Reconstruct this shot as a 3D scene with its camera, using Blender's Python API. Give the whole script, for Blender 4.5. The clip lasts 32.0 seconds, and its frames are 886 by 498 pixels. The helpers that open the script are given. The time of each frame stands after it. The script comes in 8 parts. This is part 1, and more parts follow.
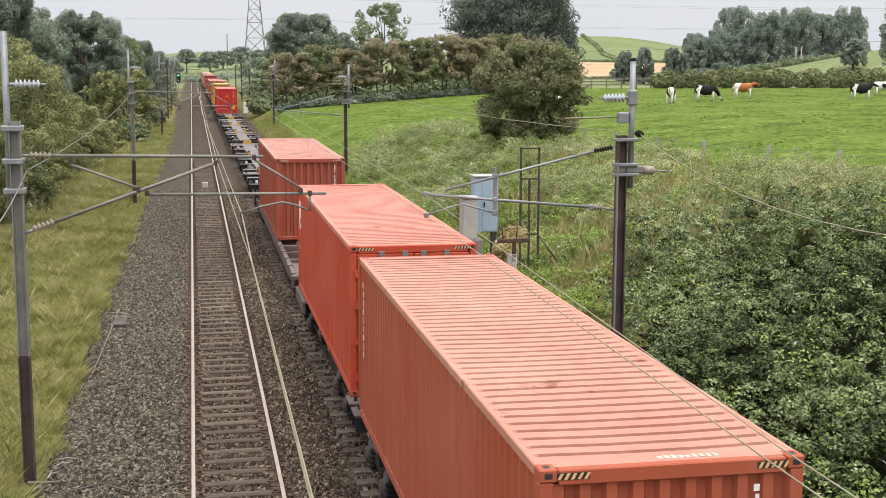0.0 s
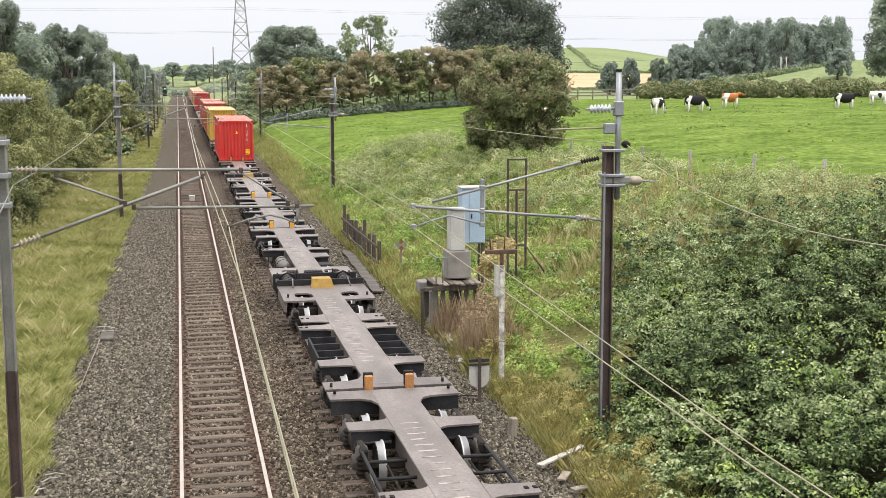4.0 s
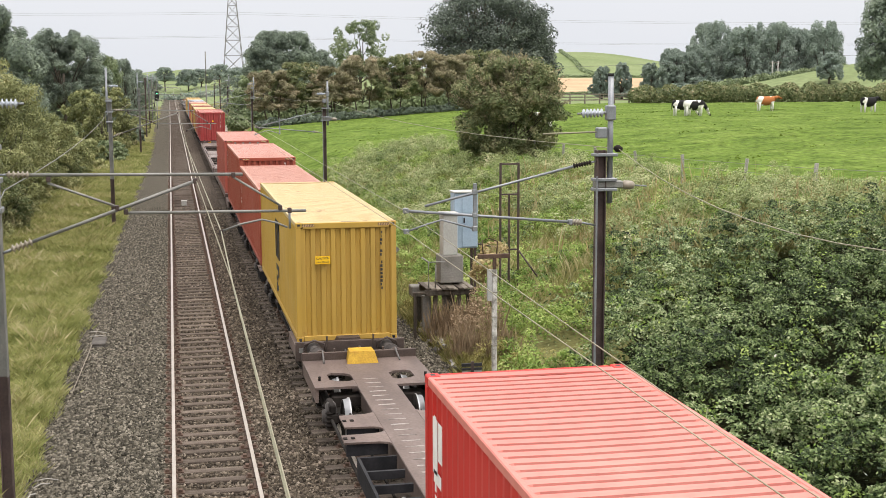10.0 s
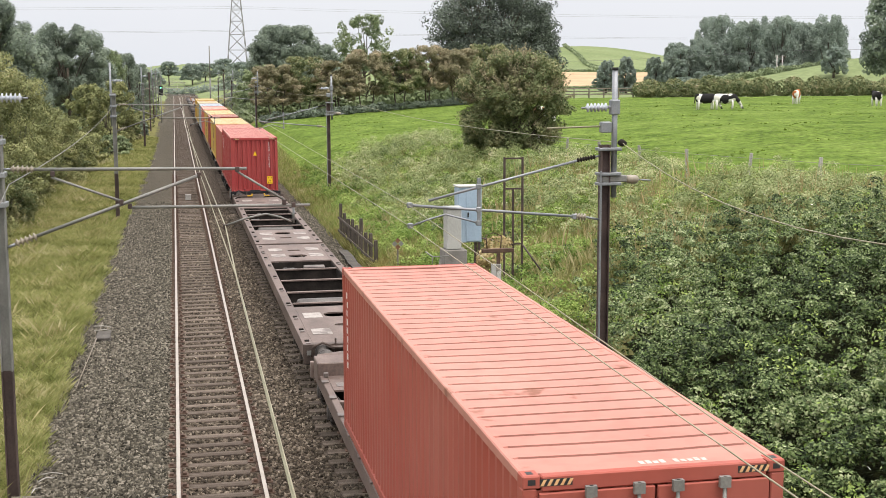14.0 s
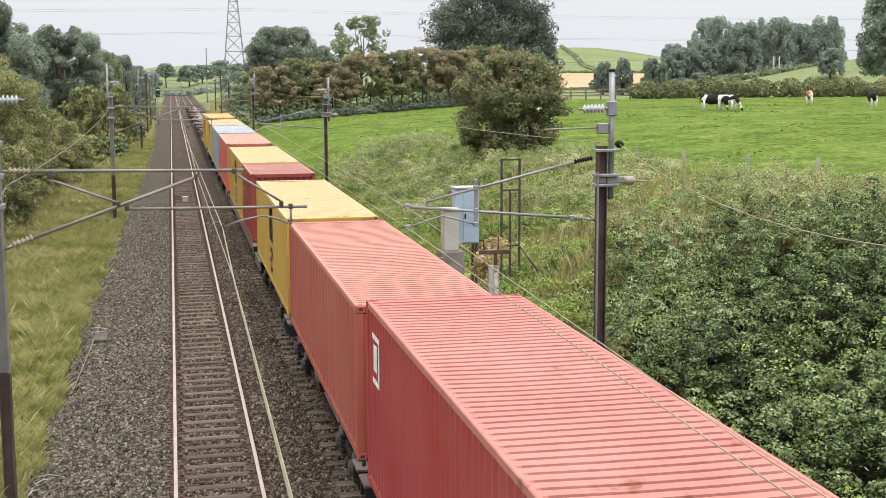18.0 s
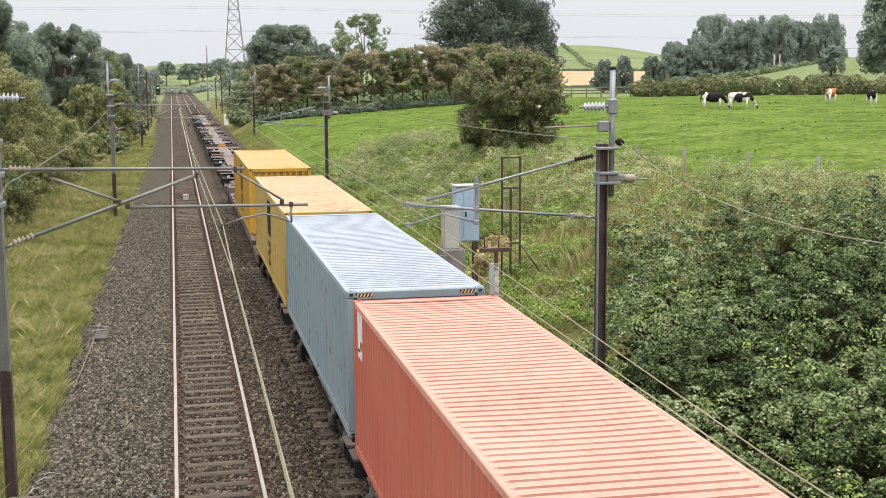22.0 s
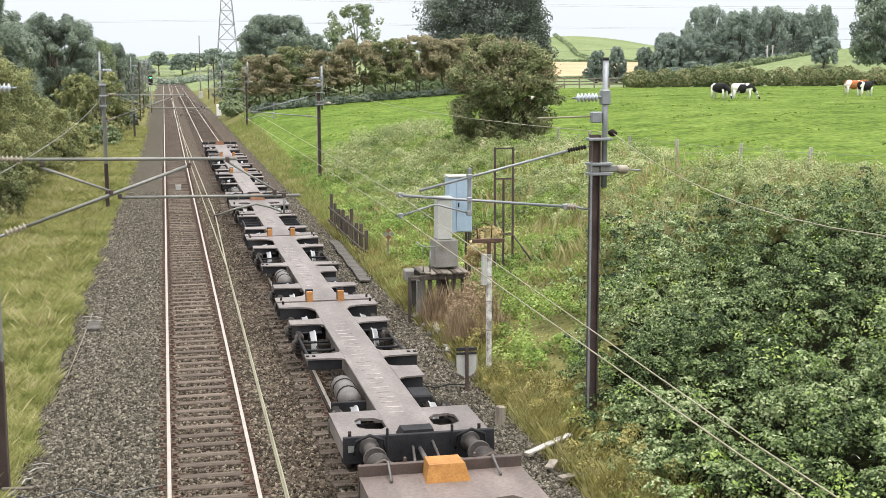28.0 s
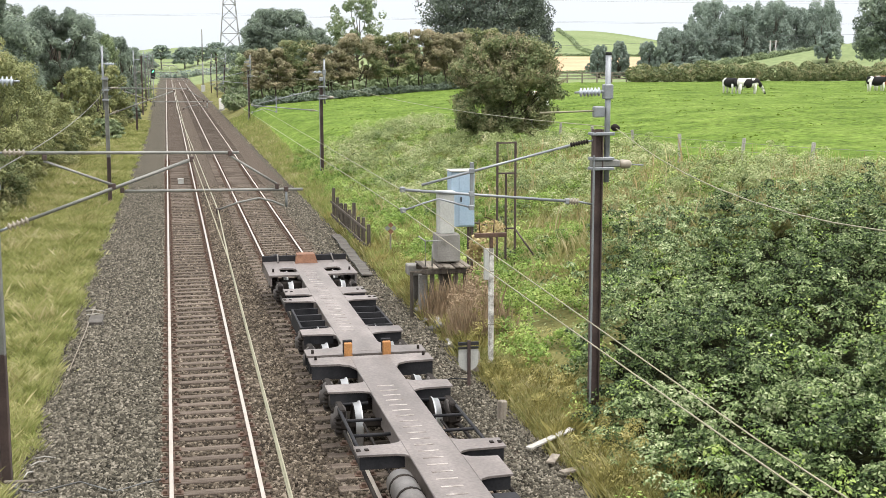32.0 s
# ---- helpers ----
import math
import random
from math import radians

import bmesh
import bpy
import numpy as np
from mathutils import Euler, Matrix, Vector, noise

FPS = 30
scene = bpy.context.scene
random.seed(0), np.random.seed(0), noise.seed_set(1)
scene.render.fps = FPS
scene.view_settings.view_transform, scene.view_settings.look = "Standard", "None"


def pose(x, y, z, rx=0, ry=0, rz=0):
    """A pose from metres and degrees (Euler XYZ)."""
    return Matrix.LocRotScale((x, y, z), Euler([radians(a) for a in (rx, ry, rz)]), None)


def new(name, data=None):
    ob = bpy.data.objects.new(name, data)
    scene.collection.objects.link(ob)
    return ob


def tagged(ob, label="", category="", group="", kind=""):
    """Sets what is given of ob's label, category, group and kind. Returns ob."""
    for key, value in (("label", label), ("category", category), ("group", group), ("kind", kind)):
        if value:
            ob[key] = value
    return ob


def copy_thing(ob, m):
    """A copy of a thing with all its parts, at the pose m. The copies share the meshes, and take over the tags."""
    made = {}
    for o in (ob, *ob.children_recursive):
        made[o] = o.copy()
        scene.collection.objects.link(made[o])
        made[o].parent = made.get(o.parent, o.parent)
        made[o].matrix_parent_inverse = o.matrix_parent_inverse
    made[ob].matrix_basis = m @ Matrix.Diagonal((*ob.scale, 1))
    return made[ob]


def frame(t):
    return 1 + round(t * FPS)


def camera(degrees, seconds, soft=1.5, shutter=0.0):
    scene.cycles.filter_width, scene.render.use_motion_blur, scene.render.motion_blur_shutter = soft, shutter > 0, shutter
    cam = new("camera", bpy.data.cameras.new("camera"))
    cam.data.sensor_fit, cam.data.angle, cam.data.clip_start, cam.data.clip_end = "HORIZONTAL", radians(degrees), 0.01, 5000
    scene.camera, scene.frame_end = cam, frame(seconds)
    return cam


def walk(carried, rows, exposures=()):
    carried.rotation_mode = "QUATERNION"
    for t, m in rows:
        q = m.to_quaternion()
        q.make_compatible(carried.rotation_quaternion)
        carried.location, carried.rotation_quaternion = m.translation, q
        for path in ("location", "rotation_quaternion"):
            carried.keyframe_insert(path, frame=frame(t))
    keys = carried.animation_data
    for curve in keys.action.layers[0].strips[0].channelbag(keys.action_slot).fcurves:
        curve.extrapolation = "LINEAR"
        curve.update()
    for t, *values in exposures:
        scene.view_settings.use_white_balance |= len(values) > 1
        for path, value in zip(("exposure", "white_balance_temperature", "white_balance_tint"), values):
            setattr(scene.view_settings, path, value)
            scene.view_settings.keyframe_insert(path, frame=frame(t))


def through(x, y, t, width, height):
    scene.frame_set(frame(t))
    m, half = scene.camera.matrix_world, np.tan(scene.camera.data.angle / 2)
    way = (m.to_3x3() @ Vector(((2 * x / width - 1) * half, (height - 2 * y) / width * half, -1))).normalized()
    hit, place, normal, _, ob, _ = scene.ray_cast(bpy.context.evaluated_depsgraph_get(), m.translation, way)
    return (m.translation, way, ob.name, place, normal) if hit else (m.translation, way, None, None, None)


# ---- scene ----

# The camera stands on a bridge, 7.3 m over the rails. x is across the line, y along it, z = 0 on the rail tops.
EYE = 7.30
cam = camera(38.08, 32.0, soft=0.55)


def aim(yaw, pitch, roll):
    return pose(0, 0, EYE, 0, 0, yaw) @ pose(0, 0, 0, 90 + pitch) @ pose(0, 0, 0, 0, 0, roll)


walk(cam, [
    (0.0, aim(-11.012, -8.369, 0.224)),
    (0.5, aim(-11.091, -8.287, 0.178)),
    (1.0, aim(-11.157, -8.175, 0.104)),
    (1.5, aim(-11.218, -8.090, 0.083)),
    (2.0, aim(-11.280, -8.005, 0.080)),
    (2.5, aim(-11.350, -7.918, 0.030)),
    (3.0, aim(-11.442, -7.877, -0.043)),
    (3.5, aim(-11.533, -7.896, -0.119)),
    (5.5, aim(-11.701, -7.587, -0.002)),
    (6.0, aim(-11.673, -7.618, 0.053)),
    (6.5, aim(-11.692, -7.619, 0.060)),
    (7.0, aim(-11.732, -7.570, 0.048)),
    (7.5, aim(-11.760, -7.515, 0.019)),
    (8.0, aim(-11.805, -7.504, -0.010)),
    (8.5, aim(-11.889, -7.515, -0.058)),
    (9.0, aim(-11.944, -7.582, -0.084)),
    (9.5, aim(-11.927, -7.648, -0.117)),
    (10.0, aim(-11.903, -7.650, -0.146)),
    (10.5, aim(-11.912, -7.622, -0.175)),
    (11.0, aim(-11.889, -7.652, -0.168)),
    (11.5, aim(-11.787, -7.762, -0.195)),
    (12.0, aim(-11.709, -7.868, -0.213)),
    (12.5, aim(-11.717, -7.947, -0.193)),
    (13.0, aim(-11.721, -7.979, -0.186)),
    (13.5, aim(-11.719, -7.941, -0.166)),
    (14.0, aim(-11.725, -7.900, -0.162)),
    (14.5, aim(-11.735, -7.926, -0.166)),
    (16.5, aim(-11.843, -7.876, -0.186)),
    (17.0, aim(-11.832, -7.848, -0.165)),
    (17.5, aim(-11.840, -7.820, -0.185)),
    (18.0, aim(-11.850, -7.837, -0.216)),
    (18.5, aim(-11.845, -7.854, -0.264)),
    (19.0, aim(-11.843, -7.854, -0.265)),
    (19.5, aim(-11.841, -7.858, -0.254)),
    (20.0, aim(-11.837, -7.880, -0.225)),
    (20.5, aim(-11.814, -7.890, -0.257)),
    (21.0, aim(-11.806, -7.895, -0.257)),
    (21.5, aim(-11.807, -7.917, -0.222)),
    (22.0, aim(-11.825, -7.927, -0.243)),
    (22.5, aim(-11.872, -7.926, -0.223)),
    (23.0, aim(-11.910, -7.935, -0.246)),
    (23.5, aim(-11.919, -7.975, -0.246)),
    (24.0, aim(-11.885, -8.053, -0.234)),
    (24.5, aim(-11.865, -8.173, -0.176)),
    (25.0, aim(-11.871, -8.313, -0.162)),
    (25.5, aim(-11.869, -8.390, -0.187)),
    (27.5, aim(-12.197, -8.269, -0.104)),
    (28.0, aim(-12.148, -8.342, -0.137)),
    (28.5, aim(-12.086, -8.401, -0.123)),
    (29.0, aim(-12.067, -8.439, -0.110)),
    (29.5, aim(-12.068, -8.482, -0.084)),
    (30.0, aim(-12.052, -8.532, -0.062)),
    (30.5, aim(-12.047, -8.535, -0.064)),
    (31.0, aim(-12.047, -8.523, -0.070)),
    (31.5, aim(-12.048, -8.546, -0.050)),
    (32.0, aim(-12.047, -8.593, -0.028)),
], exposures=((0.0, 0.26, 6720, 13.0), (1.0, 0.30, 6720, 13.0), (2.0, 0.52, 6720, 13.0), (3.0, 0.40, 6720, 13.0), (3.5, 0.56, 6720, 13.0), (6.0, 0.46, 6720, 13.0), (7.0, 0.54, 6720, 13.0), (8.0, 0.45, 6720, 13.0), (9.0, 0.40, 6720, 13.0), (10.0, 0.36, 6720, 13.0), (11.0, 0.48, 6720, 13.0), (12.0, 0.22, 6720, 13.0), (13.0, 0.36, 6720, 13.0), (14.0, 0.40, 6720, 13.0), (17.0, 0.50, 6720, 13.0), (18.0, 0.38, 6720, 13.0), (20.0, 0.27, 6720, 13.0), (22.0, 0.34, 6720, 13.0), (23.0, 0.22, 6720, 13.0), (25.0, 0.40, 6720, 13.0), (28.0, 0.61, 6550, 10.5), (29.0, 0.67, 6550, 10.5), (30.0, 0.63, 6550, 10.5), (32.0, 0.65, 6550, 10.5)))

# ---- light: bright overcast day, a soft high sun behind and to the right of the bridge ----
SUN_EL, SUN_AZ = 70, 148
world = bpy.data.worlds.new("overcast")
scene.world = world
world.use_nodes = True
wn, wl = world.node_tree.nodes, world.node_tree.links
wn.clear()
w_out, w_bg = wn.new("ShaderNodeOutputWorld"), wn.new("ShaderNodeBackground")
w_sky = wn.new("ShaderNodeTexSky")
w_sky.sky_type, w_sky.sun_disc = "NISHITA", False
w_sky.sun_elevation, w_sky.sun_rotation = radians(SUN_EL), radians(SUN_AZ)
w_sky.dust_density, w_sky.air_density = 4.0, 1.2
w_tc, w_sep, w_ramp, w_mix = wn.new("ShaderNodeTexCoord"), wn.new("ShaderNodeSeparateXYZ"), wn.new("ShaderNodeValToRGB"), wn.new("ShaderNodeMixRGB")
w_cl = wn.new("ShaderNodeTexNoise")
w_cl.inputs["Scale"].default_value, w_cl.inputs["Detail"].default_value = 3.0, 5.0
w_add = wn.new("ShaderNodeMath")
w_add.operation, w_add.inputs[1].default_value = "MULTIPLY_ADD", 0.16
w_ramp.color_ramp.elements[0].position, w_ramp.color_ramp.elements[0].color = 0.0, (6.0, 6.5, 7.1, 1)
w_ramp.color_ramp.elements[1].position, w_ramp.color_ramp.elements[1].color = 1.0, (22.0, 22.2, 22.4, 1)
w_mid = w_ramp.color_ramp.elements.new(0.22)
w_mid.color = (7.0, 7.35, 7.8, 1)
wl.new(w_tc.outputs["Generated"], w_sep.inputs[0])
wl.new(w_tc.outputs["Generated"], w_cl.inputs["Vector"])
wl.new(w_cl.outputs["Fac"], w_add.inputs[0])
wl.new(w_sep.outputs["Z"], w_add.inputs[2])
wl.new(w_add.outputs[0], w_ramp.inputs["Fac"])
w_mix.inputs["Fac"].default_value = 0.92
wl.new(w_sky.outputs["Color"], w_mix.inputs["Color1"])
wl.new(w_ramp.outputs["Color"], w_mix.inputs["Color2"])
wl.new(w_mix.outputs["Color"], w_bg.inputs["Color"])
w_bg.inputs["Strength"].default_value = 0.1
wl.new(w_bg.outputs[0], w_out.inputs["Surface"])

sun = new("sun", bpy.data.lights.new("sun", "SUN"))
sun.data.energy, sun.data.angle, sun.data.color = 1.5, radians(26), (1.0, 0.97, 0.92)
sun.matrix_world = pose(0, 0, 60, 90 - SUN_EL, 0, 180 - SUN_AZ + 0)


# ---- materials ----
def shader(name, rough=0.7, metal=0.0, spec=0.35):
    m = bpy.data.materials.new(name)
    m.use_nodes = True
    b = m.node_tree.nodes["Principled BSDF"]
    b.inputs["Roughness"].default_value, b.inputs["Metallic"].default_value = rough, metal
    b.inputs["Specular IOR Level"].default_value = spec
    return m, m.node_tree.nodes, m.node_tree.links, b


def ramp(nodes, stops):
    r = nodes.new("ShaderNodeValToRGB")
    r.color_ramp.elements[0].position, r.color_ramp.elements[0].color = stops[0][0], (*stops[0][1], 1)
    r.color_ramp.elements[1].position, r.color_ramp.elements[1].color = stops[-1][0], (*stops[-1][1], 1)
    for p, c in stops[1:-1]:
        r.color_ramp.elements.new(p).color = (*c, 1)
    return r


def noisy(nodes, links, scale, detail=5.0, coord=None, stretch=None):
    n = nodes.new("ShaderNodeTexNoise")
    n.inputs["Scale"].default_value, n.inputs["Detail"].default_value = scale, detail
    src = coord or nodes.new("ShaderNodeTexCoord").outputs["Object"]
    if stretch:
        mp = nodes.new("ShaderNodeMapping")
        mp.inputs["Scale"].default_value = stretch
        links.new(src, mp.inputs["Vector"])
        src = mp.outputs["Vector"]
    links.new(src, n.inputs["Vector"])
    return n


def surface(name, stops, scale=2.0, rough=0.7, metal=0.0, spec=0.35, fine=30.0, grain=0.35, bump=0.2, depth=0.01, stretch=None, piece=0.0):
    """A material with broad variation (stops), fine grain, relief and, with piece, a tone of its own for each object."""
    m, n, l, b = shader(name, rough, metal, spec)
    big, small = noisy(n, l, scale, 6.0, None, stretch), noisy(n, l, fine, 4.0)
    r = ramp(n, stops)
    l.new(big.outputs["Fac"], r.inputs["Fac"])
    mix = n.new("ShaderNodeMixRGB")
    mix.blend_type, mix.inputs["Fac"].default_value = "OVERLAY", grain
    l.new(r.outputs["Color"], mix.inputs["Color1"])
    l.new(small.outputs["Fac"], mix.inputs["Color2"])
    out = mix.outputs["Color"]
    if piece:
        info, hsv = n.new("ShaderNodeObjectInfo"), n.new("ShaderNodeHueSaturation")
        rng = n.new("ShaderNodeMapRange")
        rng.inputs["To Min"].default_value, rng.inputs["To Max"].default_value = 1 - piece, 1 + piece
        l.new(info.outputs["Random"], rng.inputs["Value"])
        l.new(rng.outputs["Result"], hsv.inputs["Value"])
        l.new(out, hsv.inputs["Color"])
        out = hsv.outputs["Color"]
    l.new(out, b.inputs["Base Color"])
    if bump:
        bp = n.new("ShaderNodeBump")
        bp.inputs["Strength"].default_value, bp.inputs["Distance"].default_value = bump, depth
        l.new(small.outputs["Fac"], bp.inputs["Height"])
        l.new(bp.outputs["Normal"], b.inputs["Normal"])
    return m


def leafy(name, stops, rough=0.55, through=0.25, patch=0.15, clump=1.6, spec=0.25, leaf=0.42):
    """Leaves: each island has a slightly different tone, with variation from clump to clump and broad patches; some light comes through."""
    m, n, l, b = shader(name, rough, 0.0, spec)
    geo, r = n.new("ShaderNodeNewGeometry"), ramp(n, stops)
    total = None
    for src, gain in ((geo.outputs["Random Per Island"], leaf), (noisy(n, l, patch, 3.0).outputs["Fac"], 1.3), (noisy(n, l, clump, 2.5).outputs["Fac"], 1.5)):
        k = n.new("ShaderNodeMath")
        k.operation, k.inputs[1].default_value, k.inputs[2].default_value = "MULTIPLY_ADD", gain, 0.45 - 0.5 * (leaf + 2.8) if total is None else 0.0
        l.new(src, k.inputs[0])
        if total:
            l.new(total, k.inputs[2])
        total = k.outputs[0]
    l.new(total, r.inputs["Fac"])
    l.new(r.outputs["Color"], b.inputs["Base Color"])
    tr, mx = n.new("ShaderNodeBsdfTranslucent"), n.new("ShaderNodeMixShader")
    l.new(r.outputs["Color"], tr.inputs["Color"])
    mx.inputs["Fac"].default_value = through
    l.new(b.outputs[0], mx.inputs[1])
    l.new(tr.outputs[0], mx.inputs[2])
    l.new(mx.outputs[0], n["Material Output"].inputs["Surface"])
    return m


def glow(name, colour, power):
    m, n, l, b = shader(name, 0.3)
    b.inputs["Base Color"].default_value = (*colour, 1)
    b.inputs["Emission Color"].default_value, b.inputs["Emission Strength"].default_value = (*colour, 1), power
    return m


def paint(name, colour, fade, rust=(0.16, 0.06, 0.03), worn=0.30, rough=0.55):
    """Container paint: faded by the weather in broad patches, streaked with dirt, with small rust spots."""
    m, n, l, b = shader(name, rough, 0.0, 0.16)
    big, streak, spot = noisy(n, l, 0.45, 5.0), noisy(n, l, 1.0, 6.0, None, (3.5, 3.5, 0.35)), noisy(n, l, 2.6, 8.0)
    r = ramp(n, [(0.3, colour), (0.75, fade)])
    l.new(big.outputs["Fac"], r.inputs["Fac"])
    dirt, dr = n.new("ShaderNodeMixRGB"), ramp(n, [(0.45, (0, 0, 0)), (0.8, (0.45, 0.45, 0.45))])
    l.new(streak.outputs["Fac"], dr.inputs["Fac"])
    l.new(dr.outputs["Color"], dirt.inputs["Fac"])
    l.new(r.outputs["Color"], dirt.inputs["Color1"])
    dirt.inputs["Color2"].default_value = (colour[0] * 0.55 + 0.03, colour[1] * 0.55 + 0.025, colour[2] * 0.55 + 0.02, 1)
    mix, sr = n.new("ShaderNodeMixRGB"), ramp(n, [(0.78 - worn * 0.3, (0, 0, 0)), (0.86 - worn * 0.3, (0.75, 0.75, 0.75))])
    l.new(spot.outputs["Fac"], sr.inputs["Fac"])
    l.new(sr.outputs["Color"], mix.inputs["Fac"])
    l.new(dirt.outputs["Color"], mix.inputs["Color1"])
    mix.inputs["Color2"].default_value = (*rust, 1)
    l.new(mix.outputs["Color"], b.inputs["Base Color"])
    bp = n.new("ShaderNodeBump")
    bp.inputs["Strength"].default_value, bp.inputs["Distance"].default_value = 0.12, 0.01
    l.new(spot.outputs["Fac"], bp.inputs["Height"])
    l.new(bp.outputs["Normal"], b.inputs["Normal"])
    return m


M_PASTURE = surface("pasture", [(0.3, (0.066, 0.106, 0.019)), (0.5, (0.102, 0.153, 0.029)), (0.72, (0.140, 0.192, 0.045))], 0.35, 0.95, spec=0.04, fine=2.6, grain=1.0, bump=1.0, depth=0.25)
# meadow green greyed in its colour for the haze over the far hill
M_MEADOW = surface("far_meadow_haze_tint", [(0.35, (0.140, 0.178, 0.080)), (0.65, (0.180, 0.215, 0.105))], 0.03, 0.95, spec=0.04, fine=0.6, grain=0.35, bump=0.1)
M_STUBBLE = surface("stubble_field", [(0.35, (0.370, 0.259, 0.158)), (0.65, (0.434, 0.323, 0.203))], 0.05, 0.95, spec=0.04, fine=0.6, grain=0.3, bump=0.1)
M_VERGE = surface("verge_soil_and_grass", [(0.32, (0.085, 0.085, 0.034)), (0.5, (0.130, 0.126, 0.048)), (0.7, (0.185, 0.172, 0.070))], 0.5, 0.95, spec=0.04, fine=9.0, grain=0.7, bump=0.6, depth=0.06)
# leaf litter coloured nearly black, to paint in the shade beneath the brambles
M_LITTERSHADE = surface("leaf_litter_and_thicket_shade", [(0.3, (0.005, 0.006, 0.003)), (0.5, (0.012, 0.014, 0.006)), (0.7, (0.030, 0.032, 0.012))], 4.0, 0.95, spec=0.02, fine=14.0, grain=0.9, bump=1.0, depth=0.10)
M_BALLAST = surface("ballast", [(0.32, (0.020, 0.018, 0.013)), (0.48, (0.068, 0.060, 0.046)), (0.66, (0.148, 0.131, 0.102))], 11.0, 0.95, spec=0.05, fine=20.0, grain=1.0, bump=1.0, depth=0.07)
M_BROWNBALLAST = surface("rusty_ballast", [(0.32, (0.026, 0.020, 0.015)), (0.48, (0.076, 0.060, 0.047)), (0.66, (0.150, 0.122, 0.098))], 11.0, 0.95, spec=0.05, fine=20.0, grain=1.0, bump=1.0, depth=0.07)
M_SLEEPER = surface("sleeper_timber", [(0.3, (0.070, 0.054, 0.043)), (0.55, (0.120, 0.096, 0.077)), (0.75, (0.180, 0.148, 0.120))], 3.0, 0.9, spec=0.1, fine=40, grain=0.7, bump=0.5, depth=0.01, stretch=(0.6, 6, 6), piece=0.28)
M_RAILTOP = surface("polished_rail", [(0.3, (0.43, 0.37, 0.31)), (0.7, (0.53, 0.47, 0.41))], 1.5, 0.36, 0.8, fine=60, grain=0.2, bump=0.05)
M_RUST = surface("rusty_steel", [(0.3, (0.065, 0.040, 0.030)), (0.7, (0.135, 0.085, 0.060))], 5.0, 0.85, 0.2, fine=60, grain=0.4, bump=0.3)
M_GALV = surface("galvanised_steel", [(0.3, (0.205, 0.217, 0.229)), (0.7, (0.285, 0.298, 0.310))], 3.0, 0.5, 0.5, fine=40, grain=0.3, bump=0.1)
M_OLDGALV = surface("weathered_zinc", [(0.3, (0.163, 0.165, 0.153)), (0.7, (0.258, 0.254, 0.233))], 2.0, 0.65, 0.35, fine=40, grain=0.35, bump=0.1)
M_BROWNSTEEL = surface("brown_painted_steel", [(0.3, (0.05, 0.035, 0.032)), (0.7, (0.095, 0.066, 0.058))], 2.0, 0.75, 0.1, fine=40, grain=0.35, bump=0.15)
M_WIRE = surface("copper_wire", [(0.3, (0.22, 0.205, 0.135)), (0.7, (0.31, 0.29, 0.20))], 2.0, 0.5, 0.2, fine=40, grain=0.2, bump=0.0)
M_DARKWIRE = surface("dark_cable", [(0.3, (0.10, 0.10, 0.10)), (0.7, (0.17, 0.17, 0.165))], 2.0, 0.6, 0.3, fine=40, grain=0.2, bump=0.0)
M_PORCELAIN = surface("grey_glazed_porcelain", [(0.3, (0.34, 0.37, 0.42)), (0.7, (0.48, 0.51, 0.55))], 4.0, 0.25, 0.0, 0.5, fine=40, grain=0.15, bump=0.0)
M_BROWNPORC = surface("brown_porcelain", [(0.3, (0.20, 0.17, 0.13)), (0.7, (0.31, 0.27, 0.21))], 4.0, 0.35, 0.0, 0.5, fine=40, grain=0.2, bump=0.0)
M_WAGON = surface("wagon_grey", [(0.3, (0.098, 0.084, 0.077)), (0.5, (0.142, 0.122, 0.112)), (0.7, (0.200, 0.174, 0.160))], 0.8, 0.5, 0.2, 0.4, fine=18, grain=0.5, bump=0.15, stretch=(2, 0.7, 2), piece=0.12)
M_WAGONBROWN = surface("wagon_brown_dust", [(0.3, (0.097, 0.070, 0.060)), (0.5, (0.139, 0.101, 0.086)), (0.7, (0.181, 0.136, 0.118))], 0.8, 0.6, 0.15, 0.4, fine=18, grain=0.45, bump=0.15, stretch=(2, 0.7, 2), piece=0.12)
M_WAGONDUST = surface("wagon_brown_grey_dust", [(0.3, (0.105, 0.082, 0.072)), (0.5, (0.150, 0.119, 0.105)), (0.7, (0.195, 0.159, 0.142))], 0.8, 0.6, 0.15, 0.4, fine=18, grain=0.5, bump=0.15, stretch=(2, 0.7, 2), piece=0.12)
M_WAGONPALE = surface("wagon_pale_dust", [(0.3, (0.110, 0.094, 0.086)), (0.5, (0.160, 0.137, 0.126)), (0.7, (0.212, 0.184, 0.170))], 0.8, 0.55, 0.15, 0.4, fine=18, grain=0.5, bump=0.15, stretch=(2, 0.7, 2), piece=0.12)
# brake-dusted steel, coloured darker still for the shade beneath the wagons
M_UNDER = surface("brake_dust_steel_and_shade", [(0.3, (0.011, 0.009, 0.008)), (0.7, (0.034, 0.028, 0.024))], 3.0, 0.9, 0.1, 0.15, fine=30, grain=0.4, bump=0.25)
M_TREAD = surface("wheel_tread", [(0.3, (0.33, 0.33, 0.33)), (0.7, (0.45, 0.45, 0.45))], 3.0, 0.4, 0.8, fine=30, grain=0.1, bump=0.0)
M_AXLEBOX = surface("dusty_axle_box", [(0.3, (0.040, 0.034, 0.031)), (0.7, (0.085, 0.075, 0.068))], 3.0, 0.7, 0.1, fine=30, grain=0.4, bump=0.2)
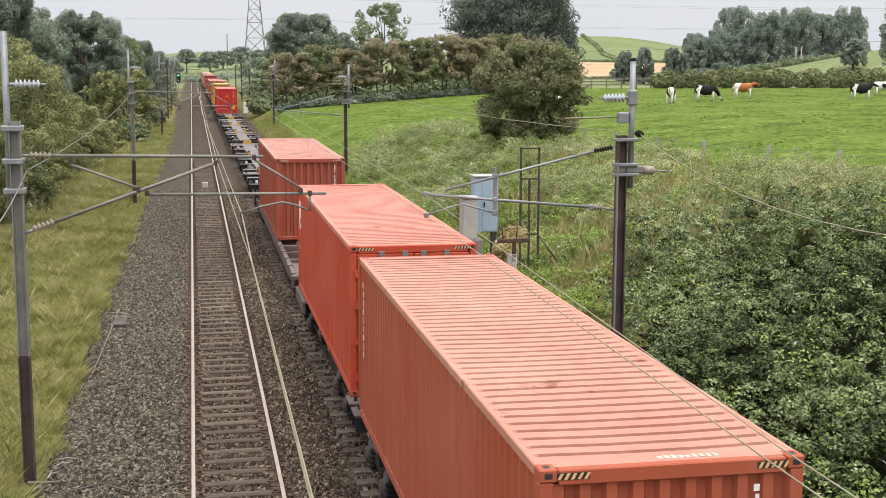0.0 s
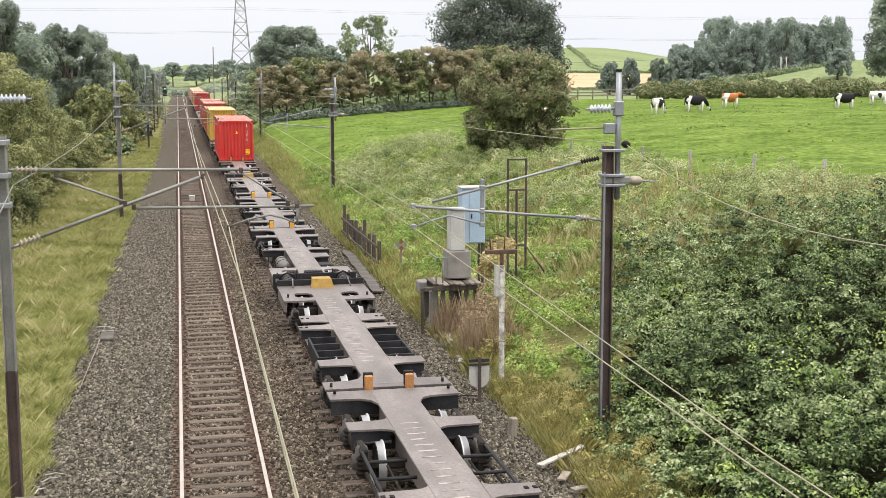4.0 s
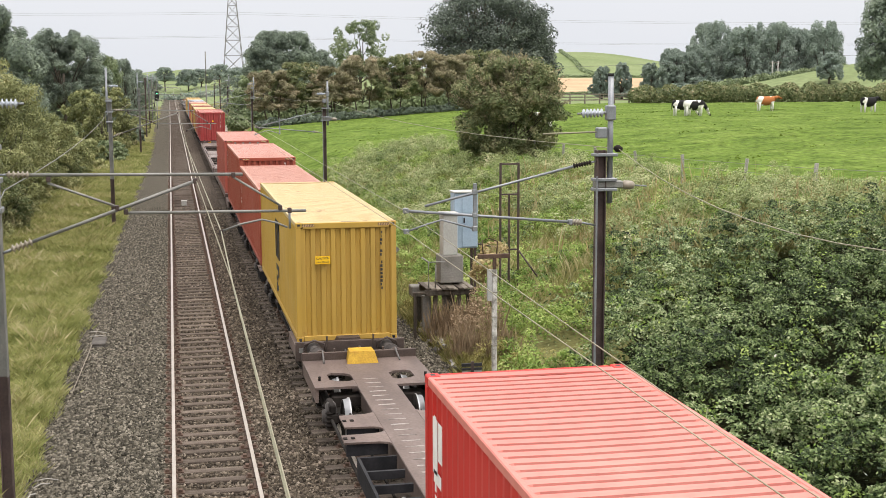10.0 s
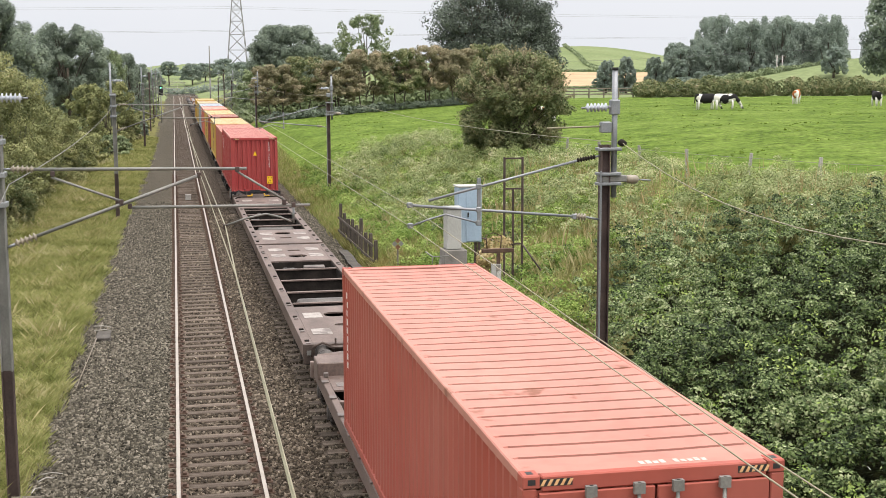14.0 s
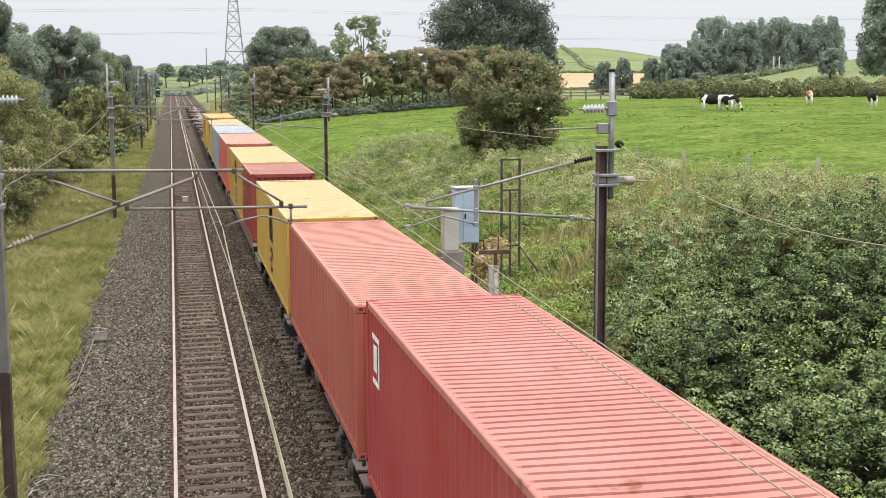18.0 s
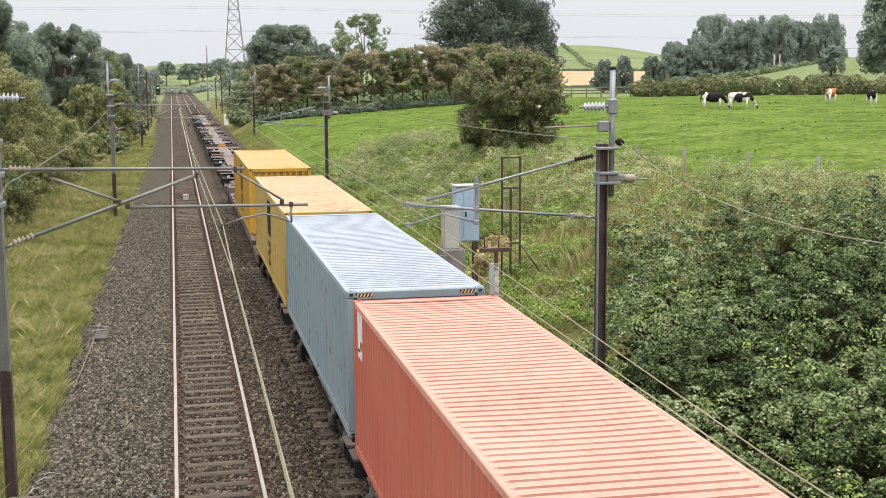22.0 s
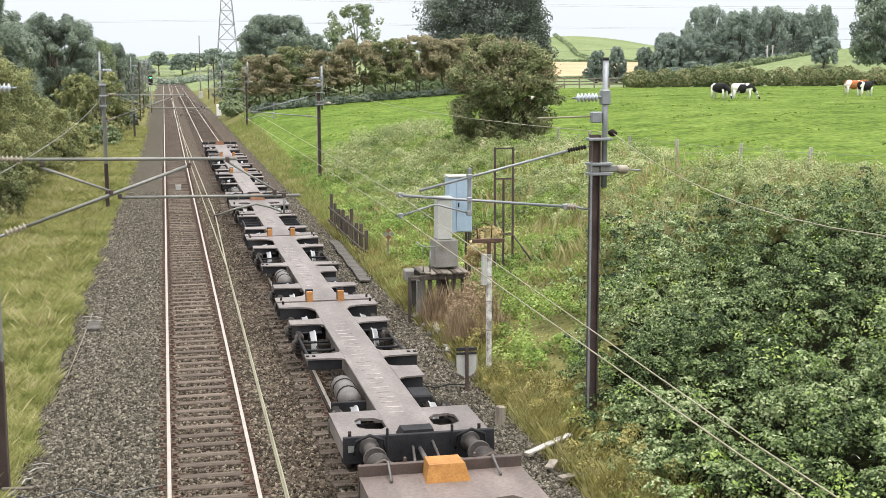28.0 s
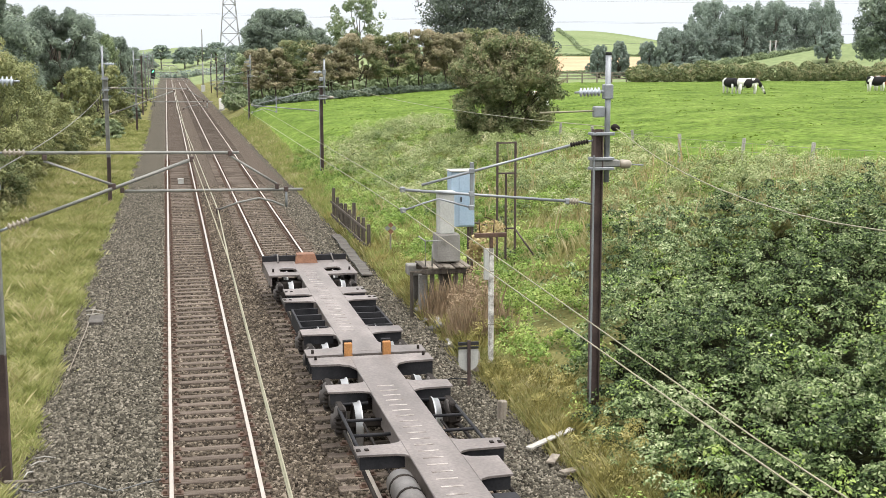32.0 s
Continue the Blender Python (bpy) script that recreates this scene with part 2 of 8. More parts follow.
M_TANK = surface("grey_tank", [(0.3, (0.075, 0.068, 0.064)), (0.7, (0.135, 0.124, 0.115))], 3.0, 0.45, 0.2, fine=30, grain=0.4, bump=0.1)
M_AMBER = surface("amber_paint", [(0.3, (0.50, 0.24, 0.03)), (0.7, (0.62, 0.33, 0.05))], 4.0, 0.6, 0.0, fine=30, grain=0.4, bump=0.1)
M_OLDAMBER = surface("rusty_amber", [(0.3, (0.27, 0.12, 0.04)), (0.7, (0.42, 0.20, 0.07))], 4.0, 0.7, 0.0, fine=30, grain=0.5, bump=0.1)
M_WHITE = surface("white_lettering", [(0.3, (0.66, 0.64, 0.60)), (0.7, (0.78, 0.76, 0.73))], 4.0, 0.6, fine=30, grain=0.3, bump=0.0)
M_FAINT = surface("faded_roof_lettering", [(0.3, (0.40, 0.30, 0.26)), (0.7, (0.58, 0.48, 0.43))], 4.0, 0.7, fine=30, grain=0.4, bump=0.0)
M_BLACK = surface("black_lettering_and_hole_shade", [(0.3, (0.02, 0.02, 0.02)), (0.7, (0.04, 0.04, 0.04))], 4.0, 0.6, fine=30, grain=0.2, bump=0.0)
M_YELLOWLABEL = surface("yellow_label", [(0.3, (0.75, 0.42, 0.01)), (0.7, (0.85, 0.52, 0.02))], 4.0, 0.5, fine=30, grain=0.2, bump=0.0)
M_CONCRETE = surface("concrete", [(0.3, (0.15, 0.14, 0.125)), (0.7, (0.24, 0.23, 0.21))], 2.0, 0.9, fine=25, grain=0.5, bump=0.3)
M_PALECONC = surface("pale_concrete", [(0.3, (0.30, 0.285, 0.26)), (0.7, (0.42, 0.405, 0.38))], 2.0, 0.85, fine=25, grain=0.4, bump=0.2)
M_BLUEGREY = surface("blue_grey_cabinet", [(0.3, (0.27, 0.36, 0.45)), (0.7, (0.36, 0.45, 0.54))], 1.5, 0.55, fine=25, grain=0.2, bump=0.05)
M_GREYBOX = surface("pale_grey_cabinet", [(0.3, (0.340, 0.340, 0.316)), (0.7, (0.422, 0.420, 0.392))], 1.5, 0.6, fine=25, grain=0.3, bump=0.05)
M_WOOD = surface("weathered_timber", [(0.3, (0.12, 0.10, 0.08)), (0.7, (0.24, 0.21, 0.17))], 2.0, 0.9, fine=25, grain=0.5, bump=0.4, stretch=(4, 4, 0.5), piece=0.2)
M_DARKWOOD = surface("dark_old_timber", [(0.3, (0.045, 0.036, 0.028)), (0.7, (0.110, 0.092, 0.074))], 2.0, 0.9, fine=25, grain=0.6, bump=0.5, stretch=(4, 4, 0.5), piece=0.25)
M_BARK = surface("bark", [(0.3, (0.055, 0.045, 0.035)), (0.7, (0.13, 0.11, 0.085))], 2.0, 0.95, fine=14, grain=0.6, bump=0.7, depth=0.03, stretch=(2, 2, 0.5))
M_COWWHITE = surface("white_hide", [(0.3, (0.62, 0.60, 0.55)), (0.7, (0.75, 0.73, 0.69))], 3.0, 0.9, fine=30, grain=0.2, bump=0.1)
M_SIGNALBLACK = surface("matt_black", [(0.3, (0.012, 0.012, 0.012)), (0.7, (0.030, 0.030, 0.030))], 3.0, 0.8, fine=30, grain=0.2, bump=0.0)
M_GREENLIGHT = glow("green_signal_light", (0.05, 0.9, 0.35), 6.0)

M_BRAMBLE = leafy("bramble_leaves", spec=0.12, rough=0.5, through=0.06, stops=[(0.0, (0.010, 0.019, 0.006)), (0.3, (0.044, 0.074, 0.022)), (0.55, (0.118, 0.168, 0.058)), (0.8, (0.225, 0.282, 0.126)), (1.0, (0.38, 0.42, 0.24))], patch=0.35, clump=2.6, leaf=0.8)
M_NETTLE = leafy("nettle_and_weed_leaves", through=0.25, stops=[(0.0, (0.070, 0.118, 0.024)), (0.4, (0.178, 0.268, 0.058)), (0.7, (0.310, 0.395, 0.108)), (1.0, (0.48, 0.52, 0.22))], patch=0.3, clump=2.2, spec=0.12)
M_DRYGRASS = leafy("dry_tall_grass", [(0.0, (0.150, 0.160, 0.048)), (0.3, (0.275, 0.270, 0.100)), (0.6, (0.410, 0.370, 0.182)), (0.85, (0.54, 0.47, 0.28)), (1.0, (0.62, 0.56, 0.38))], patch=0.25, clump=1.8, spec=0.12)
M_GREENGRASS = leafy("verge_grass", [(0.0, (0.125, 0.165, 0.038)), (0.35, (0.235, 0.285, 0.078)), (0.65, (0.345, 0.375, 0.125)), (1.0, (0.50, 0.46, 0.23))], patch=0.35, clump=1.7)
M_STRAWGRASS = leafy("straw_and_green_verge_grass", [(0.0, (0.122, 0.138, 0.042)), (0.35, (0.248, 0.268, 0.088)), (0.65, (0.375, 0.370, 0.155)), (1.0, (0.53, 0.475, 0.27))], patch=0.45, clump=2.4, leaf=0.35, spec=0.1)
M_FIELDGRASS = leafy("pasture_grass", [(0.0, (0.060, 0.095, 0.012)), (0.5, (0.110, 0.160, 0.022)), (1.0, (0.18, 0.235, 0.04))], through=0.25, spec=0.08, patch=0.1)
M_HAWTHORN = leafy("hawthorn_leaves", [(0.0, (0.070, 0.092, 0.040)), (0.4, (0.155, 0.182, 0.084)), (0.7, (0.265, 0.270, 0.138)), (1.0, (0.42, 0.36, 0.23))], patch=0.5, clump=1.6, spec=0.1)
M_RUSTHAW = leafy("berried_hawthorn_leaves", [(0.0, (0.170, 0.162, 0.096)), (0.4, (0.300, 0.272, 0.168)), (0.7, (0.405, 0.345, 0.228)), (1.0, (0.50, 0.40, 0.28))], through=0.4, patch=0.25, clump=0.8, spec=0.1)
# dark leaves lifted towards blue-grey, with the haze painted into their colour
M_OAK = leafy("dark_tree_leaves_haze_tint", [(0.0, (0.120, 0.148, 0.118)), (0.5, (0.225, 0.275, 0.212)), (0.85, (0.335, 0.390, 0.295)), (1.0, (0.44, 0.49, 0.38))], through=0.4, patch=0.12, clump=0.5, spec=0.15)
M_MIDTREE = leafy("mid_green_tree_leaves", [(0.0, (0.110, 0.145, 0.078)), (0.5, (0.210, 0.262, 0.135)), (1.0, (0.37, 0.425, 0.24))], through=0.3, patch=0.12, clump=0.6)
M_LINESIDE = leafy("lineside_bush_leaves", [(0.0, (0.115, 0.130, 0.058)), (0.4, (0.225, 0.245, 0.108)), (0.7, (0.340, 0.345, 0.162)), (1.0, (0.47, 0.45, 0.25))], through=0.28, patch=0.3, clump=0.9, spec=0.12)
# distant haze is mixed into this leaf colour: pale, greyish, low in contrast
M_FARWOOD = leafy("woodland_leaves_haze_tint", [(0.0, (0.205, 0.255, 0.220)), (0.5, (0.285, 0.340, 0.285)), (1.0, (0.375, 0.430, 0.350))], through=0.45, patch=0.05, clump=0.25, leaf=0.25, spec=0.1)
M_DARKCONC = surface("damp_dark_concrete", [(0.3, (0.048, 0.042, 0.036)), (0.7, (0.10, 0.090, 0.078))], 2.0, 0.9, fine=25, grain=0.6, bump=0.3)
M_DEEPOAK = leafy("deep_oak_leaves", [(0.0, (0.055, 0.070, 0.058)), (0.5, (0.115, 0.140, 0.112)), (0.85, (0.185, 0.218, 0.168)), (1.0, (0.27, 0.305, 0.24))], through=0.25, patch=0.12, clump=0.45)
M_DOCK = leafy("ochre_weed_leaves", [(0.0, (0.095, 0.088, 0.028)), (0.4, (0.225, 0.202, 0.066)), (0.7, (0.350, 0.308, 0.115)), (1.0, (0.46, 0.40, 0.19))], patch=0.6, clump=2.2, spec=0.1)
M_WILLOW = leafy("willowherb_leaves", [(0.0, (0.105, 0.140, 0.052)), (0.4, (0.230, 0.280, 0.112)), (0.7, (0.370, 0.400, 0.195)), (1.0, (0.55, 0.51, 0.33))], patch=0.4, clump=1.2, spec=0.15)
M_FENCEWOOD = surface("bleached_fence_timber", [(0.3, (0.26, 0.245, 0.22)), (0.7, (0.42, 0.40, 0.36))], 2.0, 0.9, fine=25, grain=0.5, bump=0.3, stretch=(4, 4, 0.5), piece=0.2)
M_PEACH = surface("faded_hazard_paint", [(0.3, (0.62, 0.36, 0.16)), (0.7, (0.72, 0.46, 0.24))], 4.0, 0.6, fine=30, grain=0.4, bump=0.0)
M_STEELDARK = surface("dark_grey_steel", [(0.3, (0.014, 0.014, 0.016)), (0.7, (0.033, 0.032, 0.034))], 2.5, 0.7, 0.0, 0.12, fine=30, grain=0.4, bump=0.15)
M_BROWNHEAD = surface("dusty_brown_steel", [(0.3, (0.055, 0.040, 0.034)), (0.7, (0.098, 0.072, 0.060))], 2.5, 0.6, 0.15, fine=30, grain=0.4, bump=0.15)
M_YELLOWHOOD = surface("worn_yellow_hood", [(0.3, (0.36, 0.20, 0.018)), (0.7, (0.52, 0.32, 0.03))], 4.0, 0.6, 0.0, fine=30, grain=0.5, bump=0.15)
M_OCHREHOOD = surface("worn_ochre_hood", [(0.3, (0.22, 0.135, 0.028)), (0.7, (0.34, 0.215, 0.048))], 4.0, 0.65, 0.0, fine=30, grain=0.5, bump=0.15)
M_ORANGEHOOD = surface("worn_orange_hood", [(0.3, (0.26, 0.115, 0.025)), (0.7, (0.38, 0.18, 0.045))], 4.0, 0.65, 0.0, fine=30, grain=0.5, bump=0.15)
M_RUSTHOOD = surface("rust_brown_hood", [(0.3, (0.13, 0.062, 0.036)), (0.7, (0.23, 0.115, 0.068))], 4.0, 0.75, 0.1, fine=30, grain=0.5, bump=0.2)
M_FLAKED = surface("flaking_white_paint", [(0.36, (0.22, 0.205, 0.18)), (0.5, (0.48, 0.46, 0.42)), (0.62, (0.62, 0.60, 0.56))], 5.0, 0.8, fine=40, grain=0.5, bump=0.3)
M_DEADDOCK = leafy("dead_dock_stems", [(0.0, (0.16, 0.115, 0.072)), (0.5, (0.32, 0.235, 0.150)), (1.0, (0.48, 0.38, 0.26))], patch=0.6, spec=0.1)
M_STRAWLEAF = leafy("withered_leaves", [(0.0, (0.23, 0.17, 0.075)), (0.5, (0.42, 0.33, 0.165)), (1.0, (0.60, 0.52, 0.31))], patch=0.6, spec=0.15)


# ---- mesh helpers ----
def part(name, bm, material, parent=None, label=""):
    """One mesh object from a bmesh, under parent."""
    me = bpy.data.meshes.new(name)
    bm.to_mesh(me)
    bm.free()
    for m in material if isinstance(material, (list, tuple)) else (material,):
        me.materials.append(m)
    ob = new(name, me)
    if parent:
        ob.parent = parent
    return tagged(ob, label)


def empty(name, label, category, group="", kind=""):
    ob = new(name)
    ob.empty_display_size = 0.2
    return tagged(ob, label, category, group, kind)


def box(bm, x0, x1, y0, y1, z0, z1, bevel=0.0, mi=0):
    m = Matrix.Translation(((x0 + x1) / 2, (y0 + y1) / 2, (z0 + z1) / 2)) @ Matrix.Diagonal((x1 - x0, y1 - y0, z1 - z0, 1))
    vs = bmesh.ops.create_cube(bm, size=1, matrix=m)["verts"]
    fs = list({f for v in vs for f in v.link_faces})
    for f in fs:
        f.material_index = mi
    if bevel:
        bmesh.ops.bevel(bm, geom=list({e for v in vs for e in v.link_edges}), offset=bevel, segments=1, affect="EDGES", material=-1)
    return bm


def boxes(*rows, bevel=0.0):
    bm = bmesh.new()
    for r in rows:
        box(bm, *r, bevel=bevel)
    return bm


def tube(bm, pts, r0, r1=None, seg=8, mi=0):
    """A round bar along points, tapering from r0 to r1, with closed ends."""
    pts = [Vector(p) for p in pts]
    r1 = r0 if r1 is None else r1
    rings = []
    for i, p in enumerate(pts):
        d = (pts[min(i + 1, len(pts) - 1)] - pts[max(i - 1, 0)]).normalized()
        a = d.orthogonal().normalized() if abs(d.z) > 0.9 else d.cross(Vector((0, 0, 1))).normalized()
        b = d.cross(a)
        r = r0 + (r1 - r0) * i / max(1, len(pts) - 1)
        rings.append([bm.verts.new(p + r * (math.cos(k * 2 * math.pi / seg) * a + math.sin(k * 2 * math.pi / seg) * b)) for k in range(seg)])
    for q, s in zip(rings, rings[1:]):
        for k in range(seg):
            f = bm.faces.new((q[k], q[(k + 1) % seg], s[(k + 1) % seg], s[k]))
            f.material_index, f.smooth = mi, True
    for ring in (rings[0][::-1], rings[-1]):
        bm.faces.new(ring).material_index = mi
    return bm


def tubes(*rows, seg=8):
    bm = bmesh.new()
    for pts, r in rows:
        tube(bm, pts, r, seg=seg)
    return bm


def lathe(bm, axis_from, axis_to, profile, seg=12, mi=0):
    """Rings of (share of the way, radius) round an axis."""
    a, b = Vector(axis_from), Vector(axis_to)
    d = (b - a).normalized()
    u = d.orthogonal().normalized()
    v = d.cross(u)
    rings = [[bm.verts.new(a.lerp(b, s) + r * (math.cos(k * 2 * math.pi / seg) * u + math.sin(k * 2 * math.pi / seg) * v)) for k in range(seg)] for s, r in profile]
    for q, s in zip(rings, rings[1:]):
        for k in range(seg):
            f = bm.faces.new((q[k], q[(k + 1) % seg], s[(k + 1) % seg], s[k]))
            f.material_index, f.smooth = mi, True
    bm.faces.new(rings[0][::-1]).material_index = mi
    bm.faces.new(rings[-1]).material_index = mi
    return bm


def sheds(n, small, big):
    """The profile of a ribbed insulator."""
    out = [(0.0, small)]
    for i in range(n):
        s = (i + 0.2) / n
        out += [(s, small), (s + 0.3 / n, big), (s + 0.45 / n, big), (s + 0.6 / n, small)]
    return out + [(1.0, small)]


def mesh_of(name, verts, faces_per, material, parent=None):
    """One mesh from an array (n, k, 3) of separate k-cornered faces."""
    n, k = verts.shape[:2]
    me = bpy.data.meshes.new(name)
    me.vertices.add(n * k)
    me.vertices.foreach_set("co", verts.reshape(-1).astype(np.float32))
    me.loops.add(n * k)
    me.loops.foreach_set("vertex_index", np.arange(n * k, dtype=np.int32))
    me.polygons.add(n)
    me.polygons.foreach_set("loop_start", np.arange(0, n * k, k, dtype=np.int32))
    me.polygons.foreach_set("loop_total", np.full(n, k, dtype=np.int32))
    me.materials.append(material)
    me.update()
    me.validate()
    ob = new(name, me)
    if parent:
        ob.parent = parent
    return ob


def unit(a):
    return a / np.maximum(np.linalg.norm(a, axis=-1, keepdims=True), 1e-6)


def leaf_faces(rng, pos, out, size, flat=0.5):
    """Kite-shaped leaves at pos that face more or less along out."""
    n = len(pos)
    nrm = unit(out + rng.normal(0, 1 - flat, (n, 3)))
    along = unit(np.cross(nrm, rng.normal(0, 1, (n, 3))))
    side = np.cross(nrm, along)
    s = (size * rng.uniform(0.6, 1.3, n))[:, None]
    return np.stack([pos - along * s * 0.5, pos + side * s * 0.32 - nrm * s * 0.08, pos + along * s * 0.6, pos - side * s * 0.32 - nrm * s * 0.08], 1)


def clump_points(rng, centres, radii, n, shell=0.55):
    """Points in the outer part of ellipsoid clumps, and the ways out of them."""
    pick = rng.choice(len(centres), n, p=(radii.prod(1) ** (2 / 3)) / (radii.prod(1) ** (2 / 3)).sum())
    d = unit(rng.normal(0, 1, (n, 3)))
    r = rng.uniform(shell, 1.0, n) ** 0.6
    return centres[pick] + d * radii[pick] * r[:, None], unit(d / radii[pick])


def blades(rng, x, y, z, height, width, lean=0.35):
    """Grass blades: slim bent triangles as two faces joined in one kite."""
    n = len(x)
    a = rng.uniform(0, 2 * math.pi, n)
    h = height * rng.uniform(0.5, 1.25, n)
    base = np.stack([x, y, z], 1)
    d = np.stack([np.cos(a), np.sin(a), 0 * a], 1)
    b = rng.uniform(0, 2 * math.pi, n)
    tilt = np.stack([np.cos(b), np.sin(b), 0 * b], 1) * (h * lean * rng.uniform(0.2, 1.6, n))[:, None]
    up = np.stack([0 * h, 0 * h, h], 1)
    w = (width * rng.uniform(0.6, 1.4, n))[:, None]
    return np.stack([base - d * w * 0.5, base + d * w * 0.5, base + up * 0.6 + tilt * 0.45 + d * w * 0.4, base + up + tilt], 1)


# ---- ground: one sheet to the horizon ----
def step(a, b, v):
    s = np.clip((v - a) / (b - a), 0, 1)
    return s * s * (3 - 2 * s)


def ground_z(x, y):
    x, y = np.asarray(x, float), np.asarray(y, float)
    field = 0.9 + 0.075 * np.clip(x, 0, 60)
    field = 4.0 - np.log1p(np.exp((4.0 - field) * 3)) / 3
    field = field - 0.025 * np.clip(y - 152, 0, 45)
    crest = 19.0 - 8.0 * step(60, 125, y)
    z = -0.12 + (field + 0.12) * step(6.8, crest, x)
    left = -0.12 + 0.3 * step(-5.0, -12.0, x) - 0.9 * step(-9, -30, x) * step(60, 110, y)
    z = np.where(x < -2, left, z)
    edge = -2.85 + 0.75 * step(30, 130, y) + 0.12 * np.sin(y * 1.3) + 0.08 * np.sin(y * 3.1)
    z = np.where(x < -1.4, z + 0.05, z)
    bed = step(edge, edge + 0.3, x) * step(7.1, 6.8, x)
    z = z - 0.55 * bed
    slope = np.interp(y, [150, 300, 430, 560, 680, 820, 1100], [0.0, -2.2, -1.2, 2.9, 7.5, 20.6, 14.0])
    dome = np.exp(-((x / np.maximum(y, 1) - 0.322) / 0.104) ** 2)
    slope = np.where(y > 560, slope + (dome - 1) * np.clip(slope - 2.9, 0, None), slope)
    z = z + slope * step(35, 85, x)
    z = z + np.interp(x, [102, 116, 153, 172, 205, 300], [0, 2.4, 9.0, 11.5, 14.0, 14.0]) * np.exp(-((y - 268) / 26) ** 2)
    z = z + 6.5 * step(415, 610, y) * np.exp(-((x - 5) / 60) ** 2)
    z = z + 10.0 * step(900, 1800, y)
    return z


gx = np.concatenate([np.linspace(-2500, -200, 14), np.linspace(-160, -32, 17), np.linspace(-28, -12, 9), np.linspace(-11, 30, 83), np.linspace(32, 110, 40), np.linspace(116, 330, 37), np.linspace(380, 2500, 14)])
gy = np.concatenate([np.linspace(-900, -60, 8), np.linspace(-40, 12, 14), np.linspace(13, 80, 135), np.linspace(81, 180, 100), np.linspace(184, 420, 60), np.linspace(435, 1000, 40), np.linspace(1100, 4200, 16)])
GX, GY = np.meshgrid(gx, gy)
rg = np.random.default_rng(11)
GZ = ground_z(GX, GY) + np.where((GX > 7) | (GX < -3), rg.normal(0, 0.03, GX.shape), 0)
nx, ny = len(gx), len(gy)
ids = np.arange(nx * ny).reshape(ny, nx)
g_quads = np.stack([ids[:-1, :-1], ids[:-1, 1:], ids[1:, 1:], ids[1:, :-1]], -1).reshape(-1, 4)
cx, cy = (GX[:-1, :-1] + GX[1:, 1:]).reshape(-1) / 2, (GY[:-1, :-1] + GY[1:, 1:]).reshape(-1) / 2
me = bpy.data.meshes.new("ground")
me.from_pydata(np.stack([GX.ravel(), GY.ravel(), GZ.ravel()], 1).tolist(), [], g_quads.tolist())
for m in (M_VERGE, M_PASTURE, M_MEADOW, M_STUBBLE, M_LITTERSHADE):
    me.materials.append(m)
fence_x = 20.5 - 11.7 * step(77, 94, cy) + 4.0 * step(50, 30, cy)
kind = np.where((cx > fence_x + 0.4) & (cy < 160), 1, 0)
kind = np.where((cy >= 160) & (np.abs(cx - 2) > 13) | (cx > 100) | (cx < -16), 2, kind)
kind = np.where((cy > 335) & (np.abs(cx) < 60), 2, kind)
kind = np.where((cy > 415) & (cy < 575) & (cx > 90) & (cx < 240), 3, kind)
# the ground below the thicket gets the painted shade
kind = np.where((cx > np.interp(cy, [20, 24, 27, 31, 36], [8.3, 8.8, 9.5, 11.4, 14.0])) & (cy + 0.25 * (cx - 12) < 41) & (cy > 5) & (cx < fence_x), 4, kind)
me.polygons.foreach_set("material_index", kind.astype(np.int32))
me.polygons.foreach_set("use_smooth", np.ones(len(kind), bool))
me.update()
ground = tagged(new("ground", me), "rolling green farmland with grassy railway banks", "ground", kind="structure")

# ---- ballast bed, sleepers and rails ----
TRACKS = (0.614, 4.019)
bm = bmesh.new()
prof = [(-3.0, -0.30), (-2.35, -0.12), (-1.3, -0.105), (-0.42, -0.11), (-0.20, -0.165), (1.44, -0.165), (1.64, -0.115), (2.05, -0.125), (2.5, -0.19), (3.0, -0.155), (4.95, -0.155), (5.6, -0.19), (6.5, -0.16), (7.1, -0.30)]
rows = []
for yv in list(np.arange(-40, 120, 0.8)) + list(np.arange(120, 700, 8)):
    rows.append([bm.verts.new((xv, yv, zv + random.uniform(-0.015, 0.015))) for xv, zv in prof])
for a, b in zip(rows, rows[1:]):
    for i in range(len(prof) - 1):
        f = bm.faces.new((a[i], a[i + 1], b[i + 1], b[i]))
        f.material_index = 1 if 4 <= i <= 11 else 0
tagged(part("ballast", bm, [M_BALLAST, M_BROWNBALLAST]), "grey and brown crushed stone ballast under two tracks", "ballast", kind="structure")


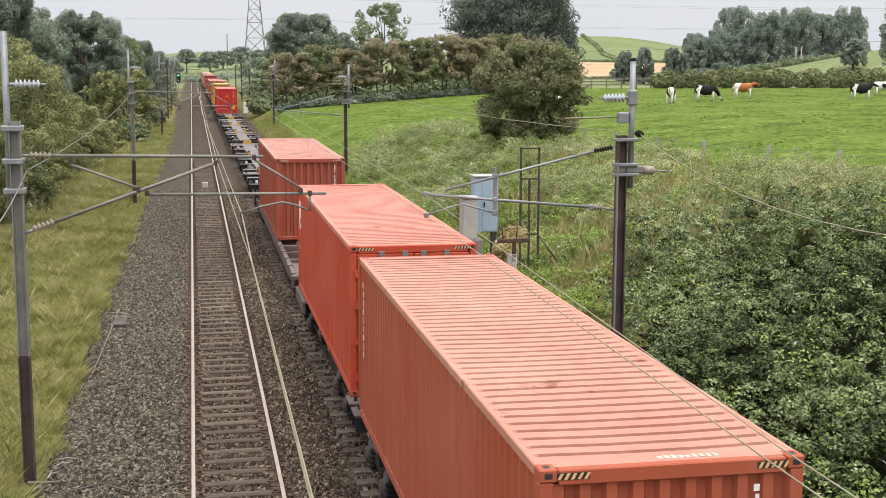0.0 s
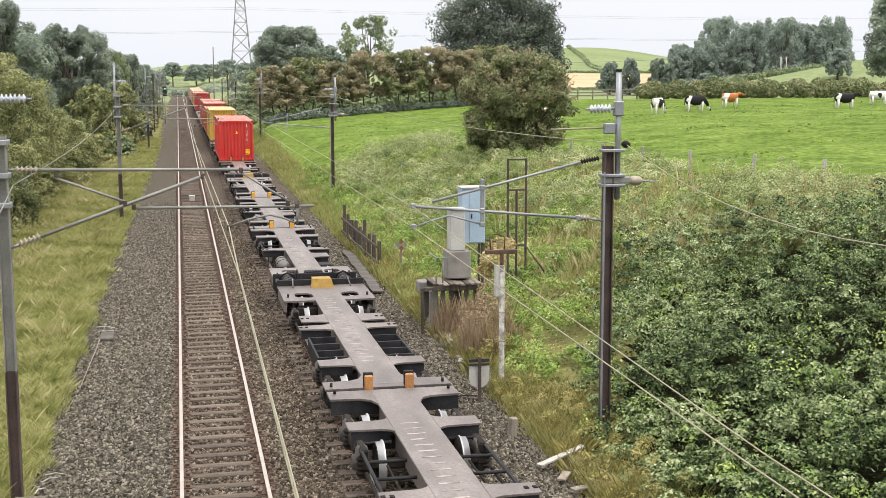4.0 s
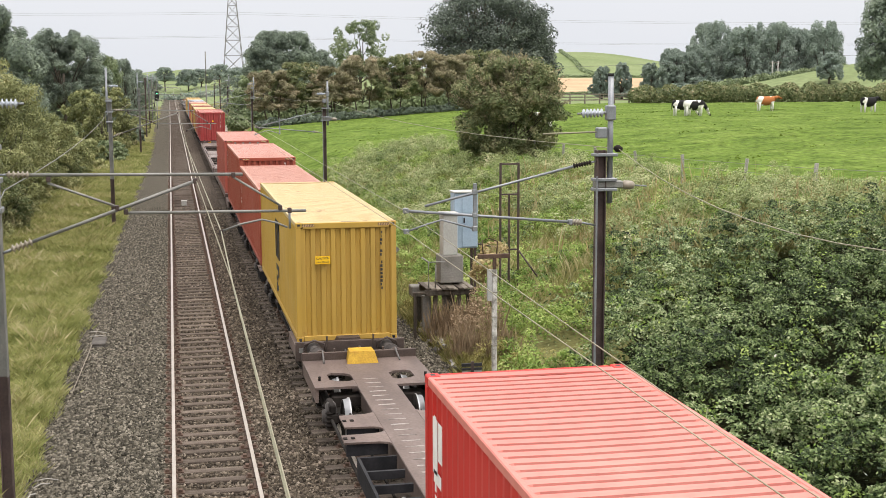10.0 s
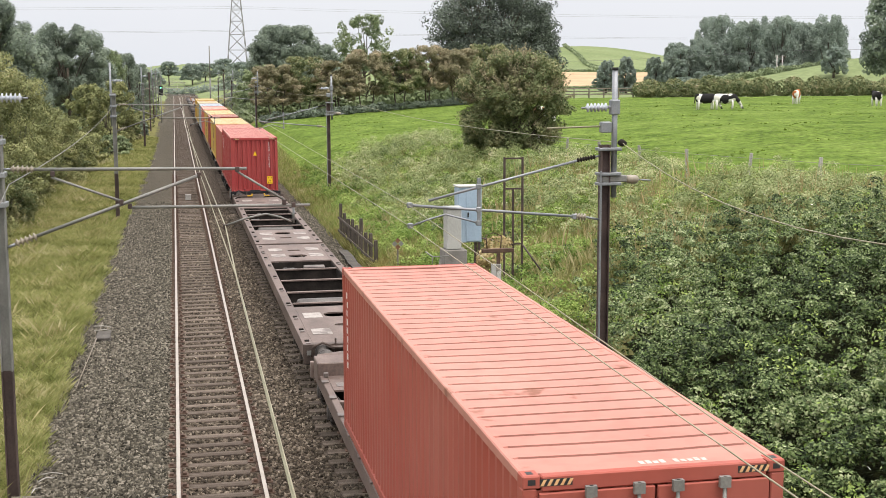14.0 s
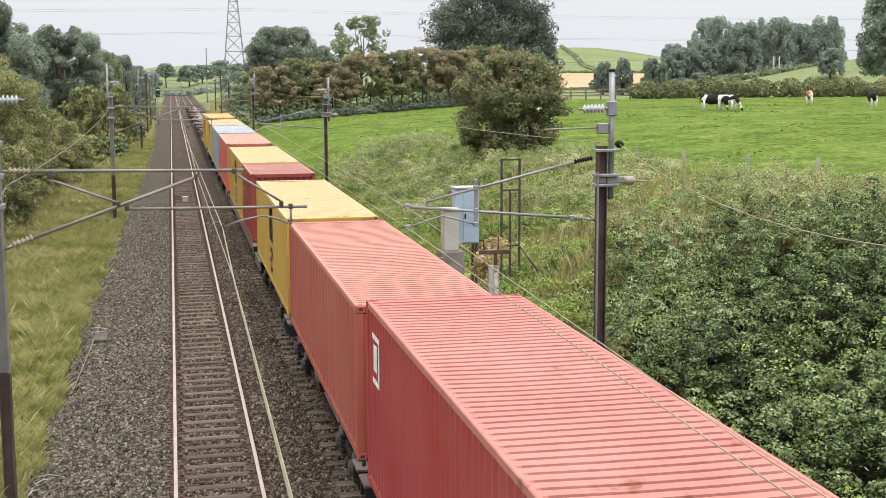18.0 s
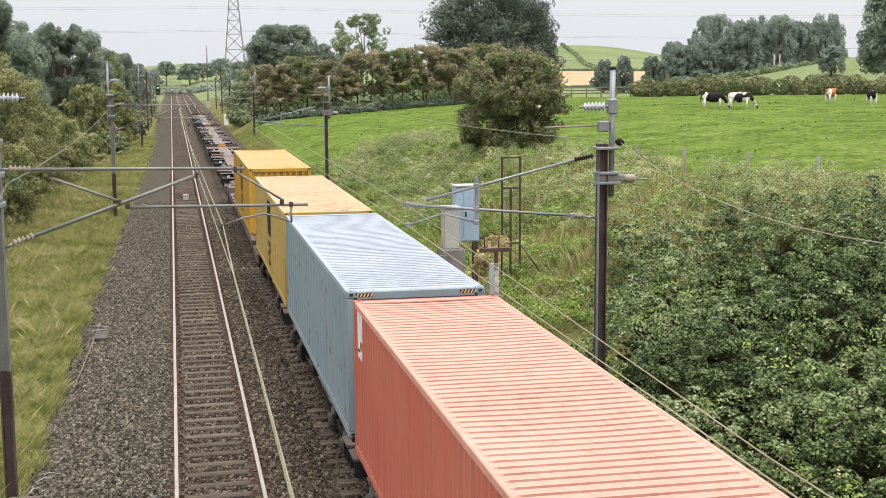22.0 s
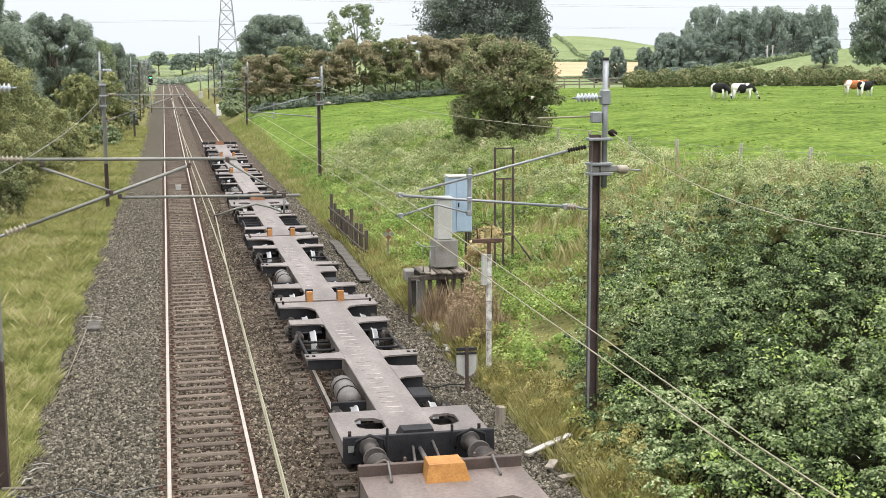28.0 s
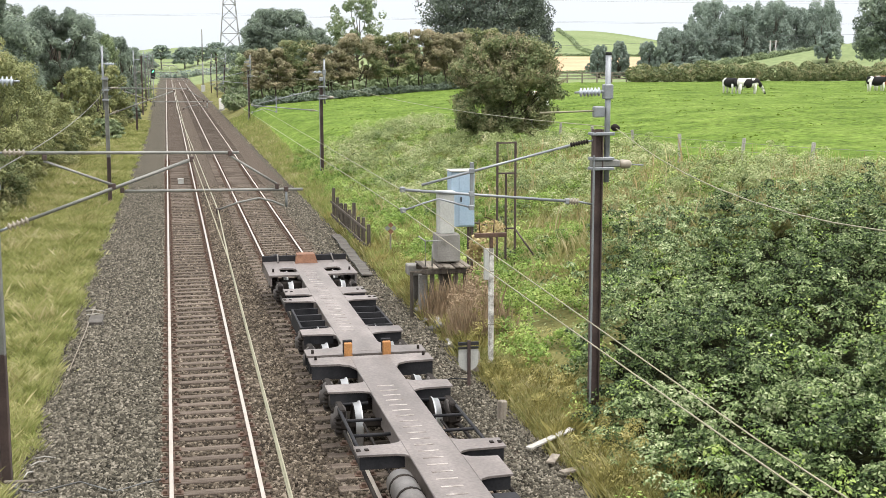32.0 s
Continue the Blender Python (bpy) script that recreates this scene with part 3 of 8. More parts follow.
def stones(name, n, x0, x1, y0, y1, material, seed):
    rng = np.random.default_rng(seed)
    x, y = rng.uniform(x0, x1, n), y0 + (y1 - y0) * rng.uniform(0, 1, n) ** 1.5
    for k, tx in enumerate(TRACKS):
        off = np.abs((y - 12 - k * 0.3 + 0.32) % 0.64 - 0.32)
        keep = (np.abs(x - tx) > (0.92, 1.36)[k]) | (off > 0.15)
        x, y = x[keep], y[keep]
    n = len(x)
    z = np.interp(x, [p[0] for p in prof], [p[1] for p in prof])
    c = np.stack([x, y, z + 0.006], 1)
    s = rng.uniform(0.022, 0.058, (n, 1))
    ax = unit(rng.normal(0, 1, (n, 3)))
    bx = unit(np.cross(ax, rng.normal(0, 1, (n, 3))))
    ex = np.cross(ax, bx)
    a1, b1, e1 = ax * s * rng.uniform(0.7, 1.5, (n, 1)), bx * s, ex * s * rng.uniform(0.5, 1, (n, 1))
    v = np.stack([c + a1, c + b1, c + e1, c - a1, c - b1, c - e1], 1)
    tri = np.array([(0, 1, 2), (1, 3, 2), (3, 4, 2), (4, 0, 2), (1, 0, 5), (3, 1, 5), (4, 3, 5), (0, 4, 5)])
    me = bpy.data.meshes.new(name)
    me.vertices.add(n * 6)
    me.vertices.foreach_set("co", v.reshape(-1).astype(np.float32))
    f = (tri[None] + (np.arange(n) * 6)[:, None, None]).reshape(-1)
    me.loops.add(len(f))
    me.loops.foreach_set("vertex_index", f.astype(np.int32))
    me.polygons.add(len(f) // 3)
    me.polygons.foreach_set("loop_start", np.arange(0, len(f), 3, dtype=np.int32))
    me.polygons.foreach_set("loop_total", np.full(len(f) // 3, 3, dtype=np.int32))
    me.materials.append(material)
    me.update()
    me.validate()
    return new(name, me)


def stone_mat(name, stops):
    m, n, l, b = shader(name, 0.95, 0, 0.2)
    geo, r = n.new("ShaderNodeNewGeometry"), ramp(n, stops)
    l.new(geo.outputs["Random Per Island"], r.inputs["Fac"])
    l.new(r.outputs["Color"], b.inputs["Base Color"])
    return m


M_STONE = stone_mat("loose_grey_stone", [(0.0, (0.020, 0.018, 0.013)), (0.5, (0.077, 0.068, 0.051)), (0.85, (0.152, 0.136, 0.106)), (1.0, (0.25, 0.222, 0.178))])
M_STONE2 = stone_mat("loose_brown_stone", [(0.0, (0.022, 0.017, 0.012)), (0.5, (0.072, 0.057, 0.041)), (0.85, (0.146, 0.118, 0.088)), (1.0, (0.25, 0.208, 0.163))])
tagged(stones("loose_stone", 60000, -2.9, -0.3, 17, 75, M_STONE, 1), "loose grey ballast stones on the track shoulder", "stones", kind="stuff")
tagged(stones("loose_stone", 90000, -0.3, 5.5, 17, 75, M_STONE2, 2), "loose brown ballast stones between the sleepers", "stones", kind="stuff")
tagged(stones("loose_stone", 34000, 5.4, 7.1, 17, 75, M_STONE, 3), "loose grey ballast stones along the far shoulder", "stones", kind="stuff")


def rail_profile(bm, x, y0, y1):
    pts = [(-0.07, -0.155), (0.07, -0.155), (0.07, -0.14), (0.012, -0.12), (0.012, -0.045), (0.036, -0.035), (0.036, -0.004), (0.03, 0.0), (-0.03, 0.0), (-0.036, -0.004), (-0.036, -0.035), (-0.012, -0.045), (-0.012, -0.12), (-0.07, -0.14)]
    a = [bm.verts.new((x + px, y0, pz)) for px, pz in pts]
    b = [bm.verts.new((x + px, y1, pz)) for px, pz in pts]
    for i in range(len(pts)):
        j = (i + 1) % len(pts)
        bm.faces.new((a[i], a[j], b[j], b[i])).material_index = 1 if i in (6, 7, 8) else 0
    bm.faces.new(a[::-1]), bm.faces.new(b)


def sleeper_mesh():
    bm = bmesh.new()
    box(bm, -1.3, 1.3, -0.125, 0.125, -0.30, -0.128, 0.012)
    for s in (-1, 1):
        box(bm, s * 0.7525 - 0.19, s * 0.7525 + 0.19, -0.09, 0.09, -0.127, -0.108, 0, 1)
        for q in (-0.12, 0.12):
            box(bm, s * 0.7525 + q - 0.035, s * 0.7525 + q + 0.035, -0.05, 0.05, -0.108, -0.06, 0, 1)
    return bm


SLEEPER_STEP = 0.64
first_sleeper = None
for k, tx in enumerate(TRACKS):
    track = tagged(empty("railway_track", "", ""), ("ballasted railway track of bright rails on timber sleepers", "second ballasted track, which the freight train runs on")[k], "railway track", "railway tracks", "structure")
    for s in (-1, 1):
        bm = bmesh.new()
        rail_profile(bm, tx + s * 0.7525, -60, 900)
        part("rail", bm, [M_RUST, M_RAILTOP], track, "rusty-sided steel rail with a polished top")
    far = bmesh.new()
    for i in range(700):
        yy = 12 + k * 0.3 + i * SLEEPER_STEP
        if i < 130:
            if first_sleeper is None:
                sl = part("sleeper", sleeper_mesh(), [M_SLEEPER, M_RUST], track)
                first_sleeper = sl.data
            else:
                sl = new("sleeper", first_sleeper)
                sl.parent = track
            sl.matrix_basis = pose(tx + random.uniform(-0.03, 0.03), yy, random.uniform(-0.008, 0.008), 0, 0, random.uniform(-0.7, 0.7))
        else:
            box(far, tx - 1.3, tx + 1.3, yy - 0.125, yy + 0.125, -0.3, -0.128) if i < 420 else None
    tagged(part("sleeper_run", far, M_SLEEPER, track), "", "", "", "stuff")


# ---- containers ----
TONES = dict(
    brick=("brick_orange", (0.36, 0.076, 0.036), 0.30), orange=("orange_red", (0.46, 0.062, 0.028), 0.30), rust=("rust_red", (0.30, 0.062, 0.036), 0.30),
    red=("bright_red", (0.50, 0.026, 0.022), 0.15), maroon=("maroon_red", (0.33, 0.042, 0.042), 0.30), dull=("dull_red", (0.34, 0.078, 0.056), 0.35),
    dark=("dark_red", (0.23, 0.038, 0.033), 0.45), salmon=("salmon_red", (0.48, 0.125, 0.085), 0.25), yellow=("ochre_yellow", (0.44, 0.275, 0.050), 0.30), paleochre=("weathered_pale_ochre", (0.43, 0.295, 0.085), 0.55),
    deepyellow=("deep_yellow", (0.46, 0.265, 0.036), 0.25), steelblue=("pale_blue_grey", (0.205, 0.275, 0.315), 0.6))
PAINTS, ROOFS, GROOVES = {}, {}, {}


def toward(c, d, k):
    return tuple(a + (b - a) * k for a, b in zip(c, d))


for key, (word, c, worn) in TONES.items():
    pm = PAINTS[key] = paint(word + "_paint", c, toward(c, (0.6, 0.5, 0.42), 0.10), worn=worn)
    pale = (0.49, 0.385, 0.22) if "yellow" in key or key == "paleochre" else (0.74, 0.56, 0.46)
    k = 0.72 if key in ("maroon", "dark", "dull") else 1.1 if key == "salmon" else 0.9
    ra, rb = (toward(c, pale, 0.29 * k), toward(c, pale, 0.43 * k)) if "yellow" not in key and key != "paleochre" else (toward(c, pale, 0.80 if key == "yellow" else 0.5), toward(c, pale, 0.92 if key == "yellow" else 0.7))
    # roof paint paled for fading and for the stronger light from above
    ROOFS[pm.name] = paint(word + "_bleached_and_skylit_paint", ra, rb, worn=worn + 0.1)
    # groove paint: roof tone darkened for dirt and for the shaded slopes
    GROOVES[pm.name] = paint(word + "_dirt_and_shade_groove", tuple((0.88 if "yellow" in key else 0.90 if key == "paleochre" else 0.58) * v for v in ra), tuple((0.92 if "yellow" in key else 0.94 if key == "paleochre" else 0.72) * v for v in rb), worn=worn + 0.15, rough=0.8)
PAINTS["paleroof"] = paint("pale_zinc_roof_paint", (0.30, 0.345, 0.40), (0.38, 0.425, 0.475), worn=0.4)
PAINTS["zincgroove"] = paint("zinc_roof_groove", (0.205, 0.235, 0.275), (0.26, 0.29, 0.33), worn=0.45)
PAINTS["palegroove"] = paint("dusty_shaded_roof_groove", (0.35, 0.255, 0.145), (0.40, 0.305, 0.19), rust=(0.2, 0.12, 0.07), worn=0.5)
PAINTS["dullroof"] = paint("dull_pink_roof_paint", (0.47, 0.22, 0.175), (0.53, 0.29, 0.24), worn=0.5)
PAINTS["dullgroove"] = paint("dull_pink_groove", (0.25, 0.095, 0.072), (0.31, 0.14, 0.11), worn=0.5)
PAINTS["paleyellow"] = paint("faded_yellow_paint", (0.44, 0.335, 0.20), (0.50, 0.395, 0.26), rust=(0.22, 0.13, 0.07), worn=0.5)


def corrugated(bm, length, z0, z1, x, side, pitch=0.272, depth=0.036, y0=0.0, axis="y", folds=(0.26, 0.5, 0.76)):
    """A ribbed wall along y (or x) that stands at x, its ribs going depth inward."""
    n = max(2, round(length / pitch))
    p = length / n
    pts = []
    for i in range(n):
        a = y0 + i * p
        pts += [(a, 0), (a + p * folds[0], 0), (a + p * folds[1], depth), (a + p * folds[2], depth)]
    pts.append((y0 + length, 0))
    lo = [bm.verts.new((x - side * d, a, z0) if axis == "y" else (a, x - side * d, z0)) for a, d in pts]
    hi = [bm.verts.new((x - side * d, a, z1) if axis == "y" else (a, x - side * d, z1)) for a, d in pts]
    for i in range(len(pts) - 1):
        bm.faces.new((lo[i], lo[i + 1], hi[i + 1], hi[i]))


def letter_bars(bm, x0, x1, z0, z1, y, n, rng, facing="front"):
    """Unreadable writing as a column or row of short bars."""
    tall = (z1 - z0) > (x1 - x0)
    for i in range(n):
        if rng.random() < 0.12:
            continue
        a, b = (i + 0.12) / n, (i + 0.82) / n
        if tall:
            r = (x0 + (x1 - x0) * rng.choice((0, 0, 0.35)), x1 - (x1 - x0) * rng.choice((0, 0, 0.35)), z1 - (z1 - z0) * b, z1 - (z1 - z0) * a)
        else:
            r = (x0 + (x1 - x0) * a, x0 + (x1 - x0) * b, z0, z1 if rng.random() < 0.7 else z0 + (z1 - z0) * 0.75)
        t = 0.004
        if facing == "front":
            box(bm, r[0], r[1], y - t, y, r[2], r[3])
        elif facing == "side":
            box(bm, y - t, y, r[0], r[1], r[2], r[3])
        else:
            box(bm, r[0], r[1], r[2], r[3], y, y + t)


def words(name, text, size, x, y, z, material, parent, label=""):
    """Painted words that face the camera's end of the thing."""
    cu = bpy.data.curves.new(name, "FONT")
    cu.body, cu.size, cu.extrude, cu.align_x = text, size, 0.002, "CENTER"
    tmp = bpy.data.objects.new(name, cu)
    me = bpy.data.meshes.new_from_object(tmp)
    bpy.data.objects.remove(tmp)
    me.transform(pose(x, y, z, 90))
    me.materials.append(material)
    ob = new(name, me)
    ob.parent = parent
    return tagged(ob, label)


def container(label, colour, length=12.19, height=2.896, doors=False, roof=None, code=M_WHITE, tall_logo=False, side_code=True, door_end_label=True, stripe=True, seed=1, roof_pitch=0.209, groove=0.34, badge=None, panel_side=False, code_text="", triangle=False):
    """A freight container; its front end is at y = 0, its floor at z = 0 and its middle at x = 0."""
    rng = random.Random(seed)
    top = empty("freight_container", label, "container", "containers on the train")
    w = 1.219
    for s, nm in ((-1, "side_wall"), (1, "side_wall")):
        bm = bmesh.new()
        corrugated(bm, length - 0.3, 0.15, height - 0.1, s * (w - 0.012), s, y0=0.15, pitch=0.272 if not panel_side else 0.55, depth=0.036 if not panel_side else 0.02)
        part(nm, bm, colour, top)
    bm = bmesh.new()
    corrugated(bm, 2 * w - 0.26, 0.12, height - 0.14, 0.03, -1, pitch=0.255, depth=0.06, y0=-w + 0.13, axis="x", folds=(0.40, 0.52, 0.88))
    part("end_wall", bm, colour, top)
    bm = bmesh.new()
    corrugated(bm, 2 * w - 0.26, 0.12, height - 0.14, length - 0.03, 1, pitch=0.255, depth=0.06, y0=-w + 0.13, axis="x", folds=(0.40, 0.52, 0.88))
    part("end_wall", bm, colour, top)
    # roof: flat ribs across, slightly dented; narrow grooves painted darker for dirt and shade
    bm = bmesh.new()
    n = round((length - 0.5) / roof_pitch)
    p = (length - 0.5) / n
    prev, was = None, 0
    for i in range(n):
        for f, d in ((0.0, 0), (1 - groove, 0), (1 - groove * 0.76, 0.03), (1 - groove * 0.24, 0.03)):
            yy = 0.25 + (i + f) * p
            sag = -0.02 * math.sin(math.pi * (i + f) / n * 3 + seed) ** 2
            row = [bm.verts.new((xx, yy, height - 0.012 - d * (0.0 if abs(xx) > 1.12 else 1) + sag * (1 - (xx / w) ** 2))) for xx in (-w + 0.055, -1.10, -0.4, 0.4, 1.10, w - 0.055)]
            if prev:
                for k in range(5):
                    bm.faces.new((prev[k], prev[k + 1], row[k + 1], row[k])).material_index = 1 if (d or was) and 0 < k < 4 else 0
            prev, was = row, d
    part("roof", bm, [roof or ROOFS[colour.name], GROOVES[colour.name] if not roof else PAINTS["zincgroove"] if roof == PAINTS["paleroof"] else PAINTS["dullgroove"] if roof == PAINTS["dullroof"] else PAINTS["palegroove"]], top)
    # frame: posts, rails and end plates on the roof
    for s in (-1, 1):
        for y0 in (0.0, length - 0.16):
            part("corner_post", boxes((s * w - 0.13 if s > 0 else -w, s * w if s > 0 else -w + 0.13, y0 + 0.004, y0 + 0.156, 0.12, height - 0.12), bevel=0.012), colour, top)
        x0, x1 = (w - 0.065, w - 0.002) if s > 0 else (-w + 0.002, -w + 0.065)
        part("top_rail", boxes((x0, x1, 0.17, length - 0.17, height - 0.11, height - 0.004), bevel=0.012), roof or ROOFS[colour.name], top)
        part("bottom_rail", boxes((x0, x1, 0.17, length - 0.17, 0.012, 0.16), bevel=0.012), colour, top)
    for y0, y1 in ((0.004, 0.10), (length - 0.10, length - 0.004)):
        part("header", boxes((-w + 0.17, w - 0.17, y0, y1, height - 0.15, height - 0.008), bevel=0.012), colour, top)
        part("sill", boxes((-w + 0.17, w - 0.17, y0, y1, 0.012, 0.14), bevel=0.012), colour, top)
    for y0, y1 in ((0.09, 0.27), (length - 0.27, length - 0.09)):
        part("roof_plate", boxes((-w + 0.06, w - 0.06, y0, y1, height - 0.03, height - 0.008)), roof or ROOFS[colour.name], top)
    cast = None
    for s in (-1, 1):
        for y0 in (-0.002, length - 0.176):
            for z0 in (0.0, height - 0.118):
                bm = bmesh.new()
                box(bm, -0.081, 0.081, 0, 0.178, 0, 0.118, 0.012)
                # flat black patches paint the dark of the casting's holes
                box(bm, -0.03, 0.03, 0.05, 0.13, 0.1185, 0.1190, 0, 1)
                box(bm, -0.035, 0.035, -0.0008, 0.0, 0.035, 0.085, 0, 1)
                if cast is None:
                    c = part("corner_casting", bm, [colour, M_BLACK], top)
                    cast = c.data
                else:
                    bm.free()
                    c = new("corner_casting", cast)
                    c.parent = top
                c.matrix_basis = pose(s * (w - 0.08), y0, z0)
    # doors with their locking bars, on the end that faces along the line
    if doors:
        for s in (-1, 1):
            leaf = part("door", boxes((min(s * 0.012, s * 1.07), max(s * 0.012, s * 1.07), -0.012, 0.028, 0.15, height - 0.16), bevel=0.008), colour, top)
            for zz in (0.45, 0.95, 1.45, 1.95):
                part("door_panel", boxes((min(s * 0.08, s * 1.0), max(s * 0.08, s * 1.0), -0.034, -0.0125, zz, zz + 0.36), bevel=0.012), colour, leaf)
            for q in (0.18, 0.62):
                bm = tubes(([(s * q, -0.06, 0.1), (s * q, -0.06, height - 0.1)], 0.018), seg=6)
                for zz in (0.14, 1.0, height - 0.2):
                    box(bm, s * q - 0.05, s * q + 0.05, -0.085, -0.035, zz, zz + 0.1)
                part("locking_bar", bm, M_OLDGALV, leaf, "grey steel locking bar")
            part("handle", boxes((min(s * 0.28, s * 0.68), max(s * 0.28, s * 0.68), -0.085, -0.065, 1.05, 1.09), bevel=0.005), M_OLDGALV, leaf)
            for zz in (0.3, 1.0, 1.7, 2.3):
                part("hinge", boxes((min(s * 1.06, s * 1.13), max(s * 1.06, s * 1.13), -0.028, -0.0125, zz, zz + 0.14)), colour, leaf)
        bm = bmesh.new()
        if code_text:
            words("code_letters", code_text, 0.17, 0.69, -0.0365, height - 0.66, code, top, "white code letters on the door")
            words("code_letters", "4561", 0.15, 0.80, -0.0365, height - 0.83, code, top, "white code letters on the door")
            part("maker_tag", boxes((-0.44, -0.29, -0.0385, -0.0345, height - 0.47, height - 0.36)), M_BLUEGREY, top, "small blue sticker")
            part("data_plate", boxes((-0.93, -0.72, -0.0385, -0.0345, 0.60, 0.86)), M_OLDGALV, top, "grey metal data plate")
        else:
            letter_bars(bm, 0.35, 0.95, height - 0.52, height - 0.42, -0.035, 7, rng)
            letter_bars(bm, 0.35, 0.85, height - 0.70, height - 0.62, -0.035, 6, rng)
        letter_bars(bm, 0.45, 0.95, 1.32, 1.40, -0.035, 8, rng)
        tagged(part("lettering", bm, code, top, "rows of small white marking"), "", "", "", "stuff")
        yp = part("caution_plate", boxes((-1.05, -0.63, -0.0385, -0.0345, 1.29, 1.49)), M_YELLOWLABEL, top, "yellow caution plate on the door")
        words("caution_words", "CAUTION", 0.09, -0.84, -0.0395, 1.40, M_BLACK, yp)
        bm = bmesh.new()
        letter_bars(bm, -1.0, -0.68, 1.32, 1.37, -0.039, 7, rng)
        tagged(part("small_print", bm, M_BLACK, yp), "", "", "", "stuff")
        bm = bmesh.new()
        for a, b, c, d in ((-0.91, -0.85, 1.87, 2.20), (-0.95, -0.79, 2.03, 2.09), (-0.74, -0.68, 1.87, 2.06), (-0.68, -0.60, 2.0, 2.06), (-0.68, -0.58, 1.87, 1.92), (-0.53, -0.47, 1.92, 2.0), (-0.47, -0.33, 1.87, 1.93), (-0.47, -0.33, 2.0, 2.06)):
            box(bm, a, b, -0.0385, -0.0345, c, d)
        tagged(part("emblem", bm, M_WHITE, top, "white painted emblem"), "", "", "", "stuff")
    else:
        if door_end_label:
            lb = part("warning_label", boxes((0.64, 0.92, -0.022, -0.0155, 0.45, 0.84)), M_YELLOWLABEL, top, "yellow height warning label")
            bm = bmesh.new()
            letter_bars(bm, 0.67, 0.89, 0.73, 0.79, -0.0225, 6, rng)
            letter_bars(bm, 0.71, 0.85, 0.61, 0.67, -0.0225, 3, rng)
            letter_bars(bm, 0.69, 0.87, 0.50, 0.56, -0.0225, 4, rng)
            tagged(part("label_print", bm, M_BLACK, lb), "", "", "", "stuff")
        if door_end_label or triangle:
            bm = bmesh.new()
            tri = [(-0.09, 0), (0.09, 0), (0.018, 0.21), (-0.018, 0.21)]
            fr = [bm.verts.new((0.03 + a, -0.022, 1.95 + c)) for a, c in tri]
            bk = [bm.verts.new((0.03 + a, -0.016, 1.95 + c)) for a, c in tri]
            bm.faces.new(fr), bm.faces.new(bk[::-1])
            for i in range(4):
                bm.faces.new((fr[i], bk[i], bk[(i + 1) % 4], fr[(i + 1) % 4]))
            part("warning_triangle", bm, M_YELLOWLABEL, top, "yellow warning triangle")
        elif tall_logo:
            yp = part("caution_plate", boxes((-0.76, -0.40, -0.0385, -0.0165, height - 1.00, height - 0.81)), M_YELLOWLABEL, top, "yellow caution plate")
            words("caution_words", "CAUTION", 0.07, -0.58, -0.0395, height - 0.885, M_BLACK, yp)
            words("caution_words", "HIGH TRAILER", 0.048, -0.58, -0.0395, height - 0.965, M_BLACK, yp)
        if code_text:
            words("code_letters", "\n".join(code_text), 0.125, 0.765, -0.0165, height - 0.33, code, top, "column of painted code letters")
        else:
            bm = bmesh.new()
            letter_bars(bm, 0.82 if not door_end_label else 0.735, 0.875 if not door_end_label else 0.79, height * 0.42, height - 0.22, -0.0165, 16, rng)
            tagged(part("lettering", bm, code, top, "column of painted code letters"), "", "", "", "stuff")
    if stripe:
        bm = bmesh.new()
        for s in (-1, 1):
            for i in range(5):
                a = s * (0.80 + 0.06 * i)
                v = [bm.verts.new(q) for q in ((a - 0.02, 0.0, height - 0.095), (a + 0.008, 0.0, height - 0.095), (a + 0.038, 0.0, height - 0.04), (a + 0.01, 0.0, height - 0.04))]
                bm.faces.new(v)
        ex = bmesh.ops.extrude_face_region(bm, geom=bm.faces[:])
        bmesh.ops.translate(bm, verts=[g for g in ex["geom"] if isinstance(g, bmesh.types.BMVert)], vec=(0, -0.004, 0))
        bmesh.ops.translate(bm, verts=bm.verts[:], vec=(0, 0.003, 0))
        tagged(part("hazard_stripes", bm, M_PEACH, top, "faded orange and black height stripes"), "", "", "", "stuff")
        for s in (-1, 1):
            part("stripe_ground", boxes((s * 0.92 - 0.15, s * 0.92 + 0.15, 0.0015, 0.0035, height - 0.10, height - 0.035)), M_BLACK, top)
    bm = bmesh.new()
    letter_bars(bm, -0.10, 0.55, 0.145, 0.235, height - 0.0075, 10, rng, "roof")
    tagged(part("roof_lettering", bm, M_FAINT if code == M_WHITE else code, top, "painted code on the roof"), "", "", "", "stuff")
    if side_code:
        bm = bmesh.new()
        letter_bars(bm, length - 0.62, length - 0.5, height * 0.4, height - 0.35, -w + 0.0105, 9, rng, "side")
        tagged(part("side_lettering", bm, code, top, "column of painted code letters"), "", "", "", "stuff")
    if badge:
        bm = bmesh.new()
        for y0, y1, z0, z1 in badge[1]:
            box(bm, -w + 0.005, -w + 0.0105, y0, y1, z0, z1)
        part("badge", bm, badge[0], top, badge[2])
    if tall_logo:
        bm = bmesh.new()
        for y0, y1, z0, z1 in ((5.0, 5.28, 1.28, 2.35), (5.5, 5.78, 1.28, 2.35), (6.0, 6.28, 1.28, 2.35), (5.0, 6.28, 2.1, 2.35), (5.25, 6.1, 0.92, 1.08), (5.25, 5.5, 0.75, 0.92), (5.6, 6.1, 0.62, 0.76), (5.4, 5.7, 0.35, 0.5), (5.8, 6.0, 0.3, 0.56)):
            box(bm, -w + 0.005, -w + 0.0105, y0, y1, z0, z1)
        part("side_logo", bm, M_BLACK, top, "large black block logo")
    return top


DECK = 0.93
SPEED = 15.35
XT = 4.05
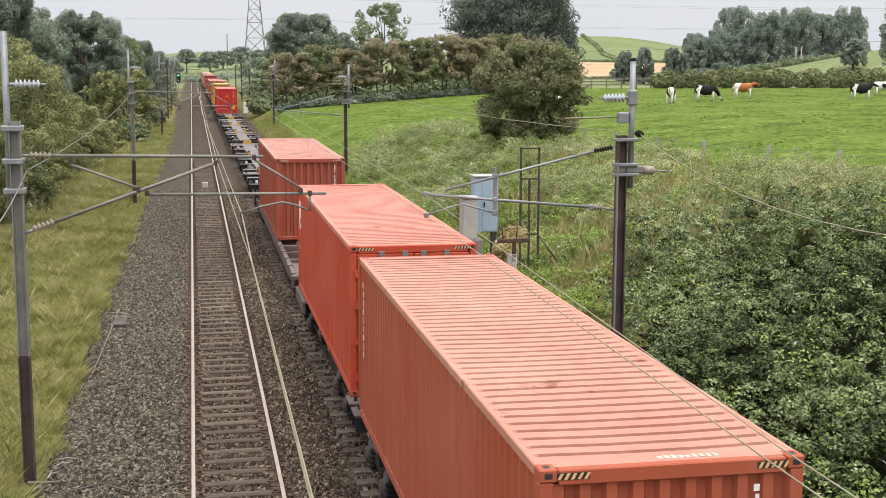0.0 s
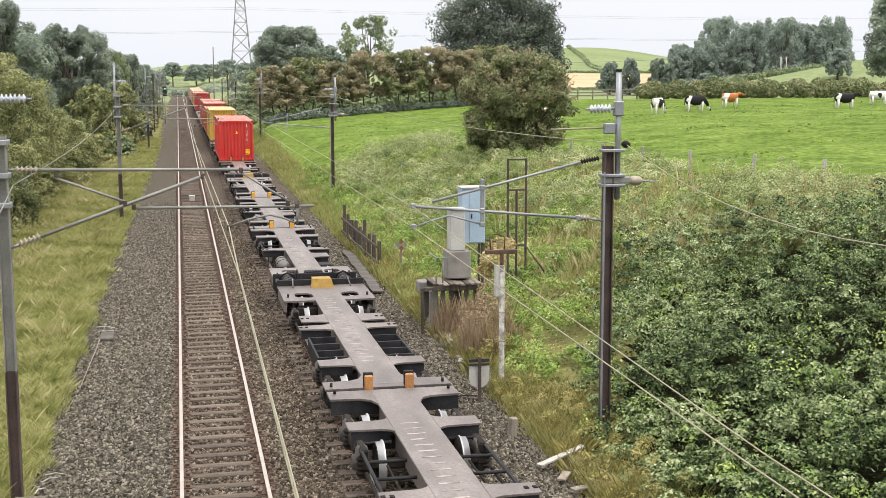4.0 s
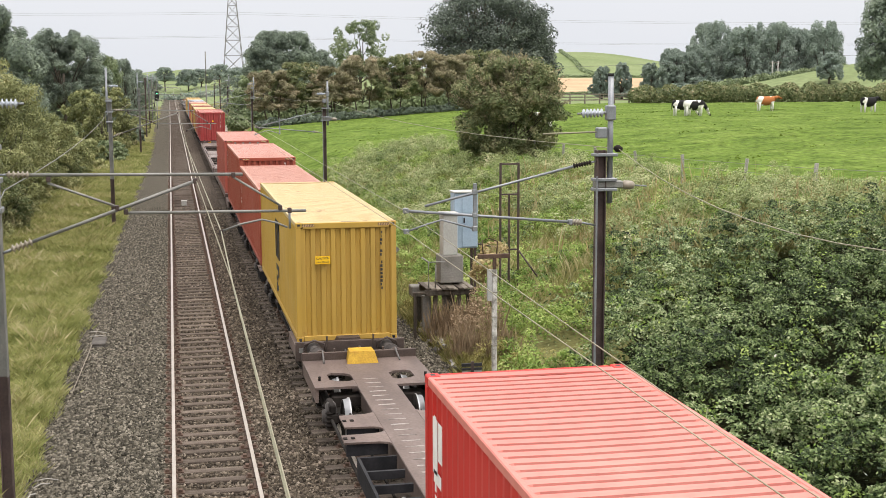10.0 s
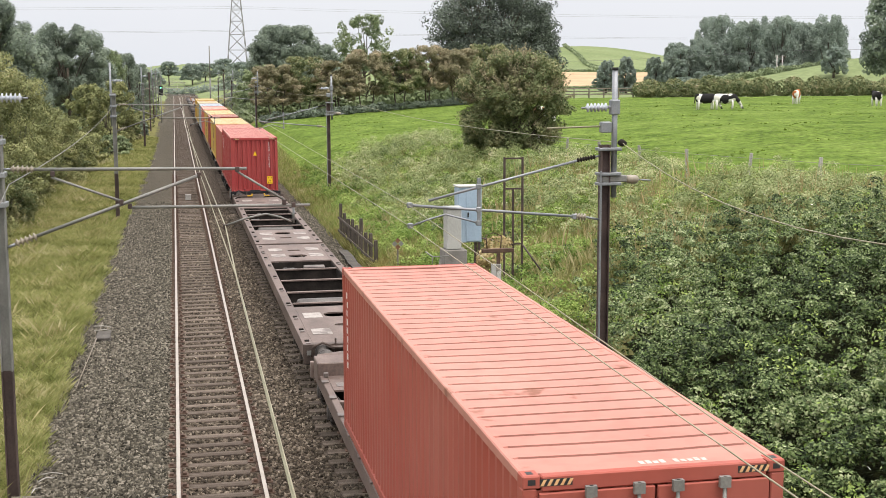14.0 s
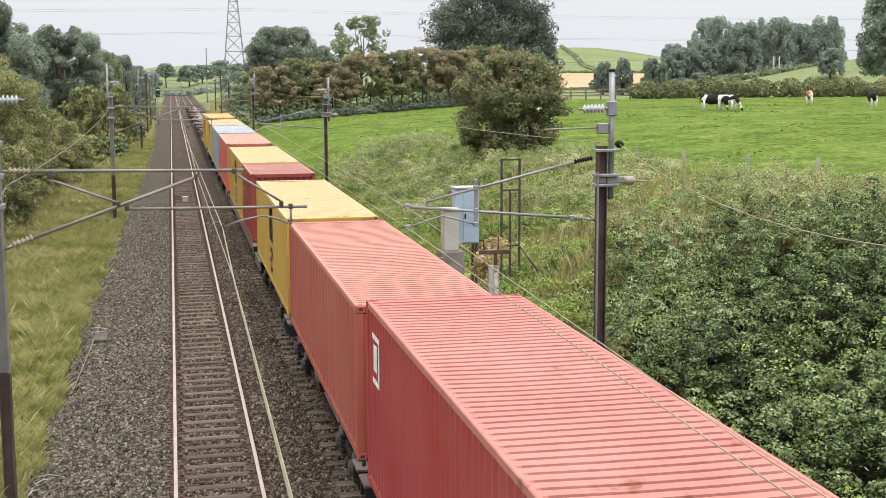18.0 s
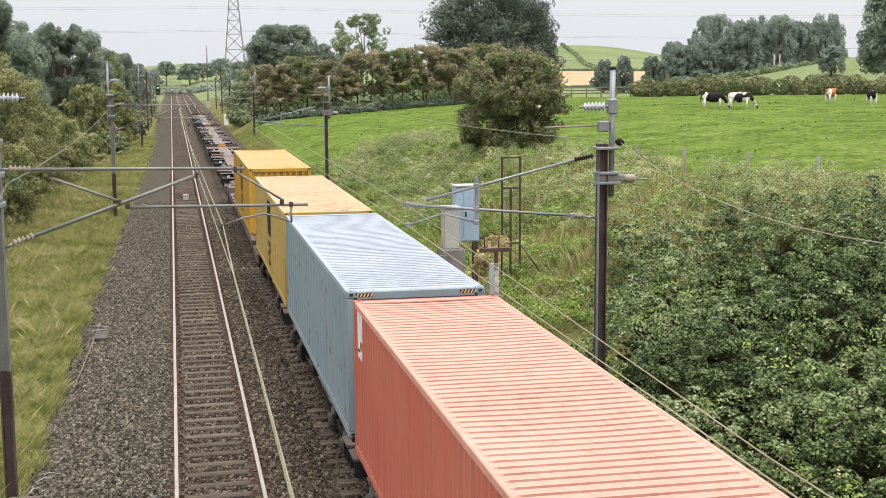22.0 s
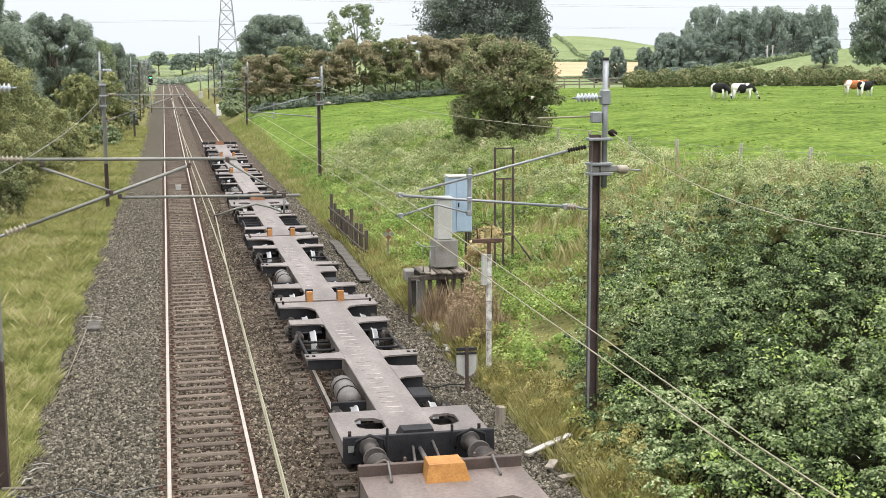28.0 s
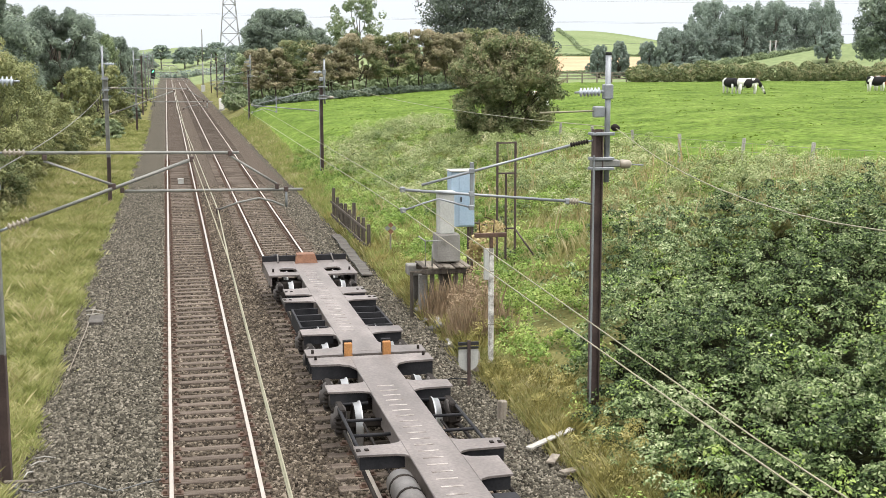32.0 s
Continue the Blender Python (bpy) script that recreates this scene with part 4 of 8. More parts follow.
LOADS = []


def load(s, *a, **k):
    LOADS.append((container(*a, **k), s))


HC, STD = 2.896, 2.591
W_MARK = (M_WHITE, [(11.25, 11.45, 2.05, 2.5), (11.5, 11.75, 1.85, 2.5), (11.3, 11.7, 1.75, 1.9)], "white painted emblem")
B_MARK = (M_WHITE, [(11.0, 11.6, 1.75, 1.83), (11.0, 11.08, 1.85, 2.4), (11.2, 11.5, 1.95, 2.35), (11.0, 11.6, 2.42, 2.5)], "white framed emblem")
load(10.2, "brick-orange ribbed freight container with pale faded roof", PAINTS["brick"], seed=1, roof_pitch=0.255)
load(23.7, "orange-red ribbed freight container with striped corners", PAINTS["orange"], doors=True, seed=2, badge=W_MARK)
load(45.4, "rust-red ribbed freight container with white code letters", PAINTS["rust"], door_end_label=False, seed=3, roof=PAINTS["dullroof"])
load(155.8, "bright red ribbed freight container with yellow warning label", PAINTS["red"], seed=4, badge=W_MARK)
load(184.0, "ochre yellow freight container with black block logo", PAINTS["yellow"], door_end_label=False, code=M_BLACK, tall_logo=True, side_code=False, seed=5)
load(197.0, "rust-red ribbed freight container of low height", PAINTS["rust"], height=STD, seed=6)
load(209.6, "rust-red ribbed freight container with dented roof", PAINTS["rust"], roof=PAINTS["dullroof"], seed=7)
load(225.2, "rust-red freight container with double doors and locking bars", PAINTS["dull"], doors=True, seed=8, roof_pitch=0.359, groove=0.17, code_text="TEMU 663516")
load(283.4, "maroon ribbed freight container with yellow warning label", PAINTS["maroon"], seed=9, code_text="BEAU 426184", side_code=False, badge=B_MARK)
load(296.7, "dull red smooth-sided freight container with stained roof", PAINTS["dull"], height=STD, seed=10, panel_side=True, side_code=False)
load(309.7, "ochre yellow freight container with black block logo", PAINTS["yellow"], height=STD, code=M_BLACK, tall_logo=True, door_end_label=False, side_code=False, seed=11, panel_side=True)
load(324.9, "dark red short freight container with heavy ribs", PAINTS["dark"], length=6.06, height=STD, door_end_label=False, stripe=False, seed=12, side_code=True, roof_pitch=0.264)
load(331.25, "ochre yellow freight container with black block logo", PAINTS["yellow"], height=STD, code=M_BLACK, tall_logo=True, door_end_label=False, side_code=False, seed=13, panel_side=True)
load(346.3, "salmon-red weathered freight container with white letter", PAINTS["salmon"], height=STD, door_end_label=False, side_code=False, seed=14, badge=W_MARK)
load(359.3, "pale blue-grey rusty freight container with silvery roof", PAINTS["steelblue"], height=STD, roof=PAINTS["paleroof"], door_end_label=False, side_code=False, seed=15, panel_side=True)
load(372.1, "ochre yellow freight container with faded pale roof", PAINTS["paleochre"], height=STD, stripe=False, roof=PAINTS["paleyellow"], code=M_BLACK, tall_logo=True, door_end_label=False, side_code=False, seed=16, panel_side=True)
load(388.1, "deep yellow freight container with black block logo", PAINTS["deepyellow"], height=STD, stripe=False, triangle=True, code=M_BLACK, tall_logo=True, door_end_label=False, side_code=False, seed=17)


# ---- wagons ----
M_SCUFF = surface("scuffed_steel", [(0.40, (0.14, 0.115, 0.10)), (0.58, (0.36, 0.32, 0.29))], 2.5, 0.5, 0.3, fine=20, grain=0.4, bump=0.1)


def wheelset(parent, y):
    bm = tubes(([(-0.95, y, 0.42), (0.95, y, 0.42)], 0.075), seg=8)
    part("axle", bm, M_UNDER, parent)
    for s in (-1, 1):
        bm = bmesh.new()
        lathe(bm, (s * 0.68, y, 0.42), (s * 0.82, y, 0.42), [(0, 0.1), (0, 0.445), (0.2, 0.445), (0.25, 0.42), (1, 0.41), (1, 0.34), (0.85, 0.33), (0.85, 0.15), (1, 0.12)], 20)
        for f in bm.faces:
            if f.calc_center_median().yz and (f.calc_center_median().yz - Vector((y, 0.42))).length > 0.39:
                f.material_index = 1
        part("wheel", bm, [M_UNDER, M_TREAD], parent, "steel wheel with a bright tread")


def bogie(top, y, mat_top):
    b = part("bogie", boxes((-1.12, -0.94, y - 1.25, y + 1.25, 0.42, 0.62), (0.94, 1.12, y - 1.25, y + 1.25, 0.42, 0.62), (-0.95, 0.95, y - 0.2, y + 0.2, 0.48, 0.72), (-0.95, 0.95, y - 1.25, y - 1.13, 0.45, 0.6), (-0.95, 0.95, y + 1.13, y + 1.25, 0.45, 0.6), bevel=0.03), M_UNDER, top, "two-axle bogie dark with brake dust")
    for dy in (-0.9, 0.9):
        wheelset(b, y + dy)
        for s in (-1, 1):
            part("axle_box", lathe(bmesh.new(), (s * 0.96, y + dy, 0.50), (s * 1.24, y + dy, 0.50), [(0, 0.10), (0.02, 0.27), (0.12, 0.30), (0.55, 0.30), (0.72, 0.26), (0.74, 0.15), (0.98, 0.14), (1, 0.05)], 14), M_AXLEBOX, b, "rounded dusty axle box")
            part("horn_guide", boxes((s * 1.06 - 0.07, s * 1.06 + 0.07, y + dy - 0.34, y + dy + 0.34, 0.62, 0.80), bevel=0.03), M_UNDER, b)
            for q in (-0.23, 0.23):
                bm = lathe(bmesh.new(), (s * 1.12, y + dy + q * 1.2, 0.34), (s * 1.12, y + dy + q * 1.2, 0.68), sheds(4, 0.06, 0.09), 8)
                part("spring", bm, M_UNDER, b)
    return b


def plate(bm, outline, z0, z1, mi=0):
    lo = [bm.verts.new((x, y, z0)) for x, y in outline]
    hi = [bm.verts.new((x, y, z1)) for x, y in outline]
    bm.faces.new(hi), bm.faces.new(lo[::-1])
    for i in range(len(outline)):
        j = (i + 1) % len(outline)
        bm.faces.new((lo[i], lo[j], hi[j], hi[i]))
    return bm


def arm(top, y0, y1, mat, reach=1.22, sides=(-1, 1), lock=True):
    """Cross arms from y0 to y1 that flare into the spine, with a dark web below each."""
    for s in sides:
        bm = bmesh.new()
        f = 0.16
        plate(bm, [(s * 0.42, y0 - f), (s * 0.46, y0 - f * 0.5), (s * 0.56, y0 - 0.02), (s * 0.64, y0), (s * reach, y0 + 0.03), (s * reach, y1 - 0.03), (s * 0.64, y1), (s * 0.56, y1 + 0.02), (s * 0.46, y1 + f * 0.5), (s * 0.42, y1 + f)][:: s], DECK - 0.04, DECK - 0.004)
        part("cross_arm", bm, mat, top)
        # web coloured darker than its arm, as it gets less light
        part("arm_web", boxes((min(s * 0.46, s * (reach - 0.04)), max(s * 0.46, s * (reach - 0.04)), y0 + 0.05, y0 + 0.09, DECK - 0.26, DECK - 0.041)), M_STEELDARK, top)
        if lock:
            for q in (-0.07, 0.07):
                part("twist_lock", boxes((s * (reach - 0.12) + q - 0.035, s * (reach - 0.12) + q + 0.035, (y0 + y1) / 2 - 0.05, (y0 + y1) / 2 + 0.05, DECK - 0.004, DECK + 0.014), bevel=0.003), M_UNDER, top)


def holed_plate(top, y0, y1, h0, h1, mat):
    """A full-width end plate from y0 to y1 with two slanting holes from h0 to h1."""
    bm = bmesh.new()
    xs, ys = [-1.30, -0.92, -0.42, 0.42, 0.92, 1.30], sorted((y0, h0, h1, y1))
    v = [[bm.verts.new((x, y + (0.10 if 0 < i < 5 and 0 < j < 3 and abs(x) > 0.9 else 0), DECK - 0.004)) for i, x in enumerate(xs)] for j, y in enumerate(ys)]
    for j in range(3):
        for i in range(5):
            if not (j == 1 and i in (1, 3)):
                bm.faces.new((v[j][i], v[j][i + 1], v[j + 1][i + 1], v[j + 1][i]))
    ex = bmesh.ops.extrude_face_region(bm, geom=bm.faces[:])
    bmesh.ops.translate(bm, verts=[g for g in ex["geom"] if isinstance(g, bmesh.types.BMVert)], vec=(0, 0, -0.05))
    bmesh.ops.recalc_face_normals(bm, faces=bm.faces[:])
    for s in (-1, 1):
        q0, q1 = ys[1], ys[2]
        for xc, yc, dx, dy in ((0.42, q0, 0.12, 0.14), (0.42, q1, 0.12, -0.14), (0.92, q0 + 0.10, -0.12, 0.12), (0.92, q1 + 0.10, -0.12, -0.16)):
            tri = [(s * xc, yc), (s * (xc + dx), yc), (s * xc, yc + dy)]
            plate(bm, tri if s * dx * dy > 0 else tri[::-1], DECK - 0.053, DECK - 0.0045)
    part("end_plate", bm, mat, top, "wide end plate with two rounded holes")
    for s in (-1, 1):
        part("side_sill", boxes((min(s * 1.22, s * 1.29), max(s * 1.22, s * 1.29), ys[0] + 0.02, ys[-1] - 0.02, 0.60, DECK - 0.056), bevel=0.008), mat, top)
        part("side_pin", tubes(([(s * 1.14, (ys[0] + h0) / 2, DECK), (s * 1.14, (ys[0] + h0) / 2, DECK + 0.09)], 0.03), seg=7), M_UNDER, top)


def hood(bm, y, d, w0, w1, ln, z0, z1):
    """A tapering cover from y, going d * ln along."""
    lo = [bm.verts.new((a, y + d * b, z0)) for a, b in ((-w0, ln), (w0, ln), (w0 * 0.85, 0), (-w0 * 0.85, 0))]
    hi = [bm.verts.new((a, y + d * b, z1)) for a, b in ((-w1, ln * 0.8), (w1, ln * 0.8), (w1 * 0.95, 0), (-w1 * 0.95, 0))]
    bm.faces.new(hi), bm.faces.new(lo[::-1])
    for i in range(4):
        bm.faces.new((lo[i], lo[(i + 1) % 4], hi[(i + 1) % 4], hi[i]))
    bmesh.ops.recalc_face_normals(bm, faces=bm.faces[:])
    return bm


def buffers(top, y, d, mat):
    """Headstock, buffers and coupling of an outer end; d points into the wagon."""
    h = y + d * 0.72
    rear = d < 0
    steel = M_BROWNHEAD if mat in (M_WAGONBROWN, M_WAGONDUST) else M_STEELDARK
    hood_mat = {M_WAGONBROWN: M_YELLOWHOOD, M_WAGONDUST: M_ORANGEHOOD, M_WAGONPALE: M_RUSTHOOD}.get(mat, M_OCHREHOOD)
    part("headstock", boxes((-1.31, 1.31, min(h, h + d * 0.09), max(h, h + d * 0.09), 0.58, DECK + (0.17 if rear else 0.11)), bevel=0.01), steel, top, "dark headstock plate")
    for s in (-1, 1):
        bm = lathe(bmesh.new(), (s * 0.875, h, 0.86), (s * 0.875, y + d * 0.02, 0.86), [(0, 0.17), (0.10, 0.17), (0.14, 0.12), (0.45, 0.11), (0.5, 0.08), (0.90, 0.08), (0.92, 0.20), (1, 0.19)], 16)
        part("buffer", bm, M_AXLEBOX, top, "round grey steel buffer")
        part("buffer_guard", tubes(([(s * 0.60, h - d * 0.08, 0.76), (s * 0.64, h - d * 0.1, 1.0), (s * 0.875, h - d * 0.12, 1.10), (s * 1.10, h - d * 0.1, 1.0), (s * 1.14, h - d * 0.08, 0.76)], 0.028), seg=6), steel, top)
        part("number_plate_bracket", boxes((s * 1.18 - 0.05, s * 1.18 + 0.05, h - d * 0.012 - 0.006, h - d * 0.012 + 0.006, DECK - 0.14, DECK - 0.03)), M_OLDGALV if s < 0 else steel, top)
        part("post", boxes((s * 0.56 - 0.02, s * 0.56 + 0.02, h - 0.03, h + 0.03, DECK - 0.1, DECK + 0.24), bevel=0.006), steel, top)
        if rear:
            part("lever", tubes(([(s * 0.84, h + d * 0.05, DECK + 0.20), (s * 0.84, h + d * 0.14, DECK + 0.16), (s * 0.86, h + d * 0.5, DECK + 0.02)], 0.022), seg=6), M_TANK, top)
    bm = hood(bmesh.new(), h + d * 0.10, d, 0.36, 0.28, 0.55, DECK - 0.03, DECK + 0.26) if rear else hood(bmesh.new(), h + d * 0.10, d, 0.34, 0.27, 0.42, DECK - 0.03, DECK + 0.15)
    part("coupling_cover", bm, hood_mat if rear else steel, top, "worn painted coupling hood" if rear else "dark steel coupling hood")
    part("drawhook", tubes(([(0, h, 0.78), (0, y + d * 0.3, 0.76), (0.03, y, 0.66)], 0.045), ([(-0.12, h, 0.82), (-0.16, y + d * 0.3, 0.66), (-0.1, y + d * 0.05, 0.52)], 0.025), ([(0.22, h, 0.9), (0.26, y + d * 0.35, 0.72), (0.2, y + d * 0.1, 0.8)], 0.025), seg=6), M_TANK, top)


def joint_end(top, y, d, mat, posts):
    """The inner end of a platform: a cross beam, with a pair of stops on its front end."""
    bm = bmesh.new()
    plate(bm, [(-1.30, y + d * 0.10), (1.30, y + d * 0.10), (1.30, y + d * 0.72), (0.72, y + d * 0.76), (0.52, y + d * 0.9), (0.42, y + d * 1.2), (-0.42, y + d * 1.2), (-0.52, y + d * 0.9), (-0.72, y + d * 0.76), (-1.30, y + d * 0.72)][:: d], DECK - 0.045, DECK - 0.004)
    part("end_beam", bm, mat, top)
    for q in (0.12, 0.66):
        # webs in darker steel than the beam, for the shade below it
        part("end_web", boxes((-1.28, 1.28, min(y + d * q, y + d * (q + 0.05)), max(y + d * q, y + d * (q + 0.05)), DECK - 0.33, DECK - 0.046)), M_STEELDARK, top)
    part("shared_drawbar", boxes((-0.12, 0.12, min(y - d * 0.03, y + d * 0.5), max(y - d * 0.03, y + d * 0.5), 0.5, 0.6)), M_UNDER, top)
    for s in (-1, 1):
        part("side_pin", tubes(([(s * 1.16, y + d * 0.3, DECK), (s * 1.16, y + d * 0.3, DECK + 0.08)], 0.03), seg=7), M_UNDER, top)
        if d > 0:
            bm = boxes((s * 0.42 - 0.085, s * 0.42 + 0.085, y - 0.03, y + 0.095, DECK - 0.26, DECK + 0.26), bevel=0.015)
            st_ = part("container_stop", bm, posts, top, "amber steel upright")
            part("stop_back", boxes((s * 0.42 - 0.10, s * 0.42 + 0.10, y + 0.10, y + 0.19, DECK + 0.0, DECK + 0.30), bevel=0.01), M_STEELDARK, st_)


def spine_wagon(label, mat, front, back, length=13.3, posts=M_AMBER):
    """One platform of a spine wagon, from y = 0. front, back: whether the end has buffers."""
    top = empty("spine_wagon", label, "flat wagon", "wagons of the train")
    L = length
    bm = bmesh.new()
    box(bm, -0.42, 0.42, 0.35 if not front else 0.85, L - (0.35 if not back else 0.85), DECK - 0.05, DECK, 0.012)
    box(bm, -0.35, 0.35, 0.85, L - 0.85, 0.45, DECK - 0.051, 0.01)
    spine = part("spine", bm, mat, top, "flat steel centre beam")
    bm = bmesh.new()
    for i in range(24):
        yy = L * 0.18 + i * L * 0.64 / 24
        box(bm, -0.24, 0.10, yy, yy + 0.06, DECK, DECK + 0.004)
    tagged(part("tread_pattern", bm, M_SCUFF, spine, "pale worn anti-slip pattern"), "", "", "", "stuff")
    if front:
        holed_plate(top, 0.82, 2.75, 1.5, 2.2, mat)
        buffers(top, 0, 1, mat)
        B, C, T = (5.15, 6.1), (7.1, 7.6), 4.2
    else:
        joint_end(top, 0, 1, mat, posts)
        arm(top, 2.2, 2.85, mat, 1.18, lock=False)
        B, C, T = (4.9, 5.9), (6.3, 6.85), 4.2
    if back:
        holed_plate(top, L - 0.82, L - 3.4, L - 2.2, L - 2.95, mat)
        buffers(top, L, -1, mat)
        arm(top, 7.3, 8.2, mat, 1.1)
    else:
        joint_end(top, L, -1, mat, posts)
        arm(top, L - 3.0, L - 2.4, mat, 1.22, lock=False)
    if not back:
        arm(top, B[0], B[1], mat, 0.98, (1,), False)
    arm(top, C[0], C[1], mat, 1.24)
    for y in (2.45, L - (2.6 if not back else 3.2)):
        bogie(top, y, mat)
    lo_, hi_ = 3.9, L - 4.2
    for s in (-1, 1):
        part("side_pipe", tubes(([(s * 1.08, lo_, 0.5), (s * 1.08, hi_, 0.5)], 0.035), seg=6), M_UNDER, top)
        part("brake_rod", tubes(([(s * 0.72, lo_, 0.62), (s * 0.72, hi_, 0.62)], 0.025), seg=5), M_UNDER, top)
        y0, y1 = C[1] + 0.35, L - 3.3
        if y1 - y0 > 0.8 and not back:
            part("ladder_frame", tubes(([(s * 0.5, y0, 0.76), (s * 1.1, y0, 0.76), (s * 1.1, y1, 0.76), (s * 0.5, y1, 0.76)], 0.035), seg=6), M_STEELDARK, top)
            for k in range(2):
                yy = y0 + (y1 - y0) * (k + 0.8) / 3
                part("ladder_bar", tubes(([(s * 0.42, yy, 0.76), (s * 1.1, yy, 0.76)], 0.03), seg=6), M_STEELDARK, top)
    if back:
        for s in (-1, 1):
            x0, x1 = sorted((s * 0.44, s * 1.07))
            trough = part("ladder_box", boxes((min(s * 1.07, s * 1.12), max(s * 1.07, s * 1.12), 3.3, 5.6, 0.5, DECK - 0.06), (x0, x1, 3.3, 3.35, 0.5, DECK - 0.06), (x0, x1, 5.55, 5.6, 0.5, DECK - 0.06)), M_STEELDARK, top, "open steel side box")
            for yy in (4.0, 4.75):
                part("ladder_bar", boxes((x0, x1, yy, yy + 0.07, DECK - 0.2, DECK - 0.06)), M_STEELDARK, trough)
    else:
        bm = lathe(bmesh.new(), (-0.68, T, 0.70), (-0.68, T + 1.5, 0.70), [(0, 0.06), (0.04, 0.17), (0.10, 0.225), (0.90, 0.225), (0.96, 0.17), (1, 0.06)], 16)
        tank = part("air_tank", bm, M_TANK, top, "grey cylindrical air tank")
        for y in (T + 0.4, T + 1.0):
            part("strap", lathe(bmesh.new(), (-0.68, y, 0.70), (-0.68, y + 0.06, 0.70), [(0, 0.2), (0, 0.237), (1, 0.237), (1, 0.2)], 16), M_UNDER, tank)
        part("tank_bracket", boxes((-1.1, -0.42, T - 0.25, T - 0.17, 0.5, 0.78), bevel=0.01), M_STEELDARK, top)
        part("brake_beam", boxes((-1.12, -0.42, T - 0.75, T - 0.6, 0.5, 0.66), bevel=0.01), M_STEELDARK, top)
    if not back:
        part("brake_box", boxes((0.5, 0.92, B[0] - 1.1, B[0] - 0.4, 0.5, 0.8), bevel=0.03), M_STEELDARK, top)
    part("valve_box", boxes((0.55, 0.98, C[1] + 0.2, C[1] + 0.6, 0.5, 0.72), bevel=0.03), M_STEELDARK, top)
    return top


def skeleton_wagon(label, mat, length=19.2, sill=None):
    """A sixty-foot flat with side sills and open bays."""
    top = empty("skeleton_wagon", label, "flat wagon", "wagons of the train")
    L = length
    for s in (-1, 1):
        part("side_sill", boxes((min(s * 1.08, s * 1.22), max(s * 1.08, s * 1.22), 0.5, L - 0.5, DECK - 0.32, DECK - 0.005), bevel=0.012), sill or M_UNDER, top, "side sill")
        lock = None
        for i in range(14):
            yy = 1.0 + i * (L - 2) / 13
            if lock is None:
                q = part("lock_plate", boxes((-0.07, 0.07, -0.09, 0.09, -0.004, 0.03), bevel=0.006), M_WAGON, top)
                lock = q.data
            else:
                q = new("lock_plate", lock)
                q.parent = top
            q.matrix_basis = pose(s * 1.18, yy, DECK)
    for y0, y1 in ((0.5, 3.0), (L - 3.0, L - 0.5)):
        bm = bmesh.new()
        cy_ = (y0 + y1) / 2
        for a, b, c, d in ((-1.075, 1.075, y0, cy_ - 0.25), (-1.075, -0.3, cy_ - 0.249, cy_ + 0.249), (0.3, 1.075, cy_ - 0.249, cy_ + 0.249), (-1.075, 1.075, cy_ + 0.25, y1)):
            box(bm, a, b, c, d, DECK - 0.05, DECK - 0.012)
        part("end_deck", bm, mat, top, "dusty end deck with an oval hole")
        for s in (-1, 1):
            for q in (-0.8, 0.75):
                part("pad", boxes((s * 0.75 - 0.22, s * 0.75 + 0.22, cy_ + q - 0.16, cy_ + q + 0.16, DECK - 0.011, DECK - 0.004)), M_WAGON, top, "worn deck pad")
        bogie(top, cy_ + (0.5 if y0 < 1 else -0.5), mat)
    for i in range(10):
        yy = 3.2 + (i + 0.5) * (L - 6.4) / 10
        wide = 0.13 if i in (2, 7) else 0.07
        part("cross_bar", boxes((-1.075, 1.075, yy - wide, yy + wide, DECK - 0.22, DECK - 0.02), bevel=0.008), mat, top)
    for q in (-0.5, 0.5):
        part("long_bar", boxes((q - 0.05, q + 0.05, 3.05, L - 3.05, DECK - 0.16, DECK - 0.06)), M_WAGON, top)
    # added dark sheet that gives the open bays their shade
    part("bay_shade_sheet", boxes((-1.07, 1.07, 4.25, L - 4.25, DECK - 0.50, DECK - 0.46)), M_UNDER, top)
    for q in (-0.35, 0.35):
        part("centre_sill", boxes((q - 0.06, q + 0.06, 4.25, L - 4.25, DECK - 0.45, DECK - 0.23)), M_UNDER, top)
    bm = bmesh.new()
    lathe(bm, (-0.85, 6.0, DECK - 0.22), (0.75, 6.0, DECK - 0.22), [(0, 0.06), (0.05, 0.15), (0.95, 0.15), (1, 0.06)], 12)
    part("air_tank", bm, M_TANK, top, "long grey air tank across the bay")
    for y, d in ((0, 1), (L, -1)):
        part("headstock", boxes((-1.29, 1.29, min(y + d * 0.36, y + d * 0.5), max(y + d * 0.36, y + d * 0.5), 0.58, DECK + 0.02), bevel=0.012), mat, top)
        for s in (-1, 1):
            bm = bmesh.new()
            lathe(bm, (s * 0.875, y + d * 0.36, 0.86), (s * 0.875, y + d * 0.0, 0.86), [(0, 0.17), (0.25, 0.15), (0.3, 0.11), (0.86, 0.10), (0.88, 0.24), (1, 0.235)], 14)
            part("buffer", bm, M_TANK, top, "round grey steel buffer")
        part("drawhook", tubes(([(0, y + d * 0.4, 0.72), (0, y + d * 0.1, 0.7), (0.03, y - d * 0.1, 0.6)], 0.045), seg=6), M_UNDER, top)
        bm = bmesh.new()
        bot = [(-0.40, 0.02), (0.40, 0.02), (0.34, 0.62), (-0.34, 0.62)]
        lo = [bm.verts.new((a, y + d * b, DECK - 0.05)) for a, b in bot]
        hi = [bm.verts.new((a * 0.92, y + d * (b * 0.8 + 0.06), DECK + (0.20 if b < 0.3 else 0.10))) for a, b in bot]
        bm.faces.new(hi), bm.faces.new(lo[::-1])
        for i in range(4):
            bm.faces.new((lo[i], lo[(i + 1) % 4], hi[(i + 1) % 4], hi[i]))
